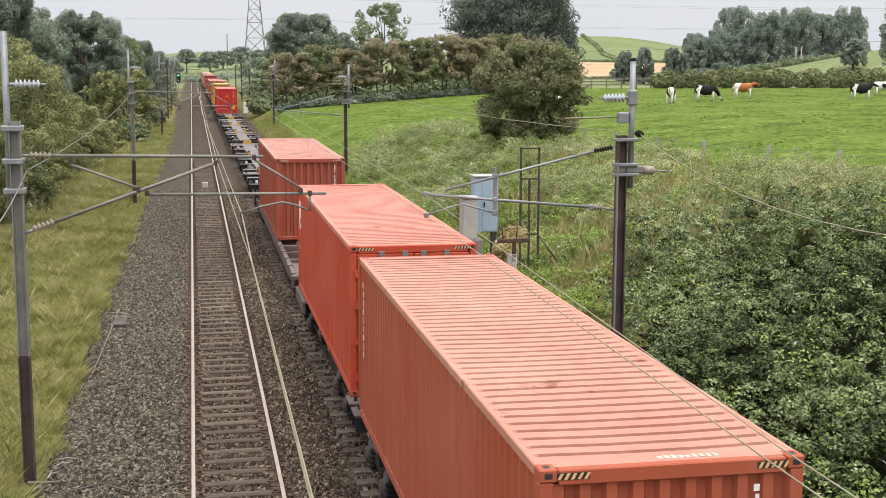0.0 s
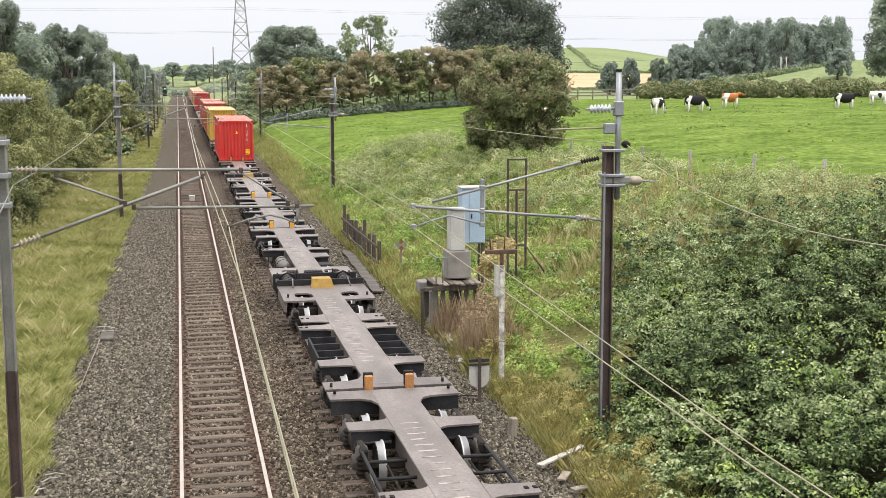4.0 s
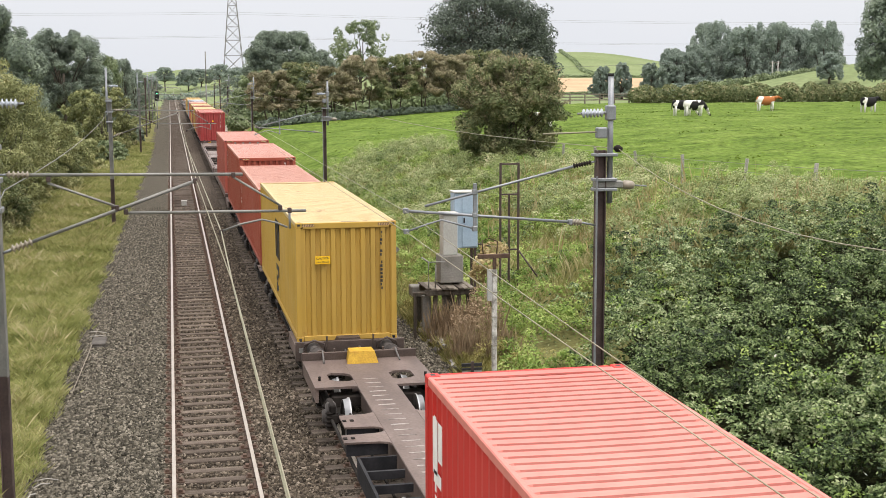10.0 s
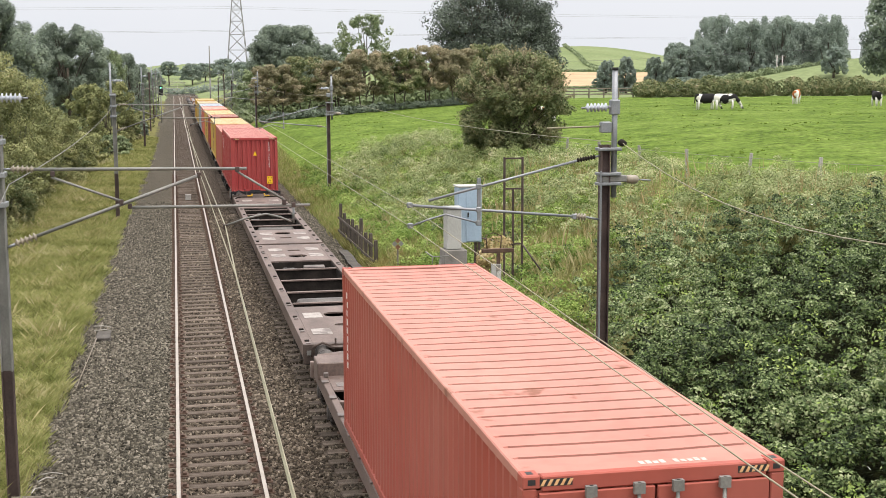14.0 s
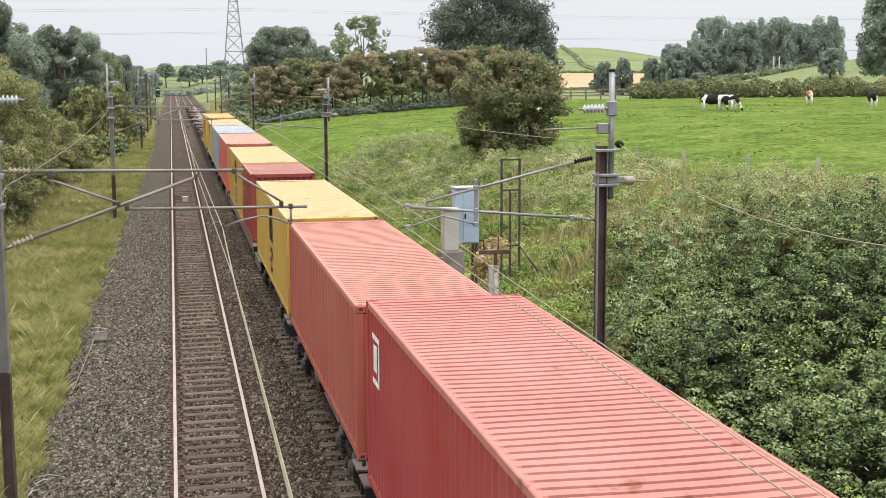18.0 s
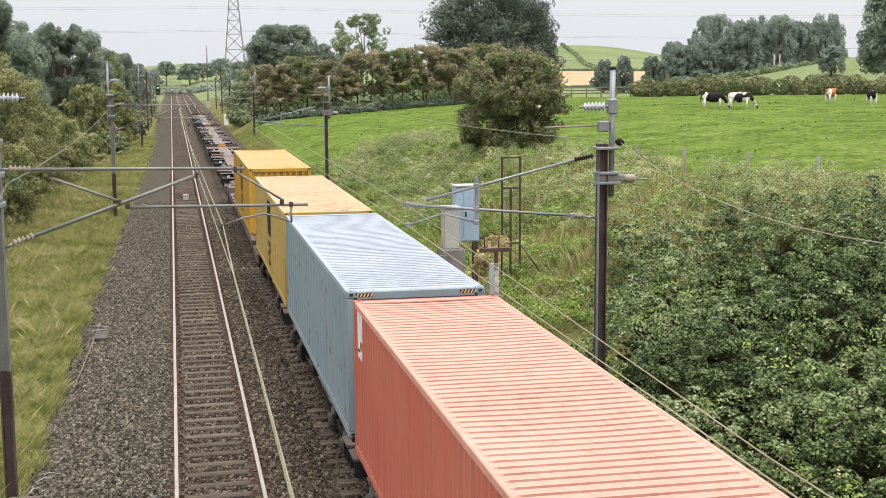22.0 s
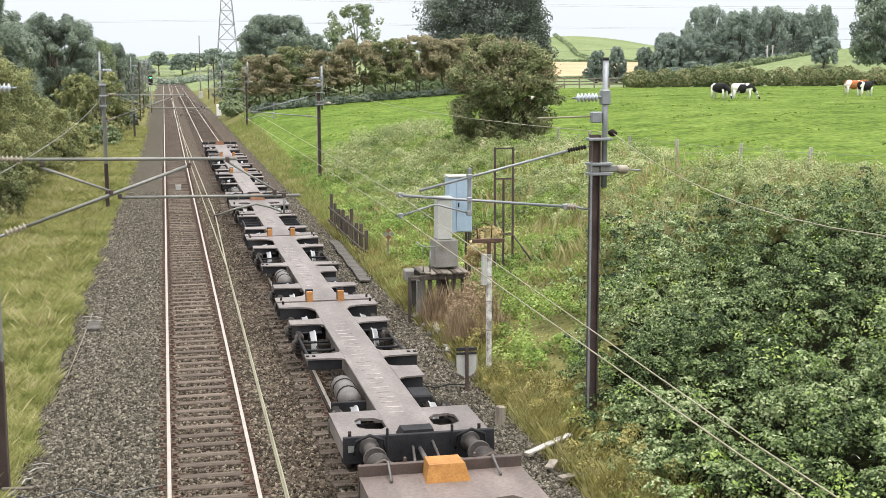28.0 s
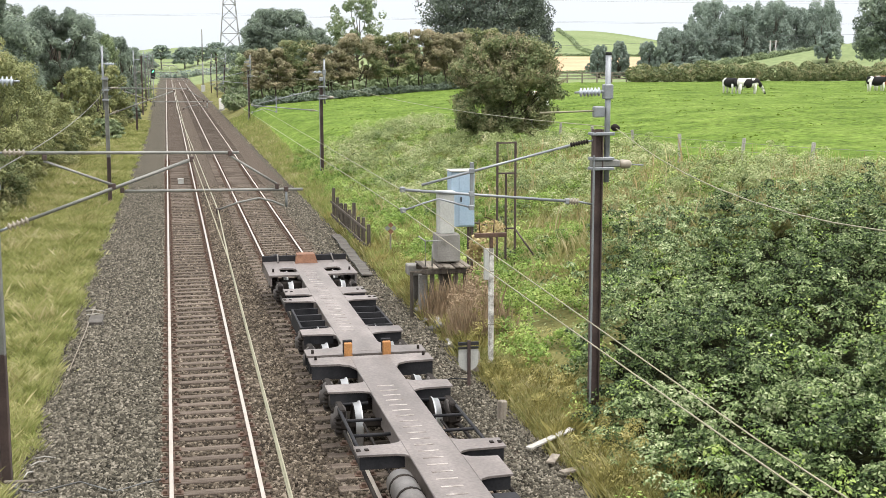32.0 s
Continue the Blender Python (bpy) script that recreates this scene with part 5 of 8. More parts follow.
        bmesh.ops.recalc_face_normals(bm, faces=bm.faces[:])
        part("fall_plate", bm, M_WAGONBROWN, top, "dusty brown coupling hood")
        part("release_bar", boxes((-0.56, 0.56, min(y + d * 0.60, y + d * 0.66), max(y + d * 0.60, y + d * 0.66), DECK + 0.05, DECK + 0.11), (-0.36, -0.28, min(y + d * 0.42, y + d * 0.62), max(y + d * 0.42, y + d * 0.62), DECK + 0.06, DECK + 0.16), (0.28, 0.36, min(y + d * 0.42, y + d * 0.62), max(y + d * 0.42, y + d * 0.62), DECK + 0.06, DECK + 0.16), bevel=0.01), M_AMBER, top, "yellow uncoupling bar")
        for s in (-1, 1):
            q = part("side_flap", boxes((-0.32, 0.32, -0.26, 0.26, -0.02, 0.02), bevel=0.008), M_WAGONBROWN, top)
            q.matrix_basis = pose(s * 0.78, y + d * 0.34, DECK + 0.07, -8 * d, 6 * s)
            part("flap_post", boxes((s * 1.05 - 0.03, s * 1.05 + 0.03, min(y + d * 0.12, y + d * 0.5), max(y + d * 0.12, y + d * 0.5), DECK - 0.2, DECK + 0.03)), M_STEELDARK, top)
    return top


def holed_deck(bm, y0, y1, holes, wide=1.02):
    """A deck plate with rounded holes on its middle line: rows of (middle, half length, half width)."""
    at = y0
    for yc, hl, hw in holes:
        if yc - hl > at:
            box(bm, -wide, wide, at, yc - hl, DECK - 0.05, DECK - 0.01)
        for s in (-1, 1):
            plate(bm, [(s * wide, yc - hl), (s * hw * 0.55, yc - hl), (s * hw * 0.92, yc - hl * 0.6), (s * hw, yc), (s * hw * 0.92, yc + hl * 0.6), (s * hw * 0.55, yc + hl), (s * wide, yc + hl)][:: s], DECK - 0.05, DECK - 0.01)
        at = yc + hl
    box(bm, -wide, wide, at, y1, DECK - 0.05, DECK - 0.01)
    return bm


def twin_flat(label, L=19.15):
    """One half of a twin flat: buffers at y = 0, a close joint at y = L, one long open well in four bays."""
    top = empty("twin_flat_wagon", label, "flat wagon", "wagons of the train")
    b0, b1 = 6.2, 14.9
    for s in (-1, 1):
        sill = part("side_sill", boxes((min(s * 1.024, s * 1.26), max(s * 1.024, s * 1.26), 0.86, L - 0.06, DECK - 0.06, DECK - 0.004), (min(s * 1.20, s * 1.25), max(s * 1.20, s * 1.25), 0.9, L - 0.1, 0.56, DECK - 0.061), bevel=0.008), M_WAGONBROWN, top, "dusty brown side sill")
        # inner wall in the darkest steel, painting the shade inside the well
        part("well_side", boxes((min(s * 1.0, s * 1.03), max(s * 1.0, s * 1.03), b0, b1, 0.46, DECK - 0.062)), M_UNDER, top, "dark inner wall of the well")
        for yy in (1.5, 2.9, 4.6, 6.6, 9.0, 11.4, 13.8, 15.6, 17.0, 18.4):
            for q in (-0.14, 0.14):
                part("lock_lug", boxes((s * 1.14 - 0.05, s * 1.14 + 0.06, yy + q - 0.05, yy + q + 0.05, DECK - 0.004, DECK + 0.028), bevel=0.006), M_UNDER if q > 0 else M_WAGONPALE, sill)
    part("end_deck", holed_deck(bmesh.new(), 0.86, b0, [(3.55, 0.14, 0.24), (4.97, 0.30, 0.36)]), M_WAGONBROWN, top, "dusty brown end deck with two round holes")
    part("end_deck", holed_deck(bmesh.new(), b1, L - 0.06, [(16.07, 0.30, 0.32), (17.5, 0.14, 0.24)]), M_WAGONBROWN, top, "dusty brown end deck with two round holes")
    for y in (2.75, 4.9, 16.2, 17.7):
        for s in (-1, 1):
            part("deck_pad", boxes((s * 0.66 - 0.24, s * 0.66 + 0.24, y - 0.36, y + 0.36, DECK - 0.009, DECK - 0.001)), M_SCUFF, top, "pale worn deck pad")
    # added dark sheets: shade seen through the deck holes
    part("deck_shadow_pan", boxes((-1.0, 1.0, 1.2, b0 - 0.05, 0.44, 0.47), (-1.0, 1.0, b1 + 0.05, L - 0.5, 0.44, 0.47)), M_UNDER, top, "dark sheet added for the shade under the deck")
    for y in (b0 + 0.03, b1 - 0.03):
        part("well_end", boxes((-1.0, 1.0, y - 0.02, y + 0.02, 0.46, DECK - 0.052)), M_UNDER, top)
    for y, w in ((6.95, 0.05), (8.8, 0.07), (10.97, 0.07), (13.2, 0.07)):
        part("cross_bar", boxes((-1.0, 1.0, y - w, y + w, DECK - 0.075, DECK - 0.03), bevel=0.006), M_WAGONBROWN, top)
        # web darker than its bar, with the bay's shade in its colour
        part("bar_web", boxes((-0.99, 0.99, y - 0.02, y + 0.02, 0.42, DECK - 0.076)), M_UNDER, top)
    # added dark sheet in place of an open bottom, for the well's shade
    part("well_shade_sheet", boxes((-1.0, 1.0, b0 + 0.06, b1 - 0.06, 0.36, 0.40)), M_UNDER, top, "dark sheet added for the shade in the well")
    part("joint_beam", boxes((-1.24, 1.24, L - 0.058, L - 0.01, 0.55, DECK - 0.02), bevel=0.008), M_BROWNHEAD, top)
    for y in (3.2, L - 2.3):
        bogie(top, y, M_WAGONBROWN)
    buffers(top, 0, 1, M_WAGONBROWN)
    part("bridge_plate", plate(bmesh.new(), [(-0.62, 0.50), (0.62, 0.50), (1.1, 0.98), (1.1, 1.12), (0.5, 1.05), (-0.5, 1.05), (-1.1, 1.12), (-1.1, 0.98)], DECK + 0.035, DECK + 0.07), M_BROWNHEAD, top, "curved brown end plate over the buffers")
    for s in (-1, 1):
        part("plate_bracket", boxes((s * 1.0 - 0.1, s * 1.0 + 0.1, 0.9, 1.15, DECK - 0.008, DECK + 0.034)), M_UNDER, top)
    return top


def well_gear(top, turned=False):
    """Tank, valves and pipes in the well; turned: for the half that runs the other way round."""
    def at(x, y, z):
        return (-x, 21.1 - y, z) if turned else (x, y, z)

    def span(x0, x1, y0, y1, z0, z1):
        return (-x1, -x0, 21.1 - y1, 21.1 - y0, z0, z1) if turned else (x0, x1, y0, y1, z0, z1)

    part("air_tank", lathe(bmesh.new(), at(-0.82, 7.9, 0.66), at(0.72, 7.9, 0.66), [(0, 0.06), (0.04, 0.17), (0.08, 0.19), (0.92, 0.19), (0.96, 0.17), (1, 0.06)], 14), M_TANK, top, "long grey air tank across the well")
    part("distributor", boxes(span(-0.85, -0.45, 11.6, 12.1, 0.45, 0.72), bevel=0.04), M_TANK, top)
    part("distributor", lathe(bmesh.new(), at(-0.35, 14.2, 0.46), at(-0.35, 14.2, 0.78), [(0, 0.22), (0.5, 0.22), (0.8, 0.15), (1, 0.06)], 12), M_TANK, top)
    part("valve_box", boxes(span(0.05, 0.75, 14.25, 14.65, 0.62, 0.80), bevel=0.02), M_WAGON, top)
    part("relay_valve", lathe(bmesh.new(), at(0.35, 13.9, 0.46), at(0.35, 13.9, 0.70), [(0, 0.17), (0.6, 0.17), (1, 0.05)], 10), M_TANK, top)
    for pts, r in (([(-0.9, 13.9, 0.6), (-0.6, 14.3, 0.76), (-0.1, 14.2, 0.72), (0.1, 13.8, 0.6), (0.6, 13.7, 0.55)], 0.03), ([(-0.7, 9.3, 0.5), (-0.2, 9.6, 0.6), (0.5, 9.5, 0.6), (0.8, 9.9, 0.55)], 0.03), ([(-0.9, 11.2, 0.62), (0.2, 11.5, 0.66), (0.85, 12.4, 0.6)], 0.028), ([(-0.8, 7.25, 0.6), (0.7, 7.25, 0.6)], 0.03)):
        part("brake_pipe", tubes(([at(*p) for p in pts], r), seg=6), M_TANK, top)
    for y in (9.5, 12.4):
        part("brake_ladder", tubes(([at(-0.7, y, 0.52), at(0.8, y + 0.1, 0.52)], 0.03), ([at(-0.7, y + 0.5, 0.52), at(0.8, y + 0.6, 0.52)], 0.03), *[([at(x, y + 0.02, 0.53), at(x, y + 0.55, 0.53)], 0.025) for x in (-0.3, 0.1, 0.5)], seg=5), M_TANK, top)


def box_end(top, L):
    """The raised box beam and open bogie bay at the back end of a container flat."""
    part("box_beam", boxes((-1.27, 1.27, L - 1.75, L - 0.98, DECK - 0.10, DECK + 0.27), bevel=0.02), M_WAGONBROWN, top, "raised dusty box beam")
    part("lug", boxes((-1.16, -1.06, L - 1.95, L - 1.85, DECK, DECK + 0.10), bevel=0.01), M_WAGONPALE, top)
    part("lug", boxes((1.06, 1.16, L - 1.95, L - 1.85, DECK, DECK + 0.10), bevel=0.01), M_WAGONPALE, top)


WAGONS = []
def triple(s, shade, posts):
    """Three platforms coupled for good: 41 m over the buffers."""
    mat, word = dict(grey=(M_WAGON, "dark grey"), slate=(M_WAGON, "slate grey"), brown=(M_WAGONBROWN, "brown-dusted"), dust=(M_WAGONDUST, "brown-grey dusty"), pale=(M_WAGONPALE, "pale dusty grey"))[shade]
    lead = LEAD.get(shade)
    if not lead:
        lead = LEAD[shade] = (spine_wagon(f"{word} steel spine wagon with buffers", mat, True, False, 13.85, posts), spine_wagon(f"{word} steel spine wagon, middle platform", mat, False, False, 13.3, posts), spine_wagon(f"{word} steel spine wagon, end platform", mat, False, True, 13.85, posts))
        WAGONS.extend(zip(lead, (s, s + 13.85, s + 27.15)))
    else:
        for w_, q in zip(lead, (0, 13.85, 27.15)):
            WAGONS.append((copy_thing(w_, pose(XT, s + q, 0)), s + q))


LEAD = {}
for s, shade in ((-4.0, "slate"), (59.5, "slate"), (100.6, "grey"), (141.8, "brown"), (182.8, "brown"), (282.3, "grey"), (345.0, "brown"), (408.6, "dust"), (449.8, "pale"), (490.8, "pale")):
    triple(s, shade, M_AMBER if shade == "grey" else M_OLDAMBER)
for s, ln in ((223.8, 19.3), (37.3, 21.8), (386.3, 21.8), (323.6, 20.9)):
    w_ = skeleton_wagon("brown-dusted open-framed flat wagon with a raised end" if ln < 20 else "dusty long flat wagon with end decks and side sills", M_WAGONBROWN, ln, M_WAGONBROWN)
    WAGONS.append((w_, s))
    if s in (223.8, 386.3):
        box_end(w_, ln)
# a pair of flats coupled back to back
TWINS = [(twin_flat("brown-dusted open-well flat wagon, leading half of a pair"), 243.3, 0)]
other = copy_thing(TWINS[0][0], pose(XT, 281.9, 0, 0, 0, 180))
well_gear(TWINS[0][0])
well_gear(other, True)
other["label"] = "brown-dusted open-well flat wagon with a yellow uncoupling bar"
part("release_bar", boxes((-0.56, 0.56, 1.06, 1.12, DECK + 0.05, DECK + 0.11), (-0.36, -0.28, 0.86, 1.08, DECK + 0.09, DECK + 0.17), (0.28, 0.36, 0.86, 1.08, DECK + 0.09, DECK + 0.17), bevel=0.01), M_YELLOWHOOD, other, "yellow uncoupling bar")
TWINS.append((other, 281.9, 180))


# ---- overhead line ----
def rotate_about(ob, x, y, z=0.0):
    ob.matrix_basis = pose(x, y, z)
    return ob


def column(top, x, h0, h1, split, mat_low, mat_high, wide=0.19):
    """An H-section column, painted below split and zinc above."""
    for z0, z1, mat in ((h0, split, mat_low), (split, h1, mat_high)):
        if z1 - z0 < 0.05:
            continue
        w_ = wide / 2
        part("column", plate(bmesh.new(), [(x - w_, -0.1), (x - w_ + 0.022, -0.1), (x - w_ + 0.022, -0.012), (x + w_ - 0.022, -0.012), (x + w_ - 0.022, -0.1), (x + w_, -0.1), (x + w_, 0.1), (x + w_ - 0.022, 0.1), (x + w_ - 0.022, 0.012), (x - w_ + 0.022, 0.012), (x - w_ + 0.022, 0.1), (x - w_, 0.1)], z0, z1), mat, top)


def left_mast(full=True):
    """The mast beside the first track, at y = 0; numbers across and up as they stand there."""
    top = empty("overhead_line_mast", "zinc and brown steel mast with a cantilever over the track", "mast", "overhead line masts")
    column(top, -2.93, -0.15, 6.26, 2.25, M_BROWNSTEEL, M_OLDGALV)
    part("pipe_post", tubes(([(-3.06, 0.13, 4.6), (-3.06, 0.13, 7.75)], 0.055), seg=10), M_GALV, top)
    for z in (5.05, 5.55, 6.1):
        part("clamp", boxes((-3.14, -2.8, -0.13, 0.21, z, z + 0.09), bevel=0.01), M_GALV, top)
    part("base_plate", boxes((-3.12, -2.74, -0.2, 0.2, -0.2, -0.05), bevel=0.02), M_CONCRETE, top)
    bm = bmesh.new()
    lathe(bm, (-2.92, 0.1, 6.87), (-2.50, 0.1, 6.87), sheds(6, 0.035, 0.085), 12)
    part("insulator", bm, M_PORCELAIN, top, "ribbed blue-grey insulator")
    part("insulator_arm", tubes(([(-3.06, 0.13, 6.87), (-2.9, 0.1, 6.87)], 0.03), ([(-2.5, 0.1, 6.87), (-2.4, 0.1, 6.87)], 0.018)), M_GALV, top)
    part("top_tube", tubes(([(-2.35, 0, 5.68), (1.19, 0, 5.63)], 0.028)), M_OLDGALV, top)
    bm = bmesh.new()
    lathe(bm, (-2.72, 0, 5.69), (-2.35, 0, 5.68), sheds(5, 0.03, 0.065), 10)
    part("insulator", bm, M_BROWNPORC, top, "ribbed brown insulator")
    part("link", tubes(([(-2.85, 0, 5.69), (-2.72, 0, 5.69)], 0.02), ([(-2.86, 0, 4.36), (-2.68, 0, 4.43)], 0.025)), M_GALV, top)
    bm = bmesh.new()
    lathe(bm, (-2.70, 0, 4.43), (-2.35, 0, 4.55), sheds(5, 0.03, 0.07), 10)
    part("insulator", bm, M_BROWNPORC, top, "ribbed brown insulator")
    part("bracket_tube", tubes(([(-2.35, 0, 4.55), (0.38, 0, 5.53)], 0.03)), M_OLDGALV, top)
    part("brace", tubes(([(-2.07, 0, 5.54), (-0.94, 0, 5.11)], 0.022)), M_OLDGALV, top)
    part("registration_tube", tubes(([(-0.78, 0, 5.0), (2.28, 0, 4.97)], 0.025)), M_OLDGALV, top)
    part("strut", tubes(([(1.03, 0, 5.58), (1.83, 0, 5.07)], 0.02)), M_OLDGALV, top)
    part("dropper_bracket", tubes(([(1.99, 0, 4.99), (1.99, 0, 4.66)], 0.02)), M_GALV, top)
    part("steady_arm", tubes(([(0.8, 0, 4.64), (1.15, 0, 4.76), (1.51, 0, 4.83), (1.75, 0, 4.77), (1.95, 0, 4.68)], 0.018)), M_OLDGALV, top)
    for x, z in ((0.38, 5.53), (1.03, 5.62), (-0.94, 5.09), (-0.8, 5.02), (1.83, 5.03), (1.99, 4.98), (0.8, 4.62), (-2.05, 5.6)):
        part("fitting", boxes((x - 0.035, x + 0.035, -0.04, 0.04, z - 0.045, z + 0.045), bevel=0.008), M_BROWNSTEEL, top)
    return top


def right_mast():
    """The mast on the bank side, at y = 0."""
    top = empty("overhead_line_mast", "dark brown steel mast with zinc pipe top and pull-off arms", "mast", "overhead line masts")
    column(top, 8.46, -0.3, 5.82, 5.82, M_BROWNSTEEL, M_BROWNSTEEL)
    # strip added for the lighter grey left flange of the column
    part("flange_strip", boxes((8.33, 8.36, -0.16, -0.105, 0.2, 5.3)), M_GALV, top, "pale grey strip along the column's left flange")
    part("pipe_post", tubes(([(8.66, 0, 4.75), (8.66, 0, 7.30)], 0.058), seg=12), M_GALV, top)
    part("post_cap", tubes(([(8.66, 0, 7.30), (8.66, 0, 7.36)], 0.064), seg=12), M_SIGNALBLACK, top)
    for z in (5.0, 5.2, 5.7):
        part("clamp", boxes((8.30, 8.78, -0.14, 0.14, z, z + 0.06), bevel=0.01), M_GALV, top)
    part("bracket", boxes((8.32, 8.92, -0.08, 0.08, 5.06, 5.20), bevel=0.02), M_OLDGALV, top)
    bm = bmesh.new()
    lathe(bm, (8.92, 0, 5.12), (9.18, 0, 5.10), [(0, 0.06), (0.2, 0.09), (0.8, 0.09), (1, 0.05)], 12)
    part("insulator", bm, M_BROWNPORC, top, "short brown insulator")
    part("stay_rod", tubes(([(9.18, 0, 5.10), (9.45, 0, 5.08)], 0.015)), M_GALV, top)
    bm = bmesh.new()
    lathe(bm, (8.05, 0, 6.56), (8.50, 0, 6.57), sheds(6, 0.035, 0.09), 12)
    part("insulator", bm, M_PORCELAIN, top, "ribbed blue-grey insulator")
    part("insulator_arm", tubes(([(8.50, 0, 6.57), (8.64, 0, 6.57)], 0.03), ([(7.96, 0, 6.555), (8.05, 0, 6.56)], 0.02)), M_GALV, top)
    part("insulator_clamp", boxes((8.56, 8.75, -0.09, 0.09, 6.42, 6.72), bevel=0.02), M_GALV, top)
    part("earth_bar", tubes(([(7.25, 0, 6.16), (8.42, 0, 6.19)], 0.018)), M_WIRE, top, "yellowish slim bar")
    part("switch_box", boxes((8.36, 8.58, -0.08, 0.08, 6.06, 6.28), bevel=0.02), M_GALV, top)
    bm = bmesh.new()
    lathe(bm, (8.74, 0, 5.86), (8.92, 0, 5.84), [(0, 0.03), (0.3, 0.075), (0.6, 0.075), (1, 0.03)], 10)
    part("wire_clamp", bm, M_UNDER, top)
    bm = bmesh.new()
    lathe(bm, (7.88, 0, 5.51), (8.26, 0, 5.58), sheds(7, 0.03, 0.055), 10)
    part("insulator", bm, M_UNDER, top, "dark ribbed insulator")
    part("top_tube", tubes(([(4.84, 0, 4.77), (7.9, 0, 5.51)], 0.026), ([(8.24, 0, 5.57), (8.36, 0, 5.60)], 0.02)), M_GALV, top)
    bm = bmesh.new()
    lathe(bm, (7.84, 0, 4.38), (8.08, 0, 4.36), sheds(4, 0.03, 0.075), 10)
    part("insulator", bm, M_BROWNPORC, top, "ribbed brown insulator")
    part("registration_tube", tubes(([(4.42, 0, 4.69), (7.84, 0, 4.38)], 0.028), ([(8.08, 0, 4.36), (8.38, 0, 4.30)], 0.022)), M_GALV, top)
    part("hanger", boxes((5.82, 5.89, -0.035, 0.035, 4.25, 5.2), bevel=0.008), M_GALV, top)
    part("steady_arm", tubes(([(4.46, 0, 4.27), (4.85, 0, 4.40), (5.18, 0, 4.49), (5.5, 0, 4.40), (5.84, 0, 4.30)], 0.018)), M_GALV, top)
    for x, z in ((5.85, 5.03), (5.85, 4.57), (5.85, 4.30), (4.46, 4.69), (4.47, 4.28), (7.84, 4.38)):
        part("fitting", boxes((x - 0.05, x + 0.05, -0.055, 0.055, z - 0.05, z + 0.05), bevel=0.01), M_GALV, top)
    return top


lm = rotate_about(left_mast(), 0, 22.5)
for y, dz in ((66.2, 0.0), (129.0, 0.0), (190.0, 0.2), (250.0, 0.3)):
    copy_thing(lm, pose(-0.03 * (y > 60), y, dz))
rm = rotate_about(right_mast(), 0, 24.7)
for y, dx, dz in ((75.0, 0.3, -0.25), (138.0, 0.0, 0.0), (196.0, 0.0, 0.2), (256.0, 0.0, 0.3)):
    copy_thing(rm, pose(dx, y, dz))


def wire(name, label, pts, r, material, sag=0.0):
    bm = bmesh.new()
    out = []
    for a, b in zip(pts, pts[1:]):
        for k in range(8):
            s = k / 8
            p = Vector(a).lerp(Vector(b), s)
            p.z -= sag * 4 * s * (1 - s)
            out.append(p)
    out.append(Vector(pts[-1]))
    tube(bm, out, r, seg=5)
    return tagged(part(name, bm, material), label, "wire", "overhead wires")


wire("contact_wire", "bright contact wire over the first track", [(0.45, -30, 4.6), (0.66, 7.6, 4.62), (0.72, 16.4, 4.63), (0.80, 22.5, 4.64), (0.45, 66.2, 4.66), (0.78, 129, 4.7), (0.5, 190, 4.9), (0.6, 250, 5.0)], 0.011, M_WIRE)
wire("messenger_wire", "catenary wire hung from the cantilevers", [(0.45, -30, 4.63), (0.665, 7.6, 4.65), (0.72, 16.4, 4.66), (0.40, 22.5, 5.53), (0.38, 66.2, 5.53), (0.4, 129, 5.55), (0.4, 190, 5.7), (0.4, 250, 5.8)], 0.007, M_WIRE, 0.0)
wire("contact_wire", "contact wire over the freight train", [(4.2, -30, 4.25), (4.30, 9, 4.25), (4.46, 24.7, 4.27), (4.2, 75, 4.3), (4.5, 138, 4.5), (4.2, 196, 4.8), (4.3, 256, 5.0)], 0.008, M_WIRE)
wire("messenger_wire", "catenary wire hung above the contact wire", [(4.3, -30, 4.4), (4.42, 9, 4.33), (4.43, 24.7, 4.69), (4.5, 75, 4.7), (4.5, 138, 4.9), (4.5, 196, 5.2), (4.5, 256, 5.4)], 0.007, M_WIRE)
wire("feeder_wire", "return cable along the verge masts", [(-2.6, -30, 4.2), (-2.95, 16, 4.75), (-2.75, 22.4, 5.44), (-3.05, 66.2, 5.55), (-3.1, 129, 5.55), (-3.1, 190, 5.7)], 0.010, M_OLDGALV, 0.25)
wire("feeder_wire", "return cable along the bank-side masts", [(8.4, -30, 3.4), (8.5, 14, 5.18), (8.83, 24.7, 5.85), (9.05, 75, 5.9), (8.7, 138, 5.9), (8.7, 196, 6.1)], 0.009, M_WIRE, 0.35)

# ---- signal beside the line ----
sg = empty("railway_signal", "black railway signal head showing green on a pole", "signal")
part("pole", tubes(([(0, 0, -0.3), (0, 0, 3.9)], 0.07)), M_OLDGALV, sg)
part("signal_head", boxes((-0.3, 0.3, -0.1, 0.1, 3.9, 5.3), bevel=0.08), M_SIGNALBLACK, sg)
bm = bmesh.new()
lathe(bm, (0, -0.11, 4.95), (0, -0.14, 4.95), [(0, 0.1), (1, 0.09)], 14)
part("lamp", bm, M_GREENLIGHT, sg, "lit green lamp")
part("ladder", tubes(([(-0.25, 0.1, -0.2), (-0.25, 0.1, 3.9)], 0.02), ([(0.05, 0.1, -0.2), (0.05, 0.1, 3.9)], 0.02), seg=5), M_OLDGALV, sg)
sg.matrix_basis = pose(-1.9, 193, 0)


# ---- plants ----
def gz(x, y):
    return float(ground_z(x, y))


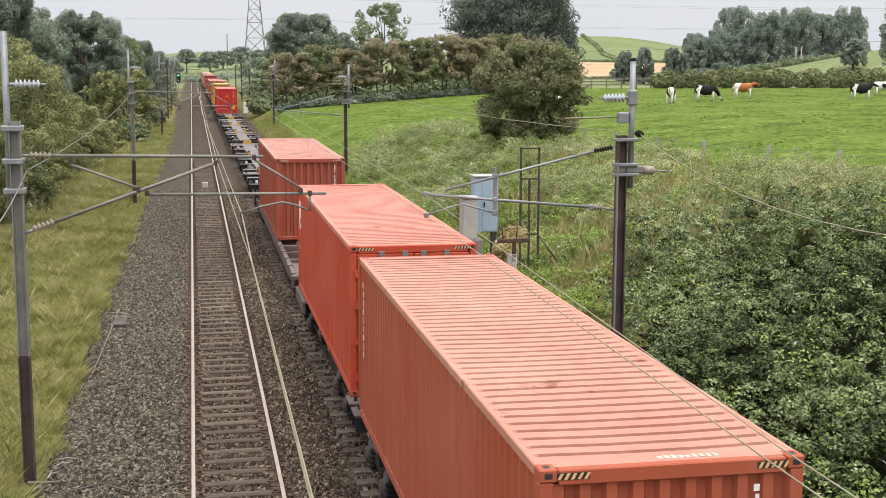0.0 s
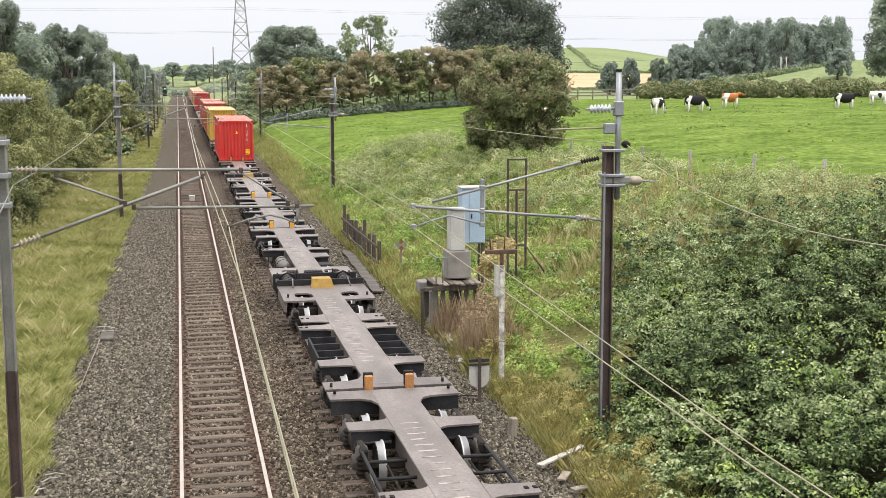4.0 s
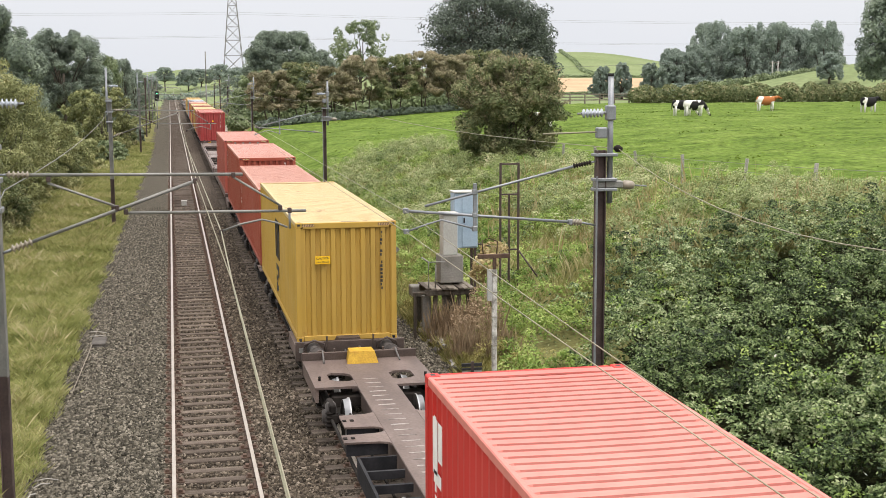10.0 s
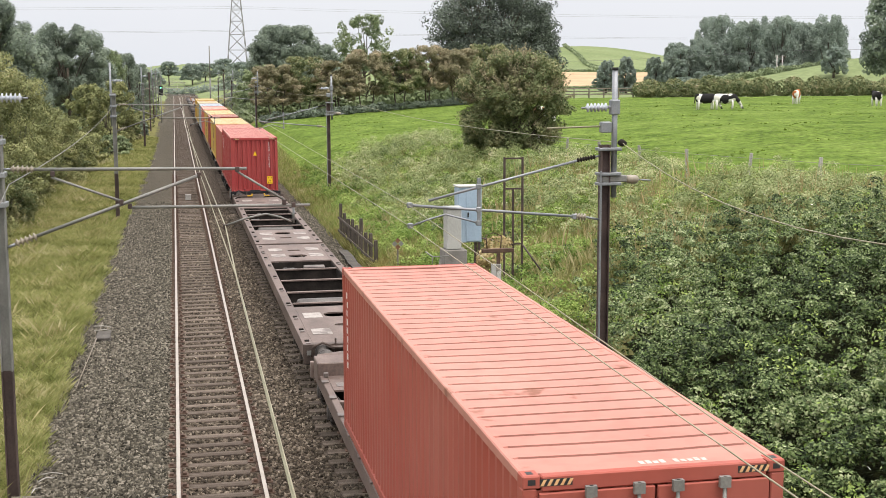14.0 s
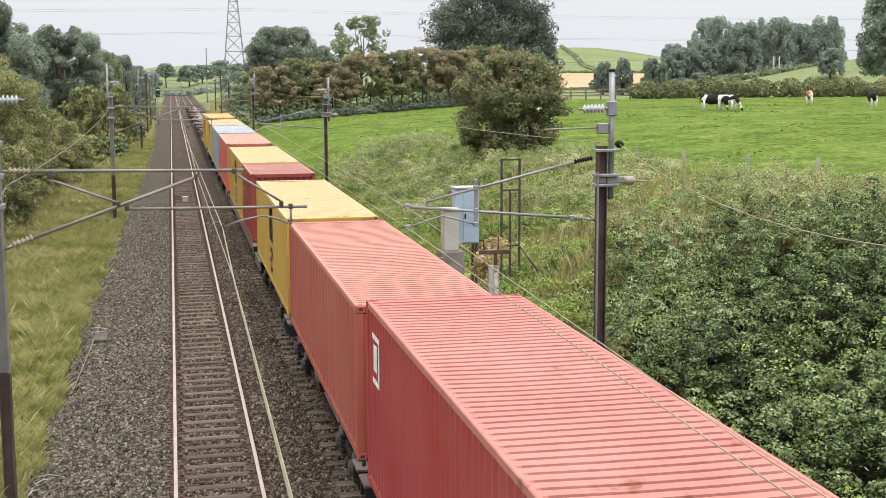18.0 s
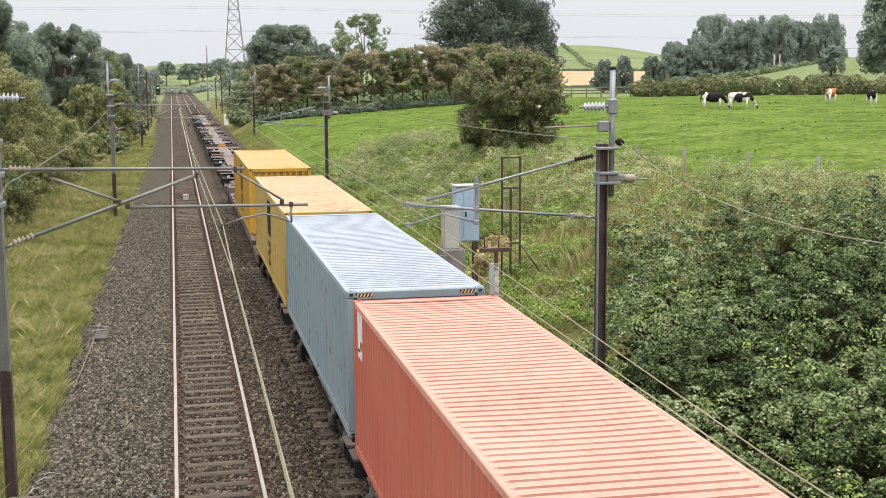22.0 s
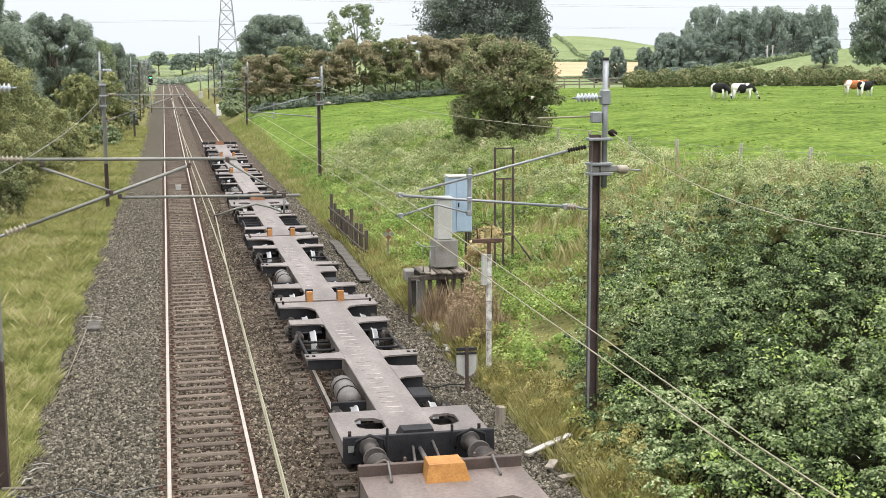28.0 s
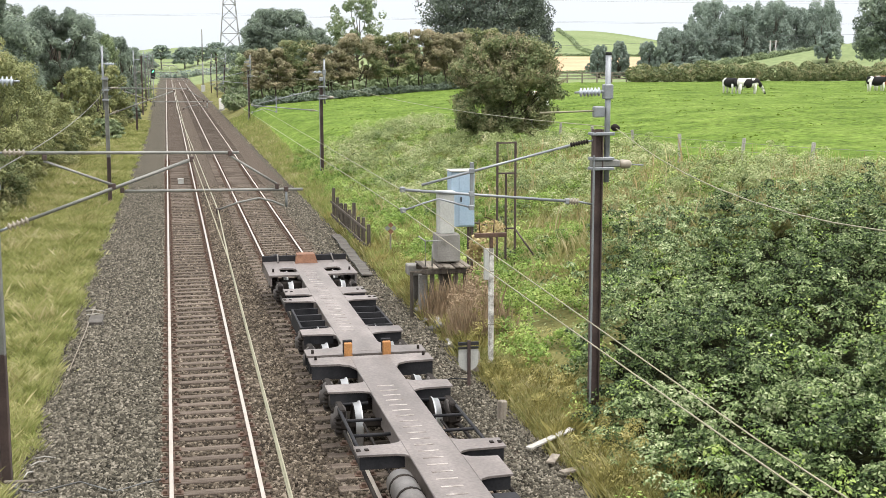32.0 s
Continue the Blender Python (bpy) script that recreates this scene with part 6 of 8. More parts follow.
def limb(bm, a, b, r0, r1, rng, wob=0.06, n=5, seg=7):
    a, b = Vector(a), Vector(b)
    ln = (b - a).length
    pts = [a.lerp(b, i / n) + (Vector(rng.normal(0, wob * ln * 0.25, 3)) if 0 < i < n else Vector()) for i in range(n + 1)]
    tube(bm, pts, r0, r1, seg=seg)


def tree(name, label, x, y, height, spread, leaf, n, size, seed, trunk=0.28, bare=0.25, lumps=26, z=None, droop=0.0, category="tree", shell=0.5, stems=1, mid=0.30):
    """A tree of tapered trunk, limbs and an uneven crown of many leaves. bare: the share of the height without leaves."""
    rng = np.random.default_rng(seed)
    z0 = gz(x, y) if z is None else z
    top = empty(name, label, category)
    h0, hc = height * bare, height * (1 - bare)
    # clumps of the crown, wider in the lower middle
    lumps, n, size = int(lumps * 6.0), int(n * 1.6), size * 0.84
    t = rng.uniform(0.0 if bare < 0.1 else 0.06, 0.97, lumps)
    r = spread * np.sqrt(np.clip(1 - (np.abs(t - (0.40 if bare > 0.1 else mid)) / (0.62 if bare > 0.1 else 1.02 - mid)) ** 2.4, 0.05, 1)) * rng.uniform(0.25, 1.0, lumps) ** 0.6
    a = rng.uniform(0, 2 * math.pi, lumps)
    cs = np.stack([r * np.cos(a), r * np.sin(a), h0 + hc * t - droop * r], 1)
    rad = (0.92 if bare > 0.08 else 0.8) * rng.uniform(0.45, 1.3, (lumps, 1)) * np.stack([rng.uniform(0.14, 0.26, lumps) * spread, rng.uniform(0.14, 0.26, lumps) * spread, rng.uniform(0.06, 0.13, lumps) * hc], 1)
    cs[:, 2] = np.minimum(cs[:, 2], height - rad[:, 2] * 0.8)
    bm = bmesh.new()
    for k in range(stems):
        ang = 2 * math.pi * k / stems + seed
        off = 0.0 if stems == 1 else spread * 0.18
        foot = (off * math.cos(ang), off * math.sin(ang), -0.3)
        mid = (off * 1.8 * math.cos(ang), off * 1.8 * math.sin(ang), h0 + hc * 0.45)
        limb(bm, foot, mid, trunk / math.sqrt(stems), trunk * 0.45 / math.sqrt(stems), rng)
    for c in cs[::7]:
        s = rng.uniform(0.35, 0.9)
        f = Vector((0, 0, h0 * 0.8 + (c[2] - h0 * 0.8) * 0.35 * s))
        limb(bm, f, Vector(c), trunk * 0.34, trunk * 0.07, rng, 0.10, 4, 5)
    part("trunk", bm, M_BARK, top, "tapered trunk with spreading limbs")
    pos, out = clump_points(rng, cs, rad, n, shell)
    out[:, 2] += 0.5
    crown = mesh_of("crown", leaf_faces(rng, pos, unit(out), size, 0.70 if bare > 0.08 else 0.55), 4, leaf, top)
    top.matrix_basis = pose(x, y, z0)
    return top


def thicket(name, label, centres, radii, n, size, leaf, seed, category="bushes", kind="stuff"):
    rng = np.random.default_rng(seed)
    pos, out = clump_points(rng, np.array(centres, float), np.array(radii, float), n, 0.7)
    keep = pos[:, 2] > ground_z(pos[:, 0], pos[:, 1]) - 0.1
    out[:, 2] += 0.5
    return tagged(mesh_of(name, leaf_faces(rng, pos[keep], unit(out[keep]), size), 4, leaf), label, category, kind=kind)


# brambles and weeds on the bank
rng = np.random.default_rng(5)
def bank_cover(name, label, n, size, leaf, seed, inside, lift):
    """Leaves laid over the bank: inside(x, y) gives the chance of a leaf there, lift(x, y) the plants' height."""
    r_ = np.random.default_rng(seed)
    x, y = r_.uniform(6.2, 27, n), 14 + 76 * r_.uniform(0, 1, n) ** 1.6
    keep = r_.uniform(0, 1, n) < inside(x, y)
    x, y = x[keep], y[keep]
    h = lift(x, y)
    z = ground_z(x, y) + h * r_.uniform(0.10, 1.0, len(x)) ** 0.5
    e = 0.15
    sx, sy = (lift(x + e, y) + ground_z(x + e, y) - h - ground_z(x, y)) / e, (lift(x, y + e) + ground_z(x, y + e) - h - ground_z(x, y)) / e
    out = unit(np.stack([-sx, -sy, np.ones_like(sx)], 1))
    return tagged(mesh_of(name, leaf_faces(r_, np.stack([x, y, z], 1), out, size, 0.55), 4, leaf), label, "plants", kind="stuff")


def lumpy(x, y, f, seed=0.0):
    return (np.sin(x * f + seed + 1.7 * np.sin(y * f * 0.7)) + np.sin(y * f * 1.3 + 2.1 * seed + 1.3 * np.sin(x * f * 0.9)) + 0.7 * np.sin((x + y) * f * 2.1 + seed) + 0.5 * np.sin((x - 0.7 * y) * f * 3.7)) / 3.2


def bramble_h(x, y):
    body = step(8.2 - step(30, 24, y), 11.2 - step(30, 24, y), x) * step(30.5, 25.5, x) * step(47, 33, y + 0.25 * (x - 12))
    return 0.15 + body * (1.25 + 0.55 * lumpy(x, y, 0.8) + 0.75 * lumpy(x, y, 2.3, 2) + 0.50 * lumpy(x, y, 5.1, 5))


def weed_h(x, y):
    return 0.12 + step(7.0, 9.0, x) * (0.50 + 0.3 * lumpy(x, y, 1.3, 4) + 0.22 * lumpy(x, y, 3.1, 1) + 0.12 * lumpy(x, y, 7.0, 3))


def clumps_over(name, label, n, per, r0, r1, size, leaf, seed, inside, lift, rise=0.75, flat=0.5, deep=0.72, crown=0.55):
    """Rounded clumps of leaves heaped over the bank, leafy on their outsides, with dark gaps between."""
    r_ = np.random.default_rng(seed)
    x, y = r_.uniform(6.4, 30, n * 4), 14 + 76 * r_.uniform(0, 1, n * 4) ** 1.5
    keep = np.flatnonzero(r_.uniform(0, 1, n * 4) < inside(x, y))[:n]
    x, y = x[keep], y[keep]
    m = len(x)
    r = r_.uniform(r0, r1, m)
    c = np.stack([x, y, ground_z(x, y) + lift(x, y) * r_.uniform(rise, 1.0, m) - r * 0.5], 1)
    d = unit(r_.normal(0, 1, (m * per, 3)) + [0, -0.25, crown])
    k = np.repeat(np.arange(m), per)
    pos = c[k] + d * (r[k] * r_.uniform(deep, 1.08, m * per))[:, None] * [1.15, 1.15, 0.85]
    up = pos[:, 2] > ground_z(pos[:, 0], pos[:, 1]) + 0.02
    return tagged(mesh_of(name, leaf_faces(r_, pos[up], unit(d[up] * 0.7 + [0, 0, flat]), size, 0.66), 4, leaf), label, "plants", kind="stuff")


def fence_at(y):
    """Where the pasture fence runs, across, at y."""
    y = np.asarray(y, float)
    return np.interp(y, [30, 36, 45.2, 53.6, 66, 77], [29.5, 27.4, 24.1, 22.2, 20.4, 20.0]) - 11.1 * step(77, 94, y)


def in_bramble(x, y):
    foot = np.interp(y, [20, 24, 27, 31, 36], [7.6, 8.1, 8.7, 10.4, 13.2]) + 0.5 * lumpy(x, y, 0.9, 7)
    return step(foot - 0.8, foot + 0.6, x) * step(46, 37, y + 0.25 * (x - 12))


clumps_over("bramble", "dense dark green bramble thicket covering the bank", 5600, 115, 0.10, 0.30, 0.072, M_BRAMBLE, 21, in_bramble, bramble_h, 0.30, 0.45, 0.82, 1.3)
bank_cover("bramble_underlayer", "low dark bramble leaves between the heaps of the thicket", 45000, 0.080, M_BRAMBLE, 20, lambda x, y: np.clip(step(7.6, 8.8, x) * step(46, 38, y + 0.25 * (x - 12)), 0, 1), lambda x, y: 0.12 + 0.22 * bramble_h(x, y))
clumps_over("bindweed_flower", "white bindweed flowers dotted over the brambles", 45, 1, 0.2, 0.4, 0.09, M_WHITE, 27, in_bramble, lambda x, y: bramble_h(x, y) + 0.3, 0.95)
clumps_over("bramble_tips", "pale young bramble shoots over the thicket", 380, 30, 0.12, 0.30, 0.072, M_NETTLE, 24, lambda x, y: in_bramble(x, y) * np.clip(0.45 + lumpy(x, y, 0.7, 6), 0, 1), lambda x, y: bramble_h(x, y) + 0.22, 0.85, 0.8)
clumps_over("weeds", "bright green nettles and weeds on the bank", 4600, 95, 0.13, 0.36, 0.075, M_NETTLE, 22, lambda x, y: step(7.6, 8.6, x) * step(24, 15, x) * (0.08 + 0.92 * step(27, 32, y)) * (1 - 0.8 * in_bramble(x, y)) * (y < 96) * np.clip(0.6 + lumpy(x, y, 0.6, 3), 0, 1), weed_h, 0.5)
clumps_over("willowherb", "greyish seeding willowherb on top of the bank", 2800, 85, 0.14, 0.42, 0.078, M_WILLOW, 28, lambda x, y: np.maximum(step(8.5, 11, x) * step(22, 18, x) * step(50, 60, y), step(13, 16, x) * (x < fence_at(y) - 0.3) * step(33, 38, y)) * step(95, 88, y) * np.clip(0.6 + lumpy(x, y, 0.5, 8), 0, 1), lambda x, y: weed_h(x, y) + 0.45, 0.6)
clumps_over("dark_weeds", "dark green bramble patches among the weeds", 700, 90, 0.16, 0.40, 0.09, M_BRAMBLE, 29, lambda x, y: step(9.0, 10.5, x) * step(20, 15, x) * step(34, 40, y) * (y < 90) * np.clip(lumpy(x, y, 0.9, 11) * 1.6, 0, 1), weed_h, 0.7, 0.9)


clumps_over("dock_weeds", "ochre and brown weeds at the foot of the bank", 3600, 90, 0.08, 0.24, 0.045, M_DOCK, 30, lambda x, y: step(6.7, 7.1, x) * step(9.3, 7.9, x + 0.5 * step(30, 24, y)) * step(56, 44, y) * np.clip(0.7 + lumpy(x, y, 0.9, 4), 0, 1), lambda x, y: 0.25 + 0.45 * step(6.9, 8.0, x) + 0.25 * lumpy(x, y, 1.7, 2), 0.4)


def grass(name, label, n, x0, x1, y0, y1, height, width, leaf, seed, dens=None, power=1.6, lean=0.35):
    r_ = np.random.default_rng(seed)
    x, y = r_.uniform(x0, x1, n), y0 + (y1 - y0) * r_.uniform(0, 1, n) ** power
    if dens:
        keep = r_.uniform(0, 1, n) < dens(x, y)
        x, y = x[keep], y[keep]
    hh = height * np.clip(0.8 + 0.4 * lumpy(x, y, 1.1, seed) + 0.45 * lumpy(x, y, 3.3, seed + 1), 0.25, 2)
    return tagged(mesh_of(name, blades(r_, x, y, ground_z(x, y) - 0.03, hh, width, lean), 4, leaf), label, "grass", kind="stuff")


def verge_edge(y):
    """Where the verge grass meets the ballast."""
    return -2.72 + 0.80 * step(30, 130, y) + 0.12 * np.sin(y * 1.3) + 0.08 * np.sin(y * 3.1)


grass("verge_grass", "long green and straw grass on the verge", 200000, -7.5, -1.9, 15, 150, 0.24, 0.013, M_STRAWGRASS, 31, lambda x, y: (x < verge_edge(y)) * 1.0, 1.6, 0.9)
grass("verge_edge_grass", "short bright grass creeping over the ballast edge", 60000, -3.5, -1.4, 15, 150, 0.16, 0.016, M_GREENGRASS, 37, lambda x, y: np.clip(step(verge_edge(y) + 0.35, verge_edge(y) - 0.3, x) * (0.6 + 0.9 * lumpy(x, y, 1.7, 3)), 0, 1))
grass("verge_grass", "straw-coloured tall grass tufts on the verge", 42000, -7.2, -3.2, 17, 110, 0.42, 0.010, M_DRYGRASS, 32, lambda x, y: np.clip(lumpy(x, y, 0.8, 2) * 1.2 + lumpy(x, y, 2.6, 5), 0, 1), 1.6, 0.75)
grass("bank_grass", "dry tall grass and seed heads along the fence", 230000, 8.0, 30, 34, 90, 0.62, 0.011, M_DRYGRASS, 33, lambda x, y: np.clip(0.22 + 1.0 * step(11, 20, x) * step(52, 42, y) + 0.5 * lumpy(x, y, 0.5, 1), 0, 1) * (x < np.maximum(fence_at(y) + 0.2, 9.0)), 1.6, 0.45)
grass("bank_grass", "yellow-green grass at the foot of the bank", 120000, 6.6, 9.2, 17, 130, 0.30, 0.008, M_DRYGRASS, 34, lambda x, y: (0.25 + 0.75 * step(6.5, 7.4, x)) * step(9.2, 7.9, x + 0.9 * step(30, 24, y)), 1.6, 0.55)
grass("bank_grass", "green grass on the bank beside the line", 110000, 6.8, 16, 40, 150, 0.42, 0.016, M_GREENGRASS, 35, lambda x, y: (x < np.maximum(fence_at(y), 8.8)) * 1.0)

grass("seed_heads", "pale upright seed heads of grass along the fence", 7500, 12, 29, 36, 62, 1.1, 0.04, M_STRAWLEAF, 38, lambda x, y: np.clip(step(11, 15, x) * (x < fence_at(y) + 0.3) * (0.35 + lumpy(x, y, 0.7, 9)), 0, 1), 1.2, 0.16)
grass("dead_grass", "brown and ochre dead grass along the ballast edge", 52000, 6.7, 8.8, 17, 60, 0.36, 0.008, M_DOCK, 39, lambda x, y: np.clip(0.35 + 0.8 * lumpy(x, y, 1.3, 5), 0, 1), 1.4, 0.5)
grass("pasture_tufts", "darker tufts of grass in the grazed pasture", 45000, 12, 100, 44, 150, 0.09, 0.16, M_FIELDGRASS, 40, lambda x, y: np.clip(lumpy(x, y, 0.55, 12) * 2.2 - 0.35, 0, 1) * (x > fence_at(y) + 0.3), 1.0, 0.5)


def sprays(parent, n, spread, z0, z1, leaf, per, size, seed):
    """Thorny shoots that stick out of a bush's top and sides, each with its leaves."""
    r_ = np.random.default_rng(seed)
    a, e = r_.uniform(0, 2 * math.pi, n), r_.uniform(0.15, 1.35, n)
    c = np.array([0, 0, z0 + (z1 - z0) * 0.45])
    d = np.stack([np.cos(a) * np.cos(e), np.sin(a) * np.cos(e), np.sin(e)], 1)
    base = c + d * np.array([spread, spread, (z1 - z0) * 0.5]) * 0.8
    ln = r_.uniform(0.6, 1.55, n)
    d2 = unit(d + np.stack([0 * a, 0 * a, r_.uniform(0.0, 0.6, n)], 1))
    k = np.repeat(np.arange(n), per)
    u = r_.uniform(0, 1, n * per)
    pos = base[k] + d2[k] * (ln[k] * u)[:, None] + r_.normal(0, 0.055, (n * per, 3))
    ob = mesh_of("spray", leaf_faces(r_, pos, unit(r_.normal(0, 1, pos.shape) + [0, 0, 0.6]), size), 4, leaf, parent)
    tagged(ob, "", "", "", "stuff")
    bm = bmesh.new()
    for i in range(n):
        tube(bm, [base[i] - d2[i] * 0.5, base[i] + d2[i] * ln[i]], 0.012, 0.005, seg=4)
    tagged(part("twig", bm, M_BARK, parent), "", "", "", "stuff")


# the big hawthorn on the fence line, and the row of hawthorns across the field's end
big_haw = tree("hawthorn_bush", "broad hawthorn bush with reddish berries", 19.2, 72, 6.0, 3.15, M_HAWTHORN, 40000, 0.165, 41, 0.16, 0.0, 60, category="bush", shell=0.25, stems=4, mid=0.5)
sprays(big_haw, 260, 3.0, 0.0, 6.0, M_RUSTHAW, 46, 0.105, 44)
for i, (x, y, h, sp) in enumerate(((11.5, 150, 6.3, 3.2), (15.0, 152, 7.0, 3.4), (18.6, 150, 6.2, 3.0), (22.2, 151, 7.2, 3.4), (26.0, 150, 7.0, 3.2), (29.5, 151, 7.2, 3.3), (33.0, 150, 6.6, 3.2), (36.8, 151, 7.0, 3.4), (40.5, 152, 6.0, 3.0))):
    tree("hawthorn_tree", "rusty-brown hawthorn tree in the hedgerow", x, y, h, sp, M_RUSTHAW if i % 3 != 1 else M_HAWTHORN, 9500, 0.27, 50 + i, 0.14, 0.26, 18, stems=2)
tree("oak_tree", "huge dark spreading field tree", 46.9, 190, 17.2, 9.7, M_DEEPOAK, 30000, 0.42, 71, 0.75, 0.20, 70)
tree("oak_tree", "dark green companion tree of the big one", 54.0, 194, 13.6, 5.0, M_DEEPOAK, 13000, 0.42, 72, 0.5, 0.2, 30)
tree("ash_tree", "sparse tall ash tree with open crown", 26.2, 180, 13.0, 4.2, M_MIDTREE, 3200, 0.42, 73, 0.3, 0.38, 16)
tree("broad_tree", "rounded green tree beside the line", 19.0, 230, 14.0, 6.8, M_OAK, 40000, 0.38, 74, 0.5, 0.15, 34)
tree("broad_tree", "rounded green tree beside the line", 25.5, 235, 10.5, 5.8, M_OAK, 25000, 0.36, 75, 0.4, 0.1, 26)
tree("broad_tree", "low pale green tree beside the line", 14.0, 210, 7.5, 4.0, M_MIDTREE, 7000, 0.42, 76, 0.3, 0.05, 20)
# verge side of the line: scrub and trees
for i, (x, y, h, sp, n, sz, leaf) in enumerate(((-11.5, 58, 9.6, 4.0, 26000, 0.17, M_LINESIDE), (-10.2, 68, 8.4, 3.4, 22000, 0.18, M_LINESIDE), (-9.2, 78, 7.0, 2.9, 15000, 0.19, M_LINESIDE), (-8.4, 88, 4.9, 2.5, 12000, 0.2, M_LINESIDE), (-7.6, 97, 3.0, 1.9, 5000, 0.2, M_LINESIDE), (-9.3, 60, 4.4, 2.2, 9000, 0.16, M_LINESIDE), (-8.4, 72, 3.0, 1.7, 8000, 0.17, M_LINESIDE), (-12.8, 49, 9.0, 3.6, 16000, 0.17, M_LINESIDE), (-10.3, 52, 3.2, 2.0, 9000, 0.15, M_LINESIDE), (-8.3, 64, 2.6, 1.6, 7000, 0.16, M_HAWTHORN), (-8.6, 81, 3.6, 1.9, 8000, 0.18, M_LINESIDE), (-7.6, 90, 2.4, 1.6, 5000, 0.2, M_HAWTHORN))):
    tree("lineside_bush", "dense tall scrub bush beside the verge", x, y, h, sp, leaf, int(n * 1.5), sz * 0.78, 90 + i, 0.14, 0.03, 34, category="bush", shell=0.45, stems=4)
for i, (x, y, h, sp, n, leaf, bare) in enumerate(((-15.5, 118, 13.4, 4.8, 20000, M_OAK, 0.12), (-12.3, 160, 12.8, 4.6, 17000, M_OAK, 0.26), (-15.8, 165, 12.0, 4.6, 15000, M_OAK, 0.15), (-19.0, 150, 12.6, 4.6, 14000, M_MIDTREE, 0.1), (-9.6, 172, 8.6, 3.2, 9000, M_OAK, 0.1), (-9.4, 206, 10.4, 2.4, 4500, M_MIDTREE, 0.12), (-7.4, 212, 10.2, 2.0, 4000, M_OAK, 0.12), (-5.6, 222, 8.6, 2.0, 3500, M_OAK, 0.1), (-12.0, 200, 9.6, 3.0, 5000, M_OAK, 0.1))):
    tree("broad_tree", "dark green tree beyond the verge scrub", x, y, h, sp, leaf, int(n * 1.7), 0.29, 110 + i, 0.3, bare, 26)
for i, (x, y, h, sp, n, leaf) in enumerate(((-6.3, 132, 6.5, 2.5, 9000, M_LINESIDE), (-8.6, 137, 6.0, 2.6, 8000, M_LINESIDE), (-4.2, 150, 2.1, 1.2, 2500, M_OAK), (-4.6, 143, 1.7, 1.1, 2000, M_HAWTHORN), (-5.4, 118, 1.8, 1.5, 2500, M_MIDTREE), (-7.0, 108, 2.4, 1.8, 3500, M_LINESIDE), (-4.0, 172, 2.4, 1.5, 2500, M_LINESIDE), (-4.8, 230, 4.2, 2.6, 3500, M_MIDTREE), (8.8, 172, 2.6, 1.8, 3000, M_MIDTREE), (9.8, 190, 4.0, 2.2, 3500, M_MIDTREE), (11.8, 240, 7.0, 3.6, 5000, M_OAK))):
    tree("lineside_bush", "rounded lineside bush at the edge of the line", x, y, h, sp, leaf, n, 0.26, 130 + i, 0.1, 0.03, 20, category="bush", shell=0.4, stems=3)

# far trees where the line runs out of sight
for i, (x, y, h, sp, bare) in enumerate(((-6.5, 480, 6.0, 3.4, 0.1), (-1.8, 495, 9.0, 3.6, 0.45), (7.0, 500, 8.0, 4.5, 0.2), (12.0, 505, 7.0, 4.0, 0.2), (18.5, 500, 8.5, 4.4, 0.25), (24.0, 470, 8.0, 4.0, 0.1), (-14.0, 430, 8.0, 5.0, 0.1), (30.0, 440, 10.0, 6.0, 0.1))):
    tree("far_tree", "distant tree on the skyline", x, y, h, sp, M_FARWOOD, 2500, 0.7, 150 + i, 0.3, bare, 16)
# the wood beyond the pasture
wr = np.random.default_rng(8)
for i in range(24):
    x = 118 + 58 * (i + 0.5) / 24 + wr.uniform(-2, 2)
    y = 318 + wr.uniform(-10, 28)
    h = np.interp(x, [116, 130, 140, 146, 165, 172, 180], [9, 12.5, 15, 21, 21, 21.5, 14]) * wr.uniform(0.88, 1.04)
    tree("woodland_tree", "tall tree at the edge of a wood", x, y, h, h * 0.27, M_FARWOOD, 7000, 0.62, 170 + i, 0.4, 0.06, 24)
for i in range(12):
    x = 122 + i * 6.2 + wr.uniform(-2, 2)
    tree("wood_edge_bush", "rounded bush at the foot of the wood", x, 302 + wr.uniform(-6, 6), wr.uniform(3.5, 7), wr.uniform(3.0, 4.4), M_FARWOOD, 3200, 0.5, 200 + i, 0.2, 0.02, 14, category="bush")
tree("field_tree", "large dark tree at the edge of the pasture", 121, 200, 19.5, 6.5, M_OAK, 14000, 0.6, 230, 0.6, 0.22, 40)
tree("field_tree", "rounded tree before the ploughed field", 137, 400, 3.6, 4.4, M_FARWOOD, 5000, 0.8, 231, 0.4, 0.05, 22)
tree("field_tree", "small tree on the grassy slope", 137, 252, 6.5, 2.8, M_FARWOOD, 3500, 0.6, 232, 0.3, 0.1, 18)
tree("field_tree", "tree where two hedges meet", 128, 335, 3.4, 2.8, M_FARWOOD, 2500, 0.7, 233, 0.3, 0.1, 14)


def hedge(label, pts, high, wide, n, size, leaf, seed):
    """A hedge along points, uneven along its top."""
    r_ = np.random.default_rng(seed)
    pts = np.array(pts, float)
    seg = np.linalg.norm(np.diff(pts, axis=0), axis=1)
    at = np.r_[0, np.cumsum(seg)]
    u = np.arange(0, at[-1], wide * 0.8)
    x, y = np.interp(u, at, pts[:, 0]) + r_.normal(0, wide * 0.1, len(u)), np.interp(u, at, pts[:, 1]) + r_.normal(0, wide * 0.1, len(u))
    h = high * r_.uniform(0.75, 1.15, len(u))
    c = np.stack([x, y, ground_z(x, y) + h * 0.5], 1)
    rad = np.stack([np.full(len(u), wide * 0.75), np.full(len(u), wide * 0.6), h * 0.55], 1)
    return thicket("hedge", label, c, rad, n, size, leaf, seed, "hedge")


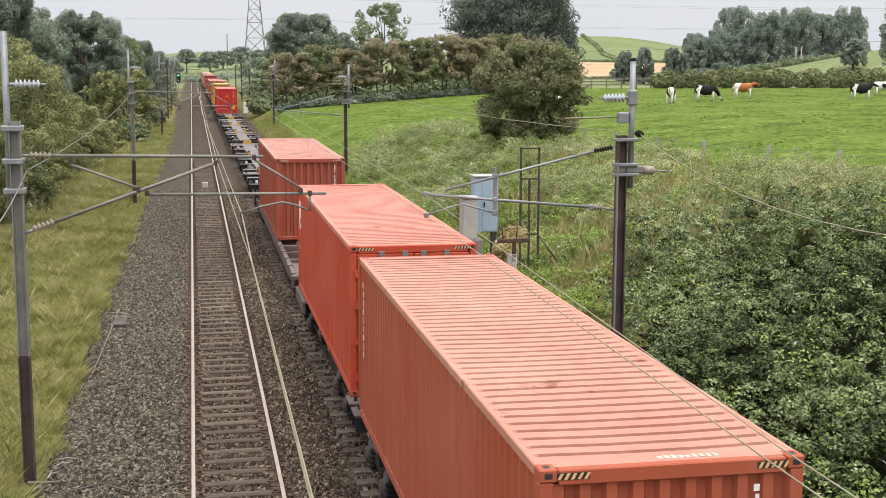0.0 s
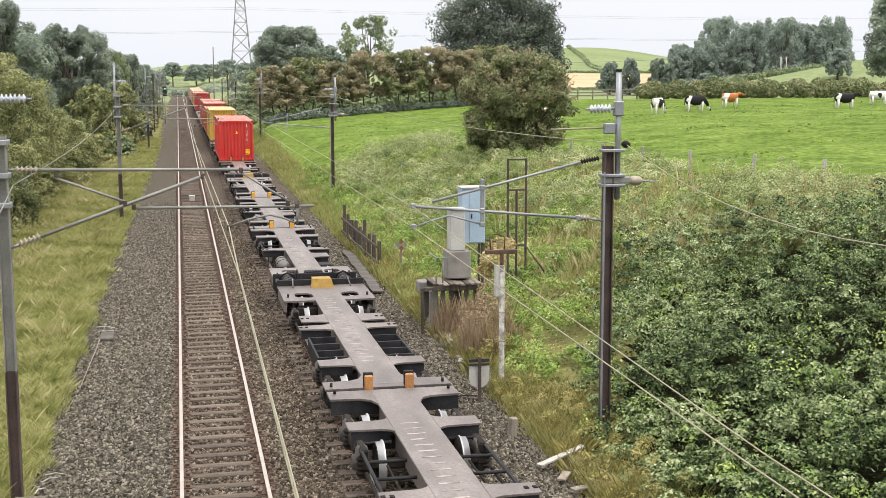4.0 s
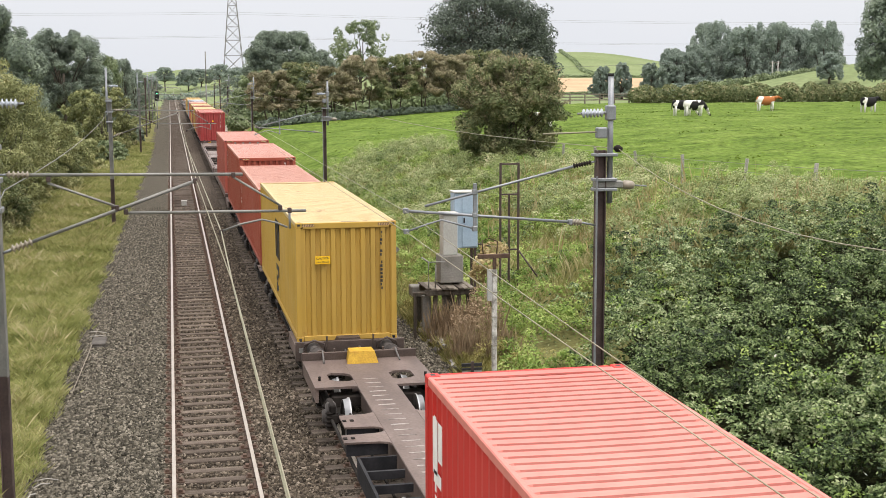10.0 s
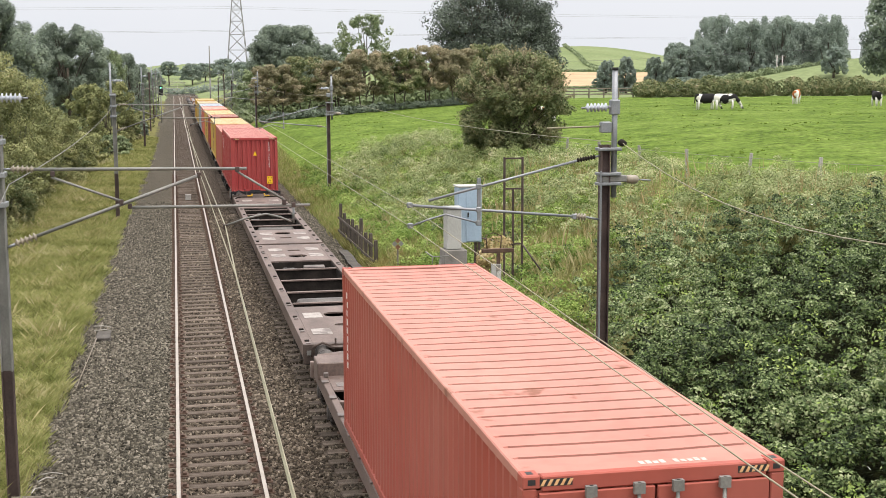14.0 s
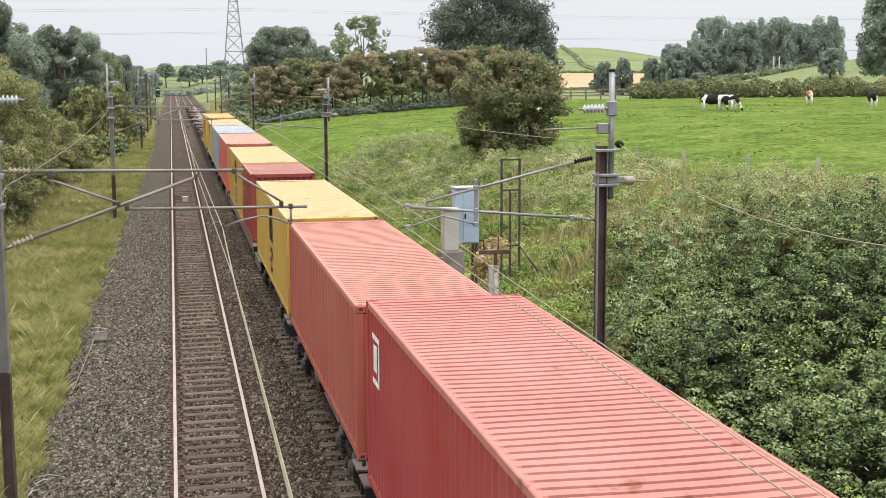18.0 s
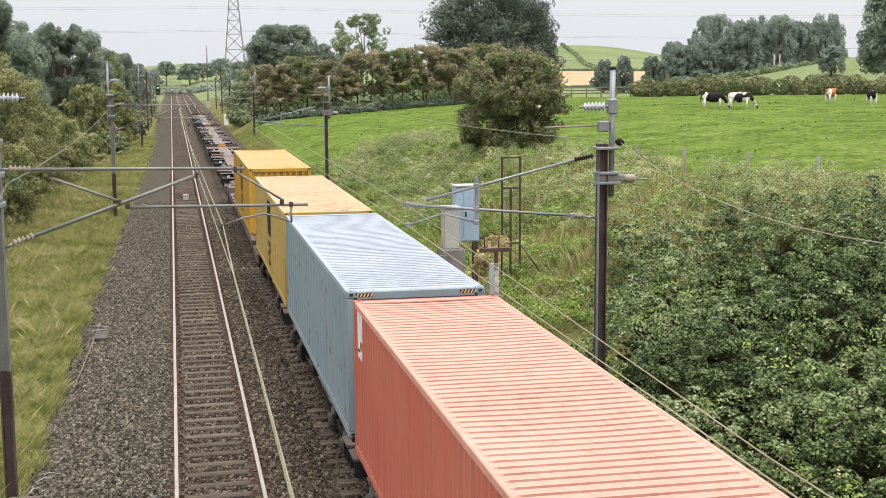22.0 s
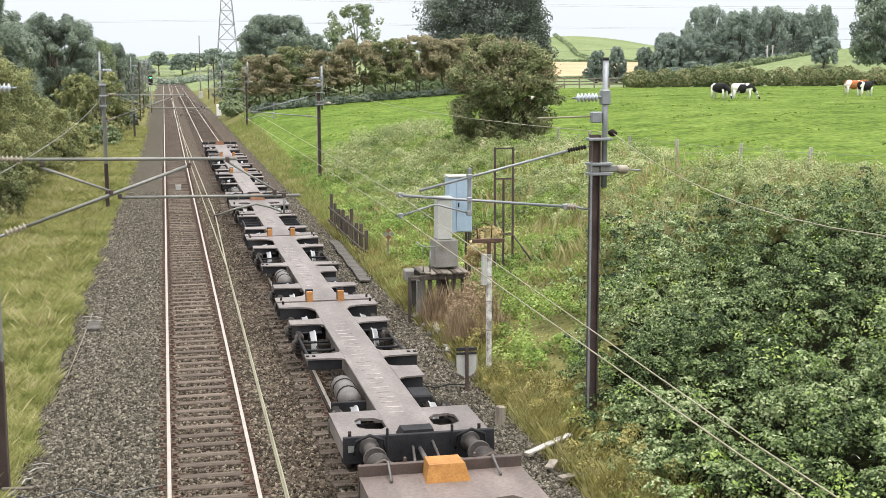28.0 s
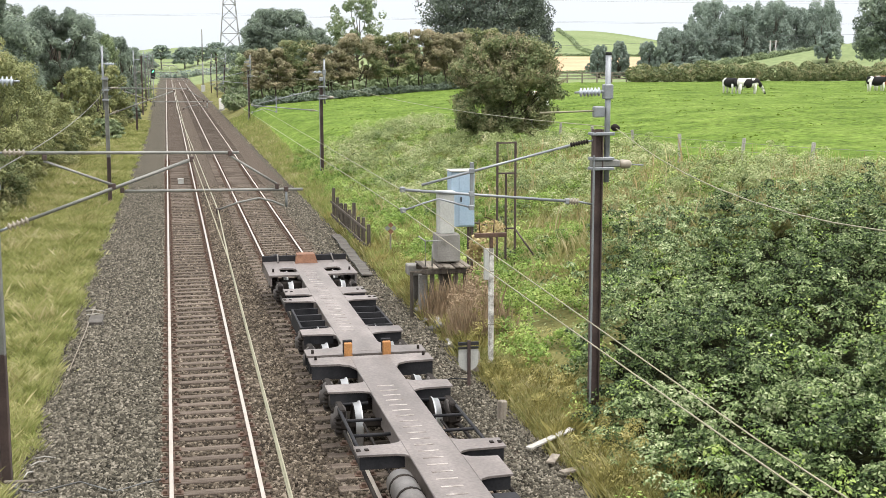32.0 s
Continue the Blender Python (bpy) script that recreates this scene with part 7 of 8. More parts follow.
hedge("thick green hedge along the top of the pasture", [(56, 150), (75, 152), (100, 154), (130, 158)], 2.3, 1.9, 42000, 0.28, M_HAWTHORN, 301)
# added low hedge, a stand-in for the shade at the hawthorns' foot
hedge("low hedge added for the dark shade below the hawthorns", [(10, 147), (22, 148.5), (34, 149)], 0.9, 1.0, 6000, 0.3, M_OAK, 302)
hedge("distant hedge below the ploughed field", [(80, 380), (130, 400), (175, 400)], 0.9, 1.6, 8000, 0.5, M_MIDTREE, 303)
hedge("distant hedge above the ploughed field", [(130, 582), (180, 585), (230, 588)], 1.4, 2.4, 5000, 0.6, M_MIDTREE, 304)
hedge("distant hedge climbing the green hill", [(252, 820), (236, 740), (214, 650), (203, 600)], 1.7, 2.2, 9000, 0.6, M_MIDTREE, 305)
hedge("distant hedge on the grassy slope", [(122, 279), (142, 281), (170, 282)], 2.0, 2.2, 12000, 0.45, M_MIDTREE, 306)
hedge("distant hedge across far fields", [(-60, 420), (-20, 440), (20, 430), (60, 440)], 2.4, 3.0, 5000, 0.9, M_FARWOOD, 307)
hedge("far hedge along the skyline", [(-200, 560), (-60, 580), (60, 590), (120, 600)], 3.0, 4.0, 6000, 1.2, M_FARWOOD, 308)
hedge("hedge behind the hawthorn row", [(9, 165), (30, 170), (41, 172)], 2.6, 2.6, 9000, 0.5, M_MIDTREE, 309)

# ---- pylon and its lines ----
py = empty("electricity_pylon", "tall grey lattice electricity pylon far away", "pylon")
PB, PH = 4.6, 54.0


def pylon_w(z):
    return PB + (1.3 - PB) * min(1, z / 38.0) if z < 38 else 1.3 - 0.5 * (z - 38) / 16


levels = [0, 8, 15, 21, 26, 30.5, 34.5, 38, 42, 46, 50, 54]
for sx in (-1, 1):
    for sy in (-1, 1):
        part("leg", tubes(([(sx * pylon_w(z), sy * pylon_w(z), z) for z in levels], 0.16), seg=4), M_OLDGALV, py)
for z0, z1 in zip(levels, levels[1:]):
    bm = bmesh.new()
    a, b = pylon_w(z0), pylon_w(z1)
    for q in (-1, 1):
        tube(bm, [(-a, q * a, z0), (b, q * b, z1)], 0.09, seg=4)
        tube(bm, [(a, q * a, z0), (-b, q * b, z1)], 0.09, seg=4)
        tube(bm, [(q * a, -a, z0), (q * b, b, z1)], 0.09, seg=4)
        tube(bm, [(-b, q * b, z1), (b, q * b, z1)], 0.08, seg=4)
    part("lattice", bm, M_OLDGALV, py)
for z, r in ((38, 8.5), (44, 10.5), (50, 8.0)):
    for s in (-1, 1):
        part("cross_arm", tubes(([(0, -0.8, z), (s * r, 0, z + 0.4)], 0.12), ([(0, 0.8, z), (s * r, 0, z + 0.4)], 0.12), ([(s * 0.9, 0, z + 2.4), (s * r, 0, z + 0.5)], 0.1), seg=4), M_OLDGALV, py)
py.matrix_basis = pose(28.8, 600, 9.0)
for i, (z, y) in enumerate(((36.6, 600), (36.0, 606), (25.6, 606), (26.0, 600))):
    wire("power_line", "thin high-voltage line across the sky", [(-330, y, z + 1), (28.8, y, z), (420, y, z - 2)], 0.034, M_OLDGALV, 2.0)["category"] = "power line"

for x, b in ((-330, -7.0), (420, -9.0)):
    copy_thing(py, pose(x, 603, b))

# tall slim mast beside the line, farm poles at the wood
tp = empty("tall_pole", "tall slim pale pole beside the line", "pole")
part("pole", tubes(([(0, 0, 0), (0, 0, 6)], 0.16), ([(0, 0, 6), (0, 0, 12.6)], 0.12)), M_OLDGALV, tp)
part("base_box", boxes((-0.4, 0.4, -0.3, 0.3, -0.1, 1.3), bevel=0.03), M_GREYBOX, tp)
tp.matrix_basis = pose(7.3, 270, -0.1)
up = None
for x, y in ((147.5, 300), (149.0, 300)):
    if up is None:
        up = empty("utility_pole", "wooden farm power pole before the wood", "pole", "farm poles")
        part("pole", tubes(([(0, 0, -0.5), (0, 0, 8.5)], 0.16)), M_PALECONC, up)
        part("cross_arm", boxes((-0.9, 0.9, -0.06, 0.06, 8.0, 8.15)), M_WOOD, up)
        up.matrix_basis = pose(x, y, gz(x, y))
    else:
        copy_thing(up, pose(x, y, gz(x, y)))
wire("farm_line", "thin farm power line on poles", [(60, 330, 9.5), (148, 300, 12.0), (260, 270, 17.0)], 0.03, M_DARKWIRE, 1.0)["category"] = "power line"

# signal gantry bars far down the line, a white cabinet, and lineside posts
for i, (x, y, h) in enumerate(((-3.0, 165, 7.2), (-3.0, 222, 7.4), (8.4, 225, 7.0), (-3.0, 300, 7.6), (8.4, 310, 7.4), (8.6, 175, 3.0))):
    ps = empty("lineside_post", "slim grey post beside the far line", "post", "lineside posts")
    part("post", boxes((-0.09, 0.09, -0.09, 0.09, -0.2, h), bevel=0.02), M_OLDGALV if i % 2 else M_BROWNSTEEL, ps)
    part("cap", boxes((-0.3, 0.3, -0.06, 0.06, h - 0.1, h), bevel=0.02), M_OLDGALV, ps)
    ps.matrix_basis = pose(x, y, 0)
cb = empty("lineside_cabinet", "small white cabinet beside the far line", "cabinet")
part("body", boxes((-0.35, 0.35, -0.3, 0.3, 0.1, 1.6), bevel=0.03), M_WHITE, cb)
part("plinth", boxes((-0.4, 0.4, -0.35, 0.35, -0.2, 0.1)), M_CONCRETE, cb)
cb.matrix_basis = pose(7.2, 178, -0.1)

# ---- pasture fence ----
fp = None
fence_pts = []
for i, y in enumerate((32.6, 36.8, 41.0, 45.2, 49.4, 53.6, 57.7, 61.8, 65.9, 70.5, 75)):
    x = float(fence_at(y))
    lean = random.uniform(-7, 7)
    if fp is None:
        fp = empty("fence_post", "weathered grey leaning timber fence post", "fence post", "pasture fence posts")
        part("stake", boxes((-0.065, 0.065, -0.055, 0.055, -0.4, 1.28), bevel=0.012), M_FENCEWOOD, fp)
        for z in (0.35, 0.7, 1.05):
            part("staple", boxes((-0.02, 0.02, -0.062, -0.0555, z, z + 0.03)), M_OLDGALV, fp)
        fp.matrix_basis = pose(x, y, gz(x, y), 0, lean)
    else:
        copy_thing(fp, pose(x, y, gz(x, y), random.uniform(-4, 4), lean, random.uniform(-20, 20)))
    fence_pts.append((x, y))
for h in (0.37, 0.72, 1.07):
    bm = bmesh.new()
    tube(bm, [(x, y - 0.062, gz(x, y) + h) for x, y in fence_pts], 0.008, seg=4)
    tagged(part("fence_wire", bm, M_OLDGALV), "slack wire strand of the pasture fence", "wire", "pasture fence wires")
# post-and-rail fence at the top of the pasture
rf = empty("rail_fence", "grey post-and-rail timber fence across the pasture", "fence")
for i in range(9):
    part("post", boxes((42 + i * 1.9 - 0.07, 42 + i * 1.9 + 0.07, -0.07, 0.07, -0.3, 1.25)), M_WOOD, rf)
for z in (0.4, 0.75, 1.1):
    part("rail", boxes((42, 57.4, -0.1, -0.072, z, z + 0.13)), M_WOOD, rf)
rf.matrix_basis = pose(0, 151, gz(50, 151))

# ---- lineside equipment on the bank ----
ec = empty("equipment_cabinet", "tall blue-grey steel equipment cabinet on legs", "cabinet")
cab = part("body", boxes((8.13, 8.84, -0.28, 0.28, 2.24, 3.88), bevel=0.02), M_BLUEGREY, ec)
part("door", boxes((8.36, 8.82, -0.305, -0.283, 2.28, 3.84), bevel=0.008), M_BLUEGREY, cab, "lighter blue cabinet door")
part("roof", boxes((8.10, 8.87, -0.33, 0.3, 3.885, 3.93), bevel=0.01), M_GREYBOX, cab)
part("door_lock", boxes((8.40, 8.44, -0.325, -0.306, 3.0, 3.14)), M_UNDER, cab)
for x in (8.2, 8.77):
    for y in (-0.22, 0.22):
        part("leg", boxes((x - 0.035, x + 0.035, y - 0.035, y + 0.035, 0.9, 2.235)), M_BROWNSTEEL, ec)
ec.matrix_basis = pose(0, 37.2, 0)
gc = empty("relay_box", "pale grey relay box on a concrete plinth", "cabinet")
part("body", boxes((7.66, 8.10, -0.25, 0.25, 2.12, 3.30), bevel=0.02), M_GREYBOX, gc)
part("lid", boxes((7.62, 8.14, -0.29, 0.29, 3.305, 3.36), bevel=0.01), M_GREYBOX, gc)
part("plinth", boxes((7.56, 8.26, -0.32, 0.32, 1.30, 2.115), bevel=0.03), M_CONCRETE, gc)
gc.matrix_basis = pose(0, 36.6, 0)
pf = empty("timber_platform", "ramshackle dark timber platform with a bent handrail", "platform")
for i in range(9):
    q = part("plank", boxes((-0.075, 0.07, -0.62 + random.uniform(-0.10, 0.04), 0.62, 0, 0.045), bevel=0.006), M_WOOD if i % 3 else M_DARKWOOD, pf)
    q.matrix_basis = pose(7.12 + i * 0.158, 0, 1.20 + random.uniform(-0.012, 0.012), 0, random.uniform(-2, 2), random.uniform(-1.5, 1.5))
part("beam", boxes((7.02, 8.50, -0.60, -0.50, 1.03, 1.19), bevel=0.012), M_DARKWOOD, pf)
part("beam", boxes((7.05, 8.40, 0.40, 0.50, 1.03, 1.19), bevel=0.012), M_DARKWOOD, pf)
for x, z0, lean in ((7.30, 0.0, 3), (7.66, 0.1, -4), (8.02, 0.2, 2), (8.36, 0.3, -3)):
    q = part("leg", boxes((-0.06, 0.06, -0.52, -0.41, -0.2, 1.02 - z0), bevel=0.012), M_DARKWOOD, pf)
    q.matrix_basis = pose(x, 0, z0, 0, lean)
part("retaining_slab", boxes((6.98, 7.24, -0.35, -0.22, -0.1, 1.0), bevel=0.02), M_CONCRETE, pf, "grey concrete slab on edge")
part("retaining_slab", boxes((7.70, 7.98, -0.2, -0.1, 0.1, 1.0), bevel=0.02), M_DARKCONC, pf)
part("side_post", boxes((6.66, 6.74, -0.72, -0.64, -0.3, 1.16), bevel=0.012), M_DARKWOOD, pf, "dark upright post before the platform")
part("side_rail", boxes((6.66, 7.06, -0.71, -0.65, 1.10, 1.17), bevel=0.01), M_DARKWOOD, pf)
part("handrail", tubes(([(7.14, -0.5, 1.25), (7.14, -0.5, 2.0), (7.62, -0.5, 2.0)], 0.022), ([(7.34, -0.5, 1.25), (7.36, -0.45, 1.9)], 0.022), ([(7.14, -0.5, 2.0), (7.14, 0.5, 2.0)], 0.022), seg=6), M_OLDGALV, pf)
pf.matrix_basis = pose(0, 36.4, 0)
cbk = empty("concrete_block", "low pale concrete block beside the platform", "block")
part("block", boxes((6.42, 6.98, -0.26, 0.26, 0.78, 1.10), bevel=0.03), M_CONCRETE, cbk)
part("footing", boxes((6.60, 6.90, -0.15, 0.15, -0.3, 0.775), bevel=0.02), M_DARKCONC, cbk)
cbk.matrix_basis = pose(0.45, 37.4, 0)
gt = empty("steel_frame", "dark brown upright steel ladder frame", "frame")
for x in (10.33, 10.93):
    part("upright", boxes((x - 0.032, x + 0.032, -0.04, 0.04, 0.2, 4.55), bevel=0.01), M_BROWNSTEEL, gt)
for z in (1.7, 3.5, 4.48):
    part("rung", boxes((10.364, 10.896, -0.03, 0.03, z, z + 0.05)), M_BROWNSTEEL, gt)
part("inner_post", boxes((10.62, 10.68, 0.1, 0.16, 0.4, 3.5)), M_BROWNSTEEL, gt)
part("stay", tubes(([(10.93, -0.05, 1.7), (11.4, -0.7, 0.9)], 0.03), ([(10.33, -0.05, 1.8), (9.4, -0.3, 2.0)], 0.025), seg=5), M_BROWNSTEEL, gt)
gt.matrix_basis = pose(0, 40, 0)
wp = empty("white_marker_post", "flaking white concrete post with ring clamps", "post")
part("post", boxes((7.37, 7.485, -0.055, 0.055, -0.2, 2.75), bevel=0.015), M_FLAKED, wp)
part("side_plate", boxes((7.25, 7.365, -0.05, 0.05, 2.0, 2.75), bevel=0.01), M_GREYBOX, wp)
part("head_bar", boxes((7.02, 7.80, -0.05, 0.05, 3.02, 3.12), bevel=0.01), M_RUST, wp, "rusty bar on the post's head")
part("neck", boxes((7.39, 7.46, -0.04, 0.04, 2.755, 3.015)), M_RUST, wp)
part("hoop", tubes(([(7.15, 0, 3.12), (7.12, 0, 3.45), (7.3, 0, 3.5), (7.5, 0, 3.42), (7.48, 0, 3.12)], 0.016), seg=5), M_RUST, wp)
for z in (0.9, 1.6, 2.2, 2.6):
    part("clamp", boxes((7.36, 7.495, -0.065, 0.065, z, z + 0.018)), M_WOOD, wp)
wp.matrix_basis = pose(0, 29.3, 0)
sb = empty("speed_board", "back of a round-bottomed white board with dark bands on a post", "sign")
bm = bmesh.new()
prof_b = [(-0.23, 0.70)] + [(0.23 * math.cos(a), 0.42 + 0.22 * math.sin(a)) for a in np.linspace(math.pi, 2 * math.pi, 9)] + [(0.23, 0.70)]
fr, bk = [bm.verts.new((a, -0.012, c)) for a, c in prof_b], [bm.verts.new((a, 0.012, c)) for a, c in prof_b]
bm.faces.new(fr), bm.faces.new(bk[::-1])
for i in range(len(prof_b)):
    bm.faces.new((fr[i], bk[i], bk[(i + 1) % len(prof_b)], fr[(i + 1) % len(prof_b)]))
part("board", bm, M_GREYBOX, sb)
part("band", boxes((-0.235, 0.235, -0.03, 0.03, 0.715, 0.76)), M_SIGNALBLACK, sb)
part("band", boxes((-0.235, 0.235, -0.03, 0.03, 0.80, 0.87)), M_SIGNALBLACK, sb)
part("post", boxes((-0.035, 0.035, -0.075, -0.032, -0.25, 0.92)), M_BROWNSTEEL, sb)
sb.matrix_basis = pose(6.5, 27.7, 0)
st = empty("timber_stump", "short grey timber stump at the ballast edge", "stump")
part("stump", boxes((-0.08, 0.08, -0.08, 0.08, -0.2, 0.30), bevel=0.02), M_WOOD, st)
st.matrix_basis = pose(6.55, 24.9, -0.05, 0, 4, 20)
copy_thing(st, pose(7.0, 29.0, 0.05, 0, -5, 10))
pl = tagged(part("loose_plank", boxes((-0.62, 0.62, -0.07, 0.07, -0.02, 0.02), bevel=0.006), M_FENCEWOOD), "pale broken plank lying at the foot of the bank", "plank")
pl.matrix_basis = pose(6.95, 22.75, 0.06, 0, -6, 31)
for x, y, a in ((6.75, 21.9, 60), (6.9, 21.2, 20)):
    q = tagged(part("loose_plank", boxes((-0.25, 0.25, -0.08, 0.08, -0.02, 0.02), bevel=0.006), M_WOOD), "grey scrap of timber on the ballast", "plank")
    q.matrix_basis = pose(x, y, -0.06, 0, 0, a)
fn = empty("timber_fence", "old dark leaning timber fence beside the track", "fence")
for i, y in enumerate(np.linspace(47.4, 57.0, 9)):
    tall = 1.05 + (0.42 if i in (3, 8) else 0.12 * (i % 2))
    part("post", boxes((-0.065, 0.065, y - 0.065, y + 0.065, -0.3, tall), bevel=0.014), M_DARKWOOD, fn)
for i, y in enumerate(np.linspace(47.9, 56.6, 15)):
    part("picket", boxes((-0.095, -0.064, y - 0.07, y + 0.07, 0.10, 0.92 + 0.06 * (i % 3)), bevel=0.006), M_DARKWOOD, fn)
for z in (0.22, 0.80):
    part("rail", boxes((-0.135, -0.098, 47.3, 57.1, z, z + 0.10), bevel=0.006), M_DARKWOOD, fn)
fn.matrix_basis = pose(7.75, 0, -0.05, 0, 0, 0.6)
ls = empty("limit_sign", "small white and red diamond sign on the fence end", "sign")
part("post", boxes((-0.03, 0.03, -0.03, 0.03, -0.2, 0.75)), M_WOOD, ls)
for i, (dx, dz, m) in enumerate(((-0.12, 0, M_OLDGALV), (0.12, 0, M_OLDGALV), (0, 0.12, M_RUSTHOOD), (0, -0.12, M_RUSTHOOD))):
    q = part("diamond", boxes((-0.075, 0.075, -0.012, 0.012, -0.075, 0.075)), m, ls)
    q.matrix_basis = pose(dx, -0.05, 0.95 + dz, 0, 45)
ls.matrix_basis = pose(7.95, 46.6, 0)
tr = empty("cable_trough", "concrete cable trough lids along the cess", "cable trough")
for i in range(10):
    q = part("lid", boxes((-0.19, 0.19, -0.49, 0.49, -0.06, 0.0), bevel=0.01), M_DARKCONC, tr)
    q.matrix_basis = pose(6.43 + 0.02 * (i % 3) + i * 0.022, 42.8 + i, -0.02, 0, random.uniform(-1.5, 1.5), random.uniform(-1, 1))
fb = empty("track_box", "small pale grey box between the rails", "box")
part("body", boxes((-0.16, 0.16, -0.2, 0.2, -0.15, 0.12), bevel=0.02), M_GREYBOX, fb)
part("lid", boxes((-0.18, 0.18, -0.22, 0.22, 0.122, 0.145), bevel=0.008), M_PALECONC, fb)
fb.matrix_basis = pose(0.62, 76.5, 0)
ct = empty("cess_box", "low flat concrete chamber lid at the verge", "chamber lid")
part("lid", boxes((-0.19, 0.19, -0.5, 0.5, -0.05, 0.02), bevel=0.015), M_DARKCONC, ct)
part("frame", boxes((-0.22, 0.22, -0.54, 0.54, -0.25, -0.052)), M_DARKCONC, ct)
ct.matrix_basis = pose(-2.15, 36.6, -0.03)
cp = empty("cable_loop", "thin dark cable lying over the ballast", "cable")
part("cable", tubes(([(-2.85, 22.2, 0.0), (-2.4, 21.9, -0.04), (-1.7, 22.4, -0.06), (-1.1, 21.8, -0.08), (-0.6, 22.1, -0.06), (-0.2, 22.4, -0.1)], 0.014), seg=5), M_DARKWIRE, cp)
part("pipe_end", tubes(([(-2.95, 22.3, 0.05), (-2.45, 22.35, 0.02)], 0.03), seg=6), M_WOOD, cp)

# pale broken rubble at the ballast edge below the platform
rr = np.random.default_rng(77)
for i in range(26):
    bm = bmesh.new()
    bmesh.ops.create_icosphere(bm, subdivisions=1, radius=0.10 + 0.10 * rr.uniform())
    for v in bm.verts:
        v.co = Vector((v.co.x * rr.uniform(0.7, 1.3), v.co.y * rr.uniform(0.7, 1.3), v.co.z * rr.uniform(0.4, 0.8)))
    q = tagged(part("rubble_stone", bm, M_PALECONC if i % 3 == 0 else M_CONCRETE), "broken pale stone at the ballast edge", "stone", "rubble stones")
    yy = 27.5 + 9.5 * rr.uniform()
    xx = 6.55 + 0.45 * rr.uniform() + 0.04 * (yy - 27.5)
    q.matrix_basis = pose(xx, yy, gz(xx, yy) + 0.10, rr.uniform(0, 30), rr.uniform(0, 30), rr.uniform(0, 180))

tagged(part("ground_pipe", tubes(([(-2.28, 38.6, -0.04), (-2.34, 35.0, -0.02), (-2.46, 30.5, -0.03)], 0.014), seg=6), M_WOOD), "thin grey pipe lying along the ballast edge", "pipe")
for x, y, a, ln in ((-2.5, 23.6, 62, 0.5), (-2.62, 23.0, 80, 0.55), (-2.42, 23.9, 20, 0.4), (-2.2, 37.4, 35, 0.6), (-2.25, 38.0, 10, 0.5)):
    q = tagged(part("dry_stick", tubes(([(-ln / 2, 0, 0), (0, 0.02, 0.03), (ln / 2, 0, 0)], 0.014), seg=5), M_FENCEWOOD), "pale dry stick lying on the ballast edge", "stick", "dry sticks")
    q.matrix_basis = pose(x, y, -0.06, 0, 8, a)

tagged(part("ground_cable", tubes(([(5.55, 28.4, -0.12), (5.85, 28.0, -0.10), (6.2, 28.1, -0.06), (6.5, 27.9, -0.04), (6.7, 28.3, -0.08)], 0.018), seg=6), M_SIGNALBLACK), "black cable lying on the ballast beside the board", "cable")

# withered growth round the platform
thicket("withered_ivy", "straw-brown withered leaves beside the white post", [(7.75, 31.5, 2.6), (8.05, 31.8, 2.9), (7.6, 31.6, 2.3)], [(0.35, 0.3, 0.28), (0.4, 0.3, 0.2), (0.25, 0.25, 0.25)], 700, 0.10, M_STRAWLEAF, 320, "plants")
thicket("dead_stems", "red-brown dead docks below the platform", [(7.9, 34.4, 0.5), (8.4, 34.0, 0.8), (7.7, 33.2, 0.4), (8.6, 35.0, 1.0)], [(0.5, 0.5, 0.5)] * 4, 3400, 0.06, M_DEADDOCK, 321, "plants")
grass("dead_stalks", "thin red-brown dead stalks below the platform", 5200, 7.0, 8.7, 31.5, 36.2, 0.95, 0.010, M_DEADDOCK, 323, lambda x, y: np.clip(0.5 + lumpy(x, y, 2.1, 3), 0, 1), 1.0, 0.18)


# ---- cows ----
def hide(name, dark, share):
    m, n, l, b = shader(name, 0.9, 0, 0.2)
    no, r = noisy(n, l, 1.3, 1.5), ramp(n, [(share - 0.01, dark), (share + 0.01, (0.68, 0.66, 0.60))])
    l.new(no.outputs["Fac"], r.inputs["Fac"])
    l.new(r.outputs["Color"], b.inputs["Base Color"])
    return m


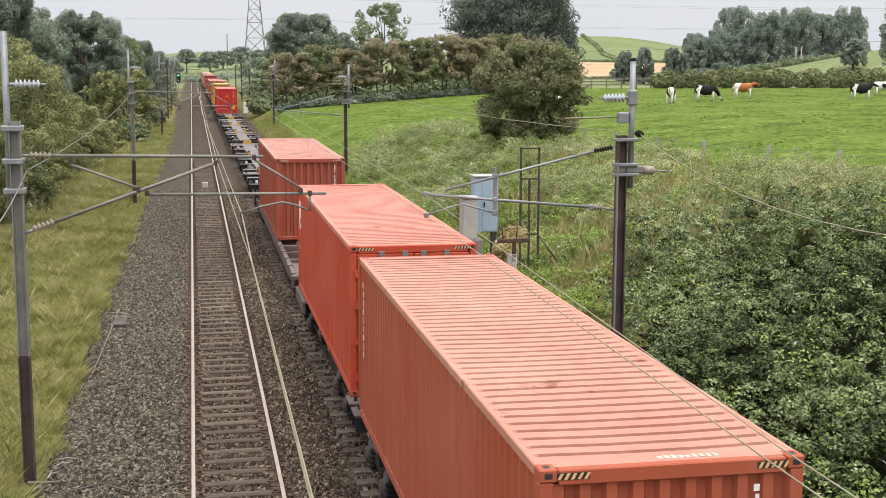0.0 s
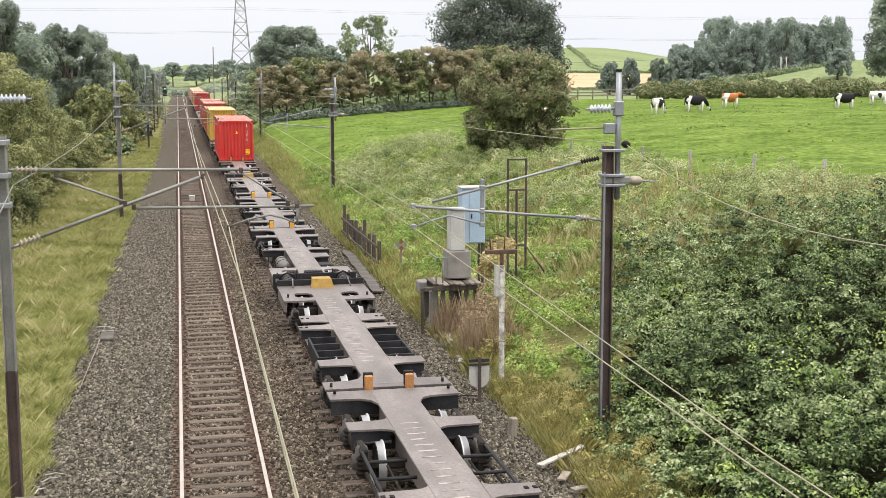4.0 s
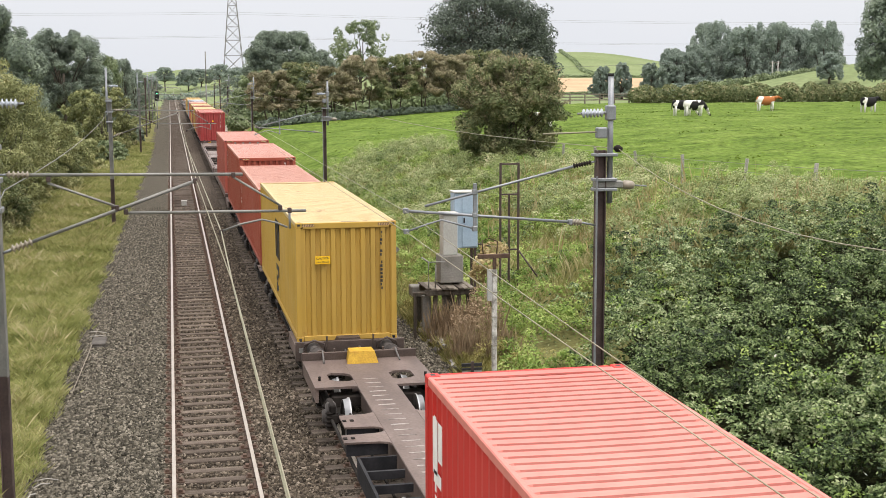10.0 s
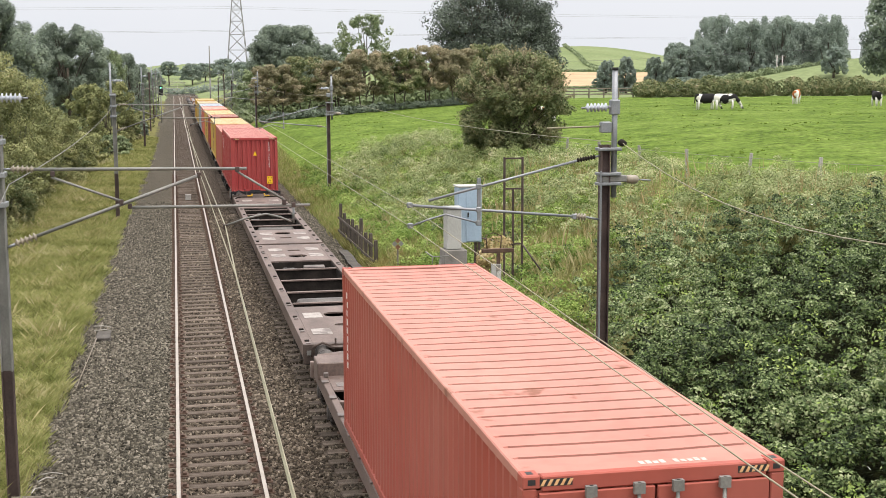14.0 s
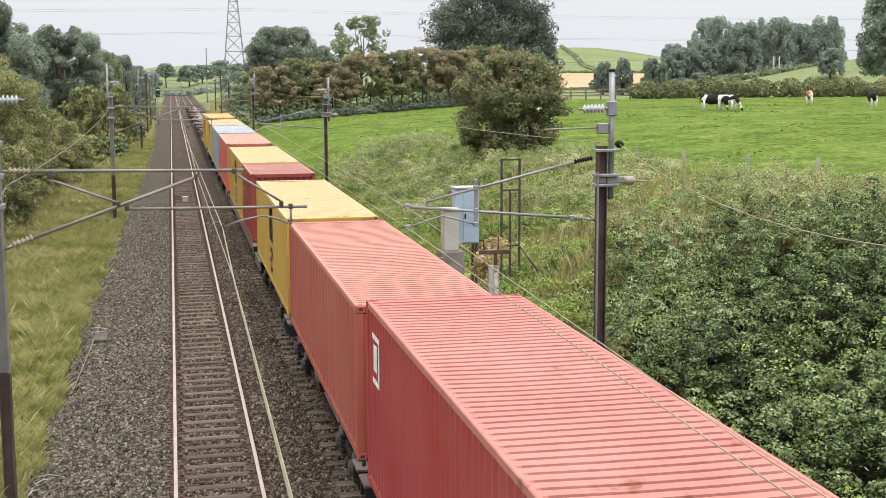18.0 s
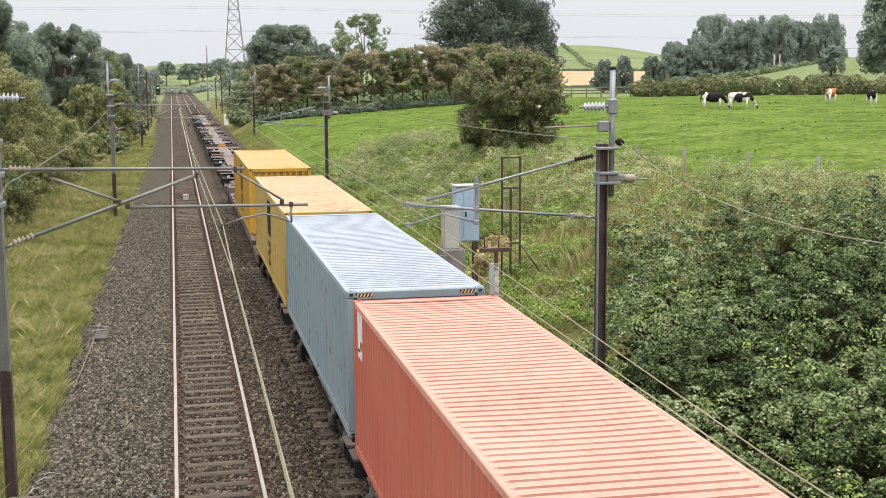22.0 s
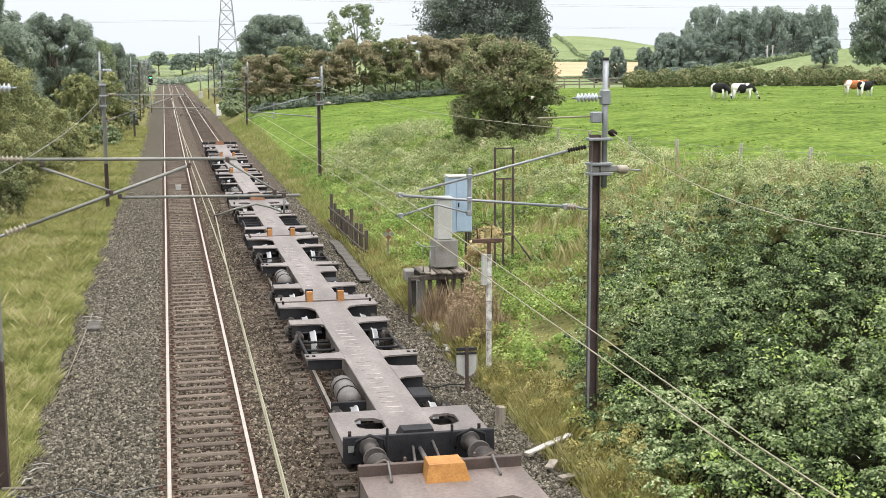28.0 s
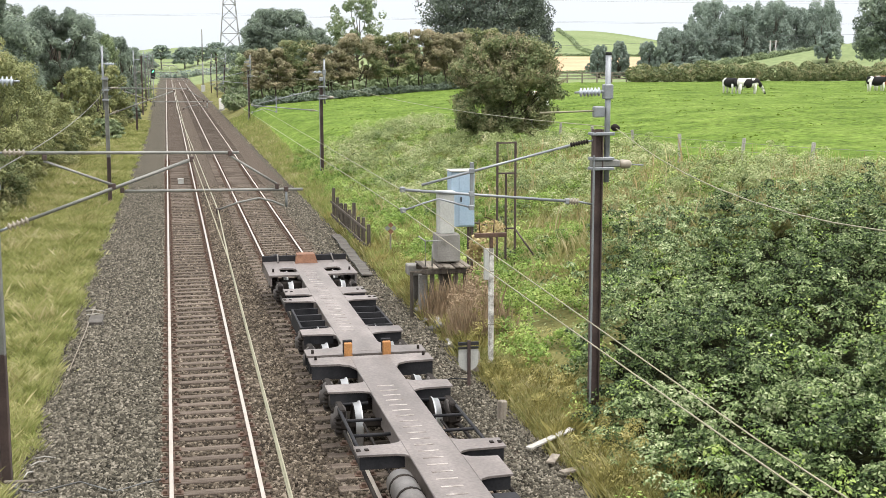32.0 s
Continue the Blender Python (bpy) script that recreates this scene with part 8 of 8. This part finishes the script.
def cow(label, coat, dark, grazing):
    """A dairy cow that faces +x, its feet at z = 0."""
    top = empty("cow", label, "cow", "cows in the pasture")
    bm = bmesh.new()
    rings = [(-0.95, 1.02, 0.10, 0.16), (-0.85, 1.02, 0.27, 0.34), (-0.5, 0.98, 0.33, 0.40), (0.0, 0.94, 0.38, 0.44), (0.45, 0.97, 0.33, 0.42), (0.75, 1.03, 0.24, 0.35), (0.92, 1.10, 0.15, 0.22)]
    vs = [[bm.verts.new((x, ry * math.cos(k * math.pi / 6), z + rz * math.sin(k * math.pi / 6))) for k in range(12)] for x, z, ry, rz in rings]
    for a, b in zip(vs, vs[1:]):
        for k in range(12):
            bm.faces.new((a[k], a[(k + 1) % 12], b[(k + 1) % 12], b[k])).smooth = True
    bm.faces.new(vs[0][::-1]), bm.faces.new(vs[-1])
    part("body", bm, coat, top)
    h = (1.40, 0.0, 0.38) if grazing else (1.28, 0.0, 1.30)
    bm = bmesh.new()
    tube(bm, [(0.8, 0, 1.12), ((0.8 + h[0]) / 2, 0, (1.12 + h[2]) / 2 + 0.08), (h[0] - 0.05, 0, h[2] + 0.03)], 0.21, 0.12, seg=10)
    part("neck", bm, coat, top)
    bm = bmesh.new()
    tip = (h[0] + 0.18, 0, h[2] - 0.33) if grazing else (h[0] + 0.38, 0, h[2] - 0.16)
    lathe(bm, (h[0] - 0.12, 0, h[2] + 0.06), tip, [(0, 0.06), (0.15, 0.125), (0.45, 0.115), (0.75, 0.085), (1, 0.06)], 10)
    head = part("head", bm, dark, top)
    for s in (-1, 1):
        part("ear", tubes(([(h[0] - 0.06, s * 0.1, h[2] + 0.06), (h[0] - 0.1, s * 0.27, h[2] + 0.07)], 0.035), seg=6), dark, head)
    for x, m in ((-0.72, coat), (0.62, M_COWWHITE)):
        for s in (-1, 1):
            bm = bmesh.new()
            tube(bm, [(x, s * 0.20, 0.85), (x + 0.03, s * 0.20, 0.42), (x, s * 0.20, 0.0)], 0.12 if x < 0 else 0.10, 0.055, seg=8)
            part("leg", bm, M_COWWHITE, top)
    part("tail", tubes(([(-0.93, 0, 1.22), (-1.02, 0, 1.0), (-1.03, 0, 0.55)], 0.025), seg=5), dark, top)
    bm = bmesh.new()
    lathe(bm, (-0.55, 0, 0.62), (-0.25, 0, 0.62), [(0, 0.08), (0.4, 0.17), (1, 0.08)], 8)
    part("udder", bm, M_COWWHITE, top)
    return top


H_BW, H_B, H_R = hide("black_and_white_hide", (0.018, 0.017, 0.017), 0.47), hide("mostly_black_hide", (0.016, 0.015, 0.015), 0.60), hide("red_and_white_hide", (0.36, 0.13, 0.045), 0.52)
COWS = dict(
    patched=cow("black and white patched cow walking and grazing", H_BW, H_B, True),
    black=cow("mostly black dairy cow grazing in the pasture", H_B, H_B, True),
    brown=cow("red-brown and white cow walking over the pasture", H_R, H_R, False),
    edge=cow("black cow with white legs at the pasture's edge", H_B, H_B, False),
    pale=cow("white cow with few dark patches", hide("white_patched_hide", (0.02, 0.02, 0.02), 0.36), H_BW, False),
    bush=cow("white and tan cow grazing behind the hawthorn", hide("tan_and_white_hide", (0.35, 0.2, 0.1), 0.42), M_COWWHITE, True))


# ---- what moves ----
def motions():
    for ob, s in WAGONS:
        walk(ob, [(0.0, pose(XT, s, 0)), (32.0, pose(XT, s - SPEED * 32.0, 0))])
    for ob, s, turn in TWINS:
        walk(ob, [(0.0, pose(XT, s, 0, 0, 0, turn)), (32.0, pose(XT, s - SPEED * 32.0, 0, 0, 0, turn))])
    for ob, s in LOADS:
        walk(ob, [(0.0, pose(XT, s, DECK + 0.014)), (32.0, pose(XT, s - SPEED * 32.0, DECK + 0.014))])

    # cows: seconds, degrees right of the line's direction as seen from the bridge, metres along, heading
    graze = dict(
        patched=((0, 20.99, 104.5, 60), (3, 20.99, 104.5, 55), (6, 21.38, 104.5, 10), (9, 22.54, 104.5, 0), (12, 23.54, 104.5, 0), (14, 24.06, 104.5, -20), (17, 24.29, 104.5, -55), (20, 24.33, 104.5, -60), (22, 24.77, 104, -25), (24, 25.04, 104, -12), (28, 25.18, 104, -10), (32, 25.31, 104, -8)),
        black=((0, 22.46, 106.5, 0), (3, 22.62, 106.5, 5), (7, 22.59, 106.5, 12), (9, 22.42, 106.5, 5), (12, 22.64, 106.5, 0), (14, 23.23, 106.5, 0), (18, 23.6, 106.5, -5), (22, 23.62, 106.5, -10), (24, 23.84, 106.5, -30), (28, 24.24, 106.5, -70), (32, 24.57, 106.5, -80)),
        brown=((0, 24.04, 112.5, 0), (3, 24.01, 112.5, 5), (6, 24.7, 114.5, 50), (8, 25.17, 114.5, 45), (10, 25.95, 114.5, 0), (12, 26.64, 115.5, 0), (13, 26.82, 116, 30), (15, 27.25, 117, 60), (18, 27.71, 118, 60), (20, 28.23, 117.5, 5), (22, 28.55, 116.5, 40), (23, 28.83, 115.5, 0), (25, 29.2, 115, 0), (28, 29.78, 113, 0), (32, 30.83, 110, 0)),
        edge=((0, 28.9, 106, 0), (3, 28.85, 106, 0), (6, 29.0, 106, 0), (8, 29.89, 106, 0), (10, 30.16, 106.5, 20), (13, 30.3, 107, 75), (22, 30.2, 107, 75), (26, 30.24, 107, 70), (29, 30.28, 107.5, 5), (32, 30.56, 107.5, 0)),
        pale=((0, 29.75, 118, 0), (3, 29.85, 118, 0), (6, 31.2, 118, 0), (32, 33.0, 118, 0)),
        bush=((0, 16.3, 100, 150), (32, 16.3, 100, 150)))
    for key, steps in graze.items():
        rows = []
        for t, deg, y, turn in steps:
            x = y * math.tan(radians(deg))
            rows.append((t, pose(x, y, gz(x, y) - 0.02, 0, 0, turn)))
        walk(COWS[key], rows)


motions()
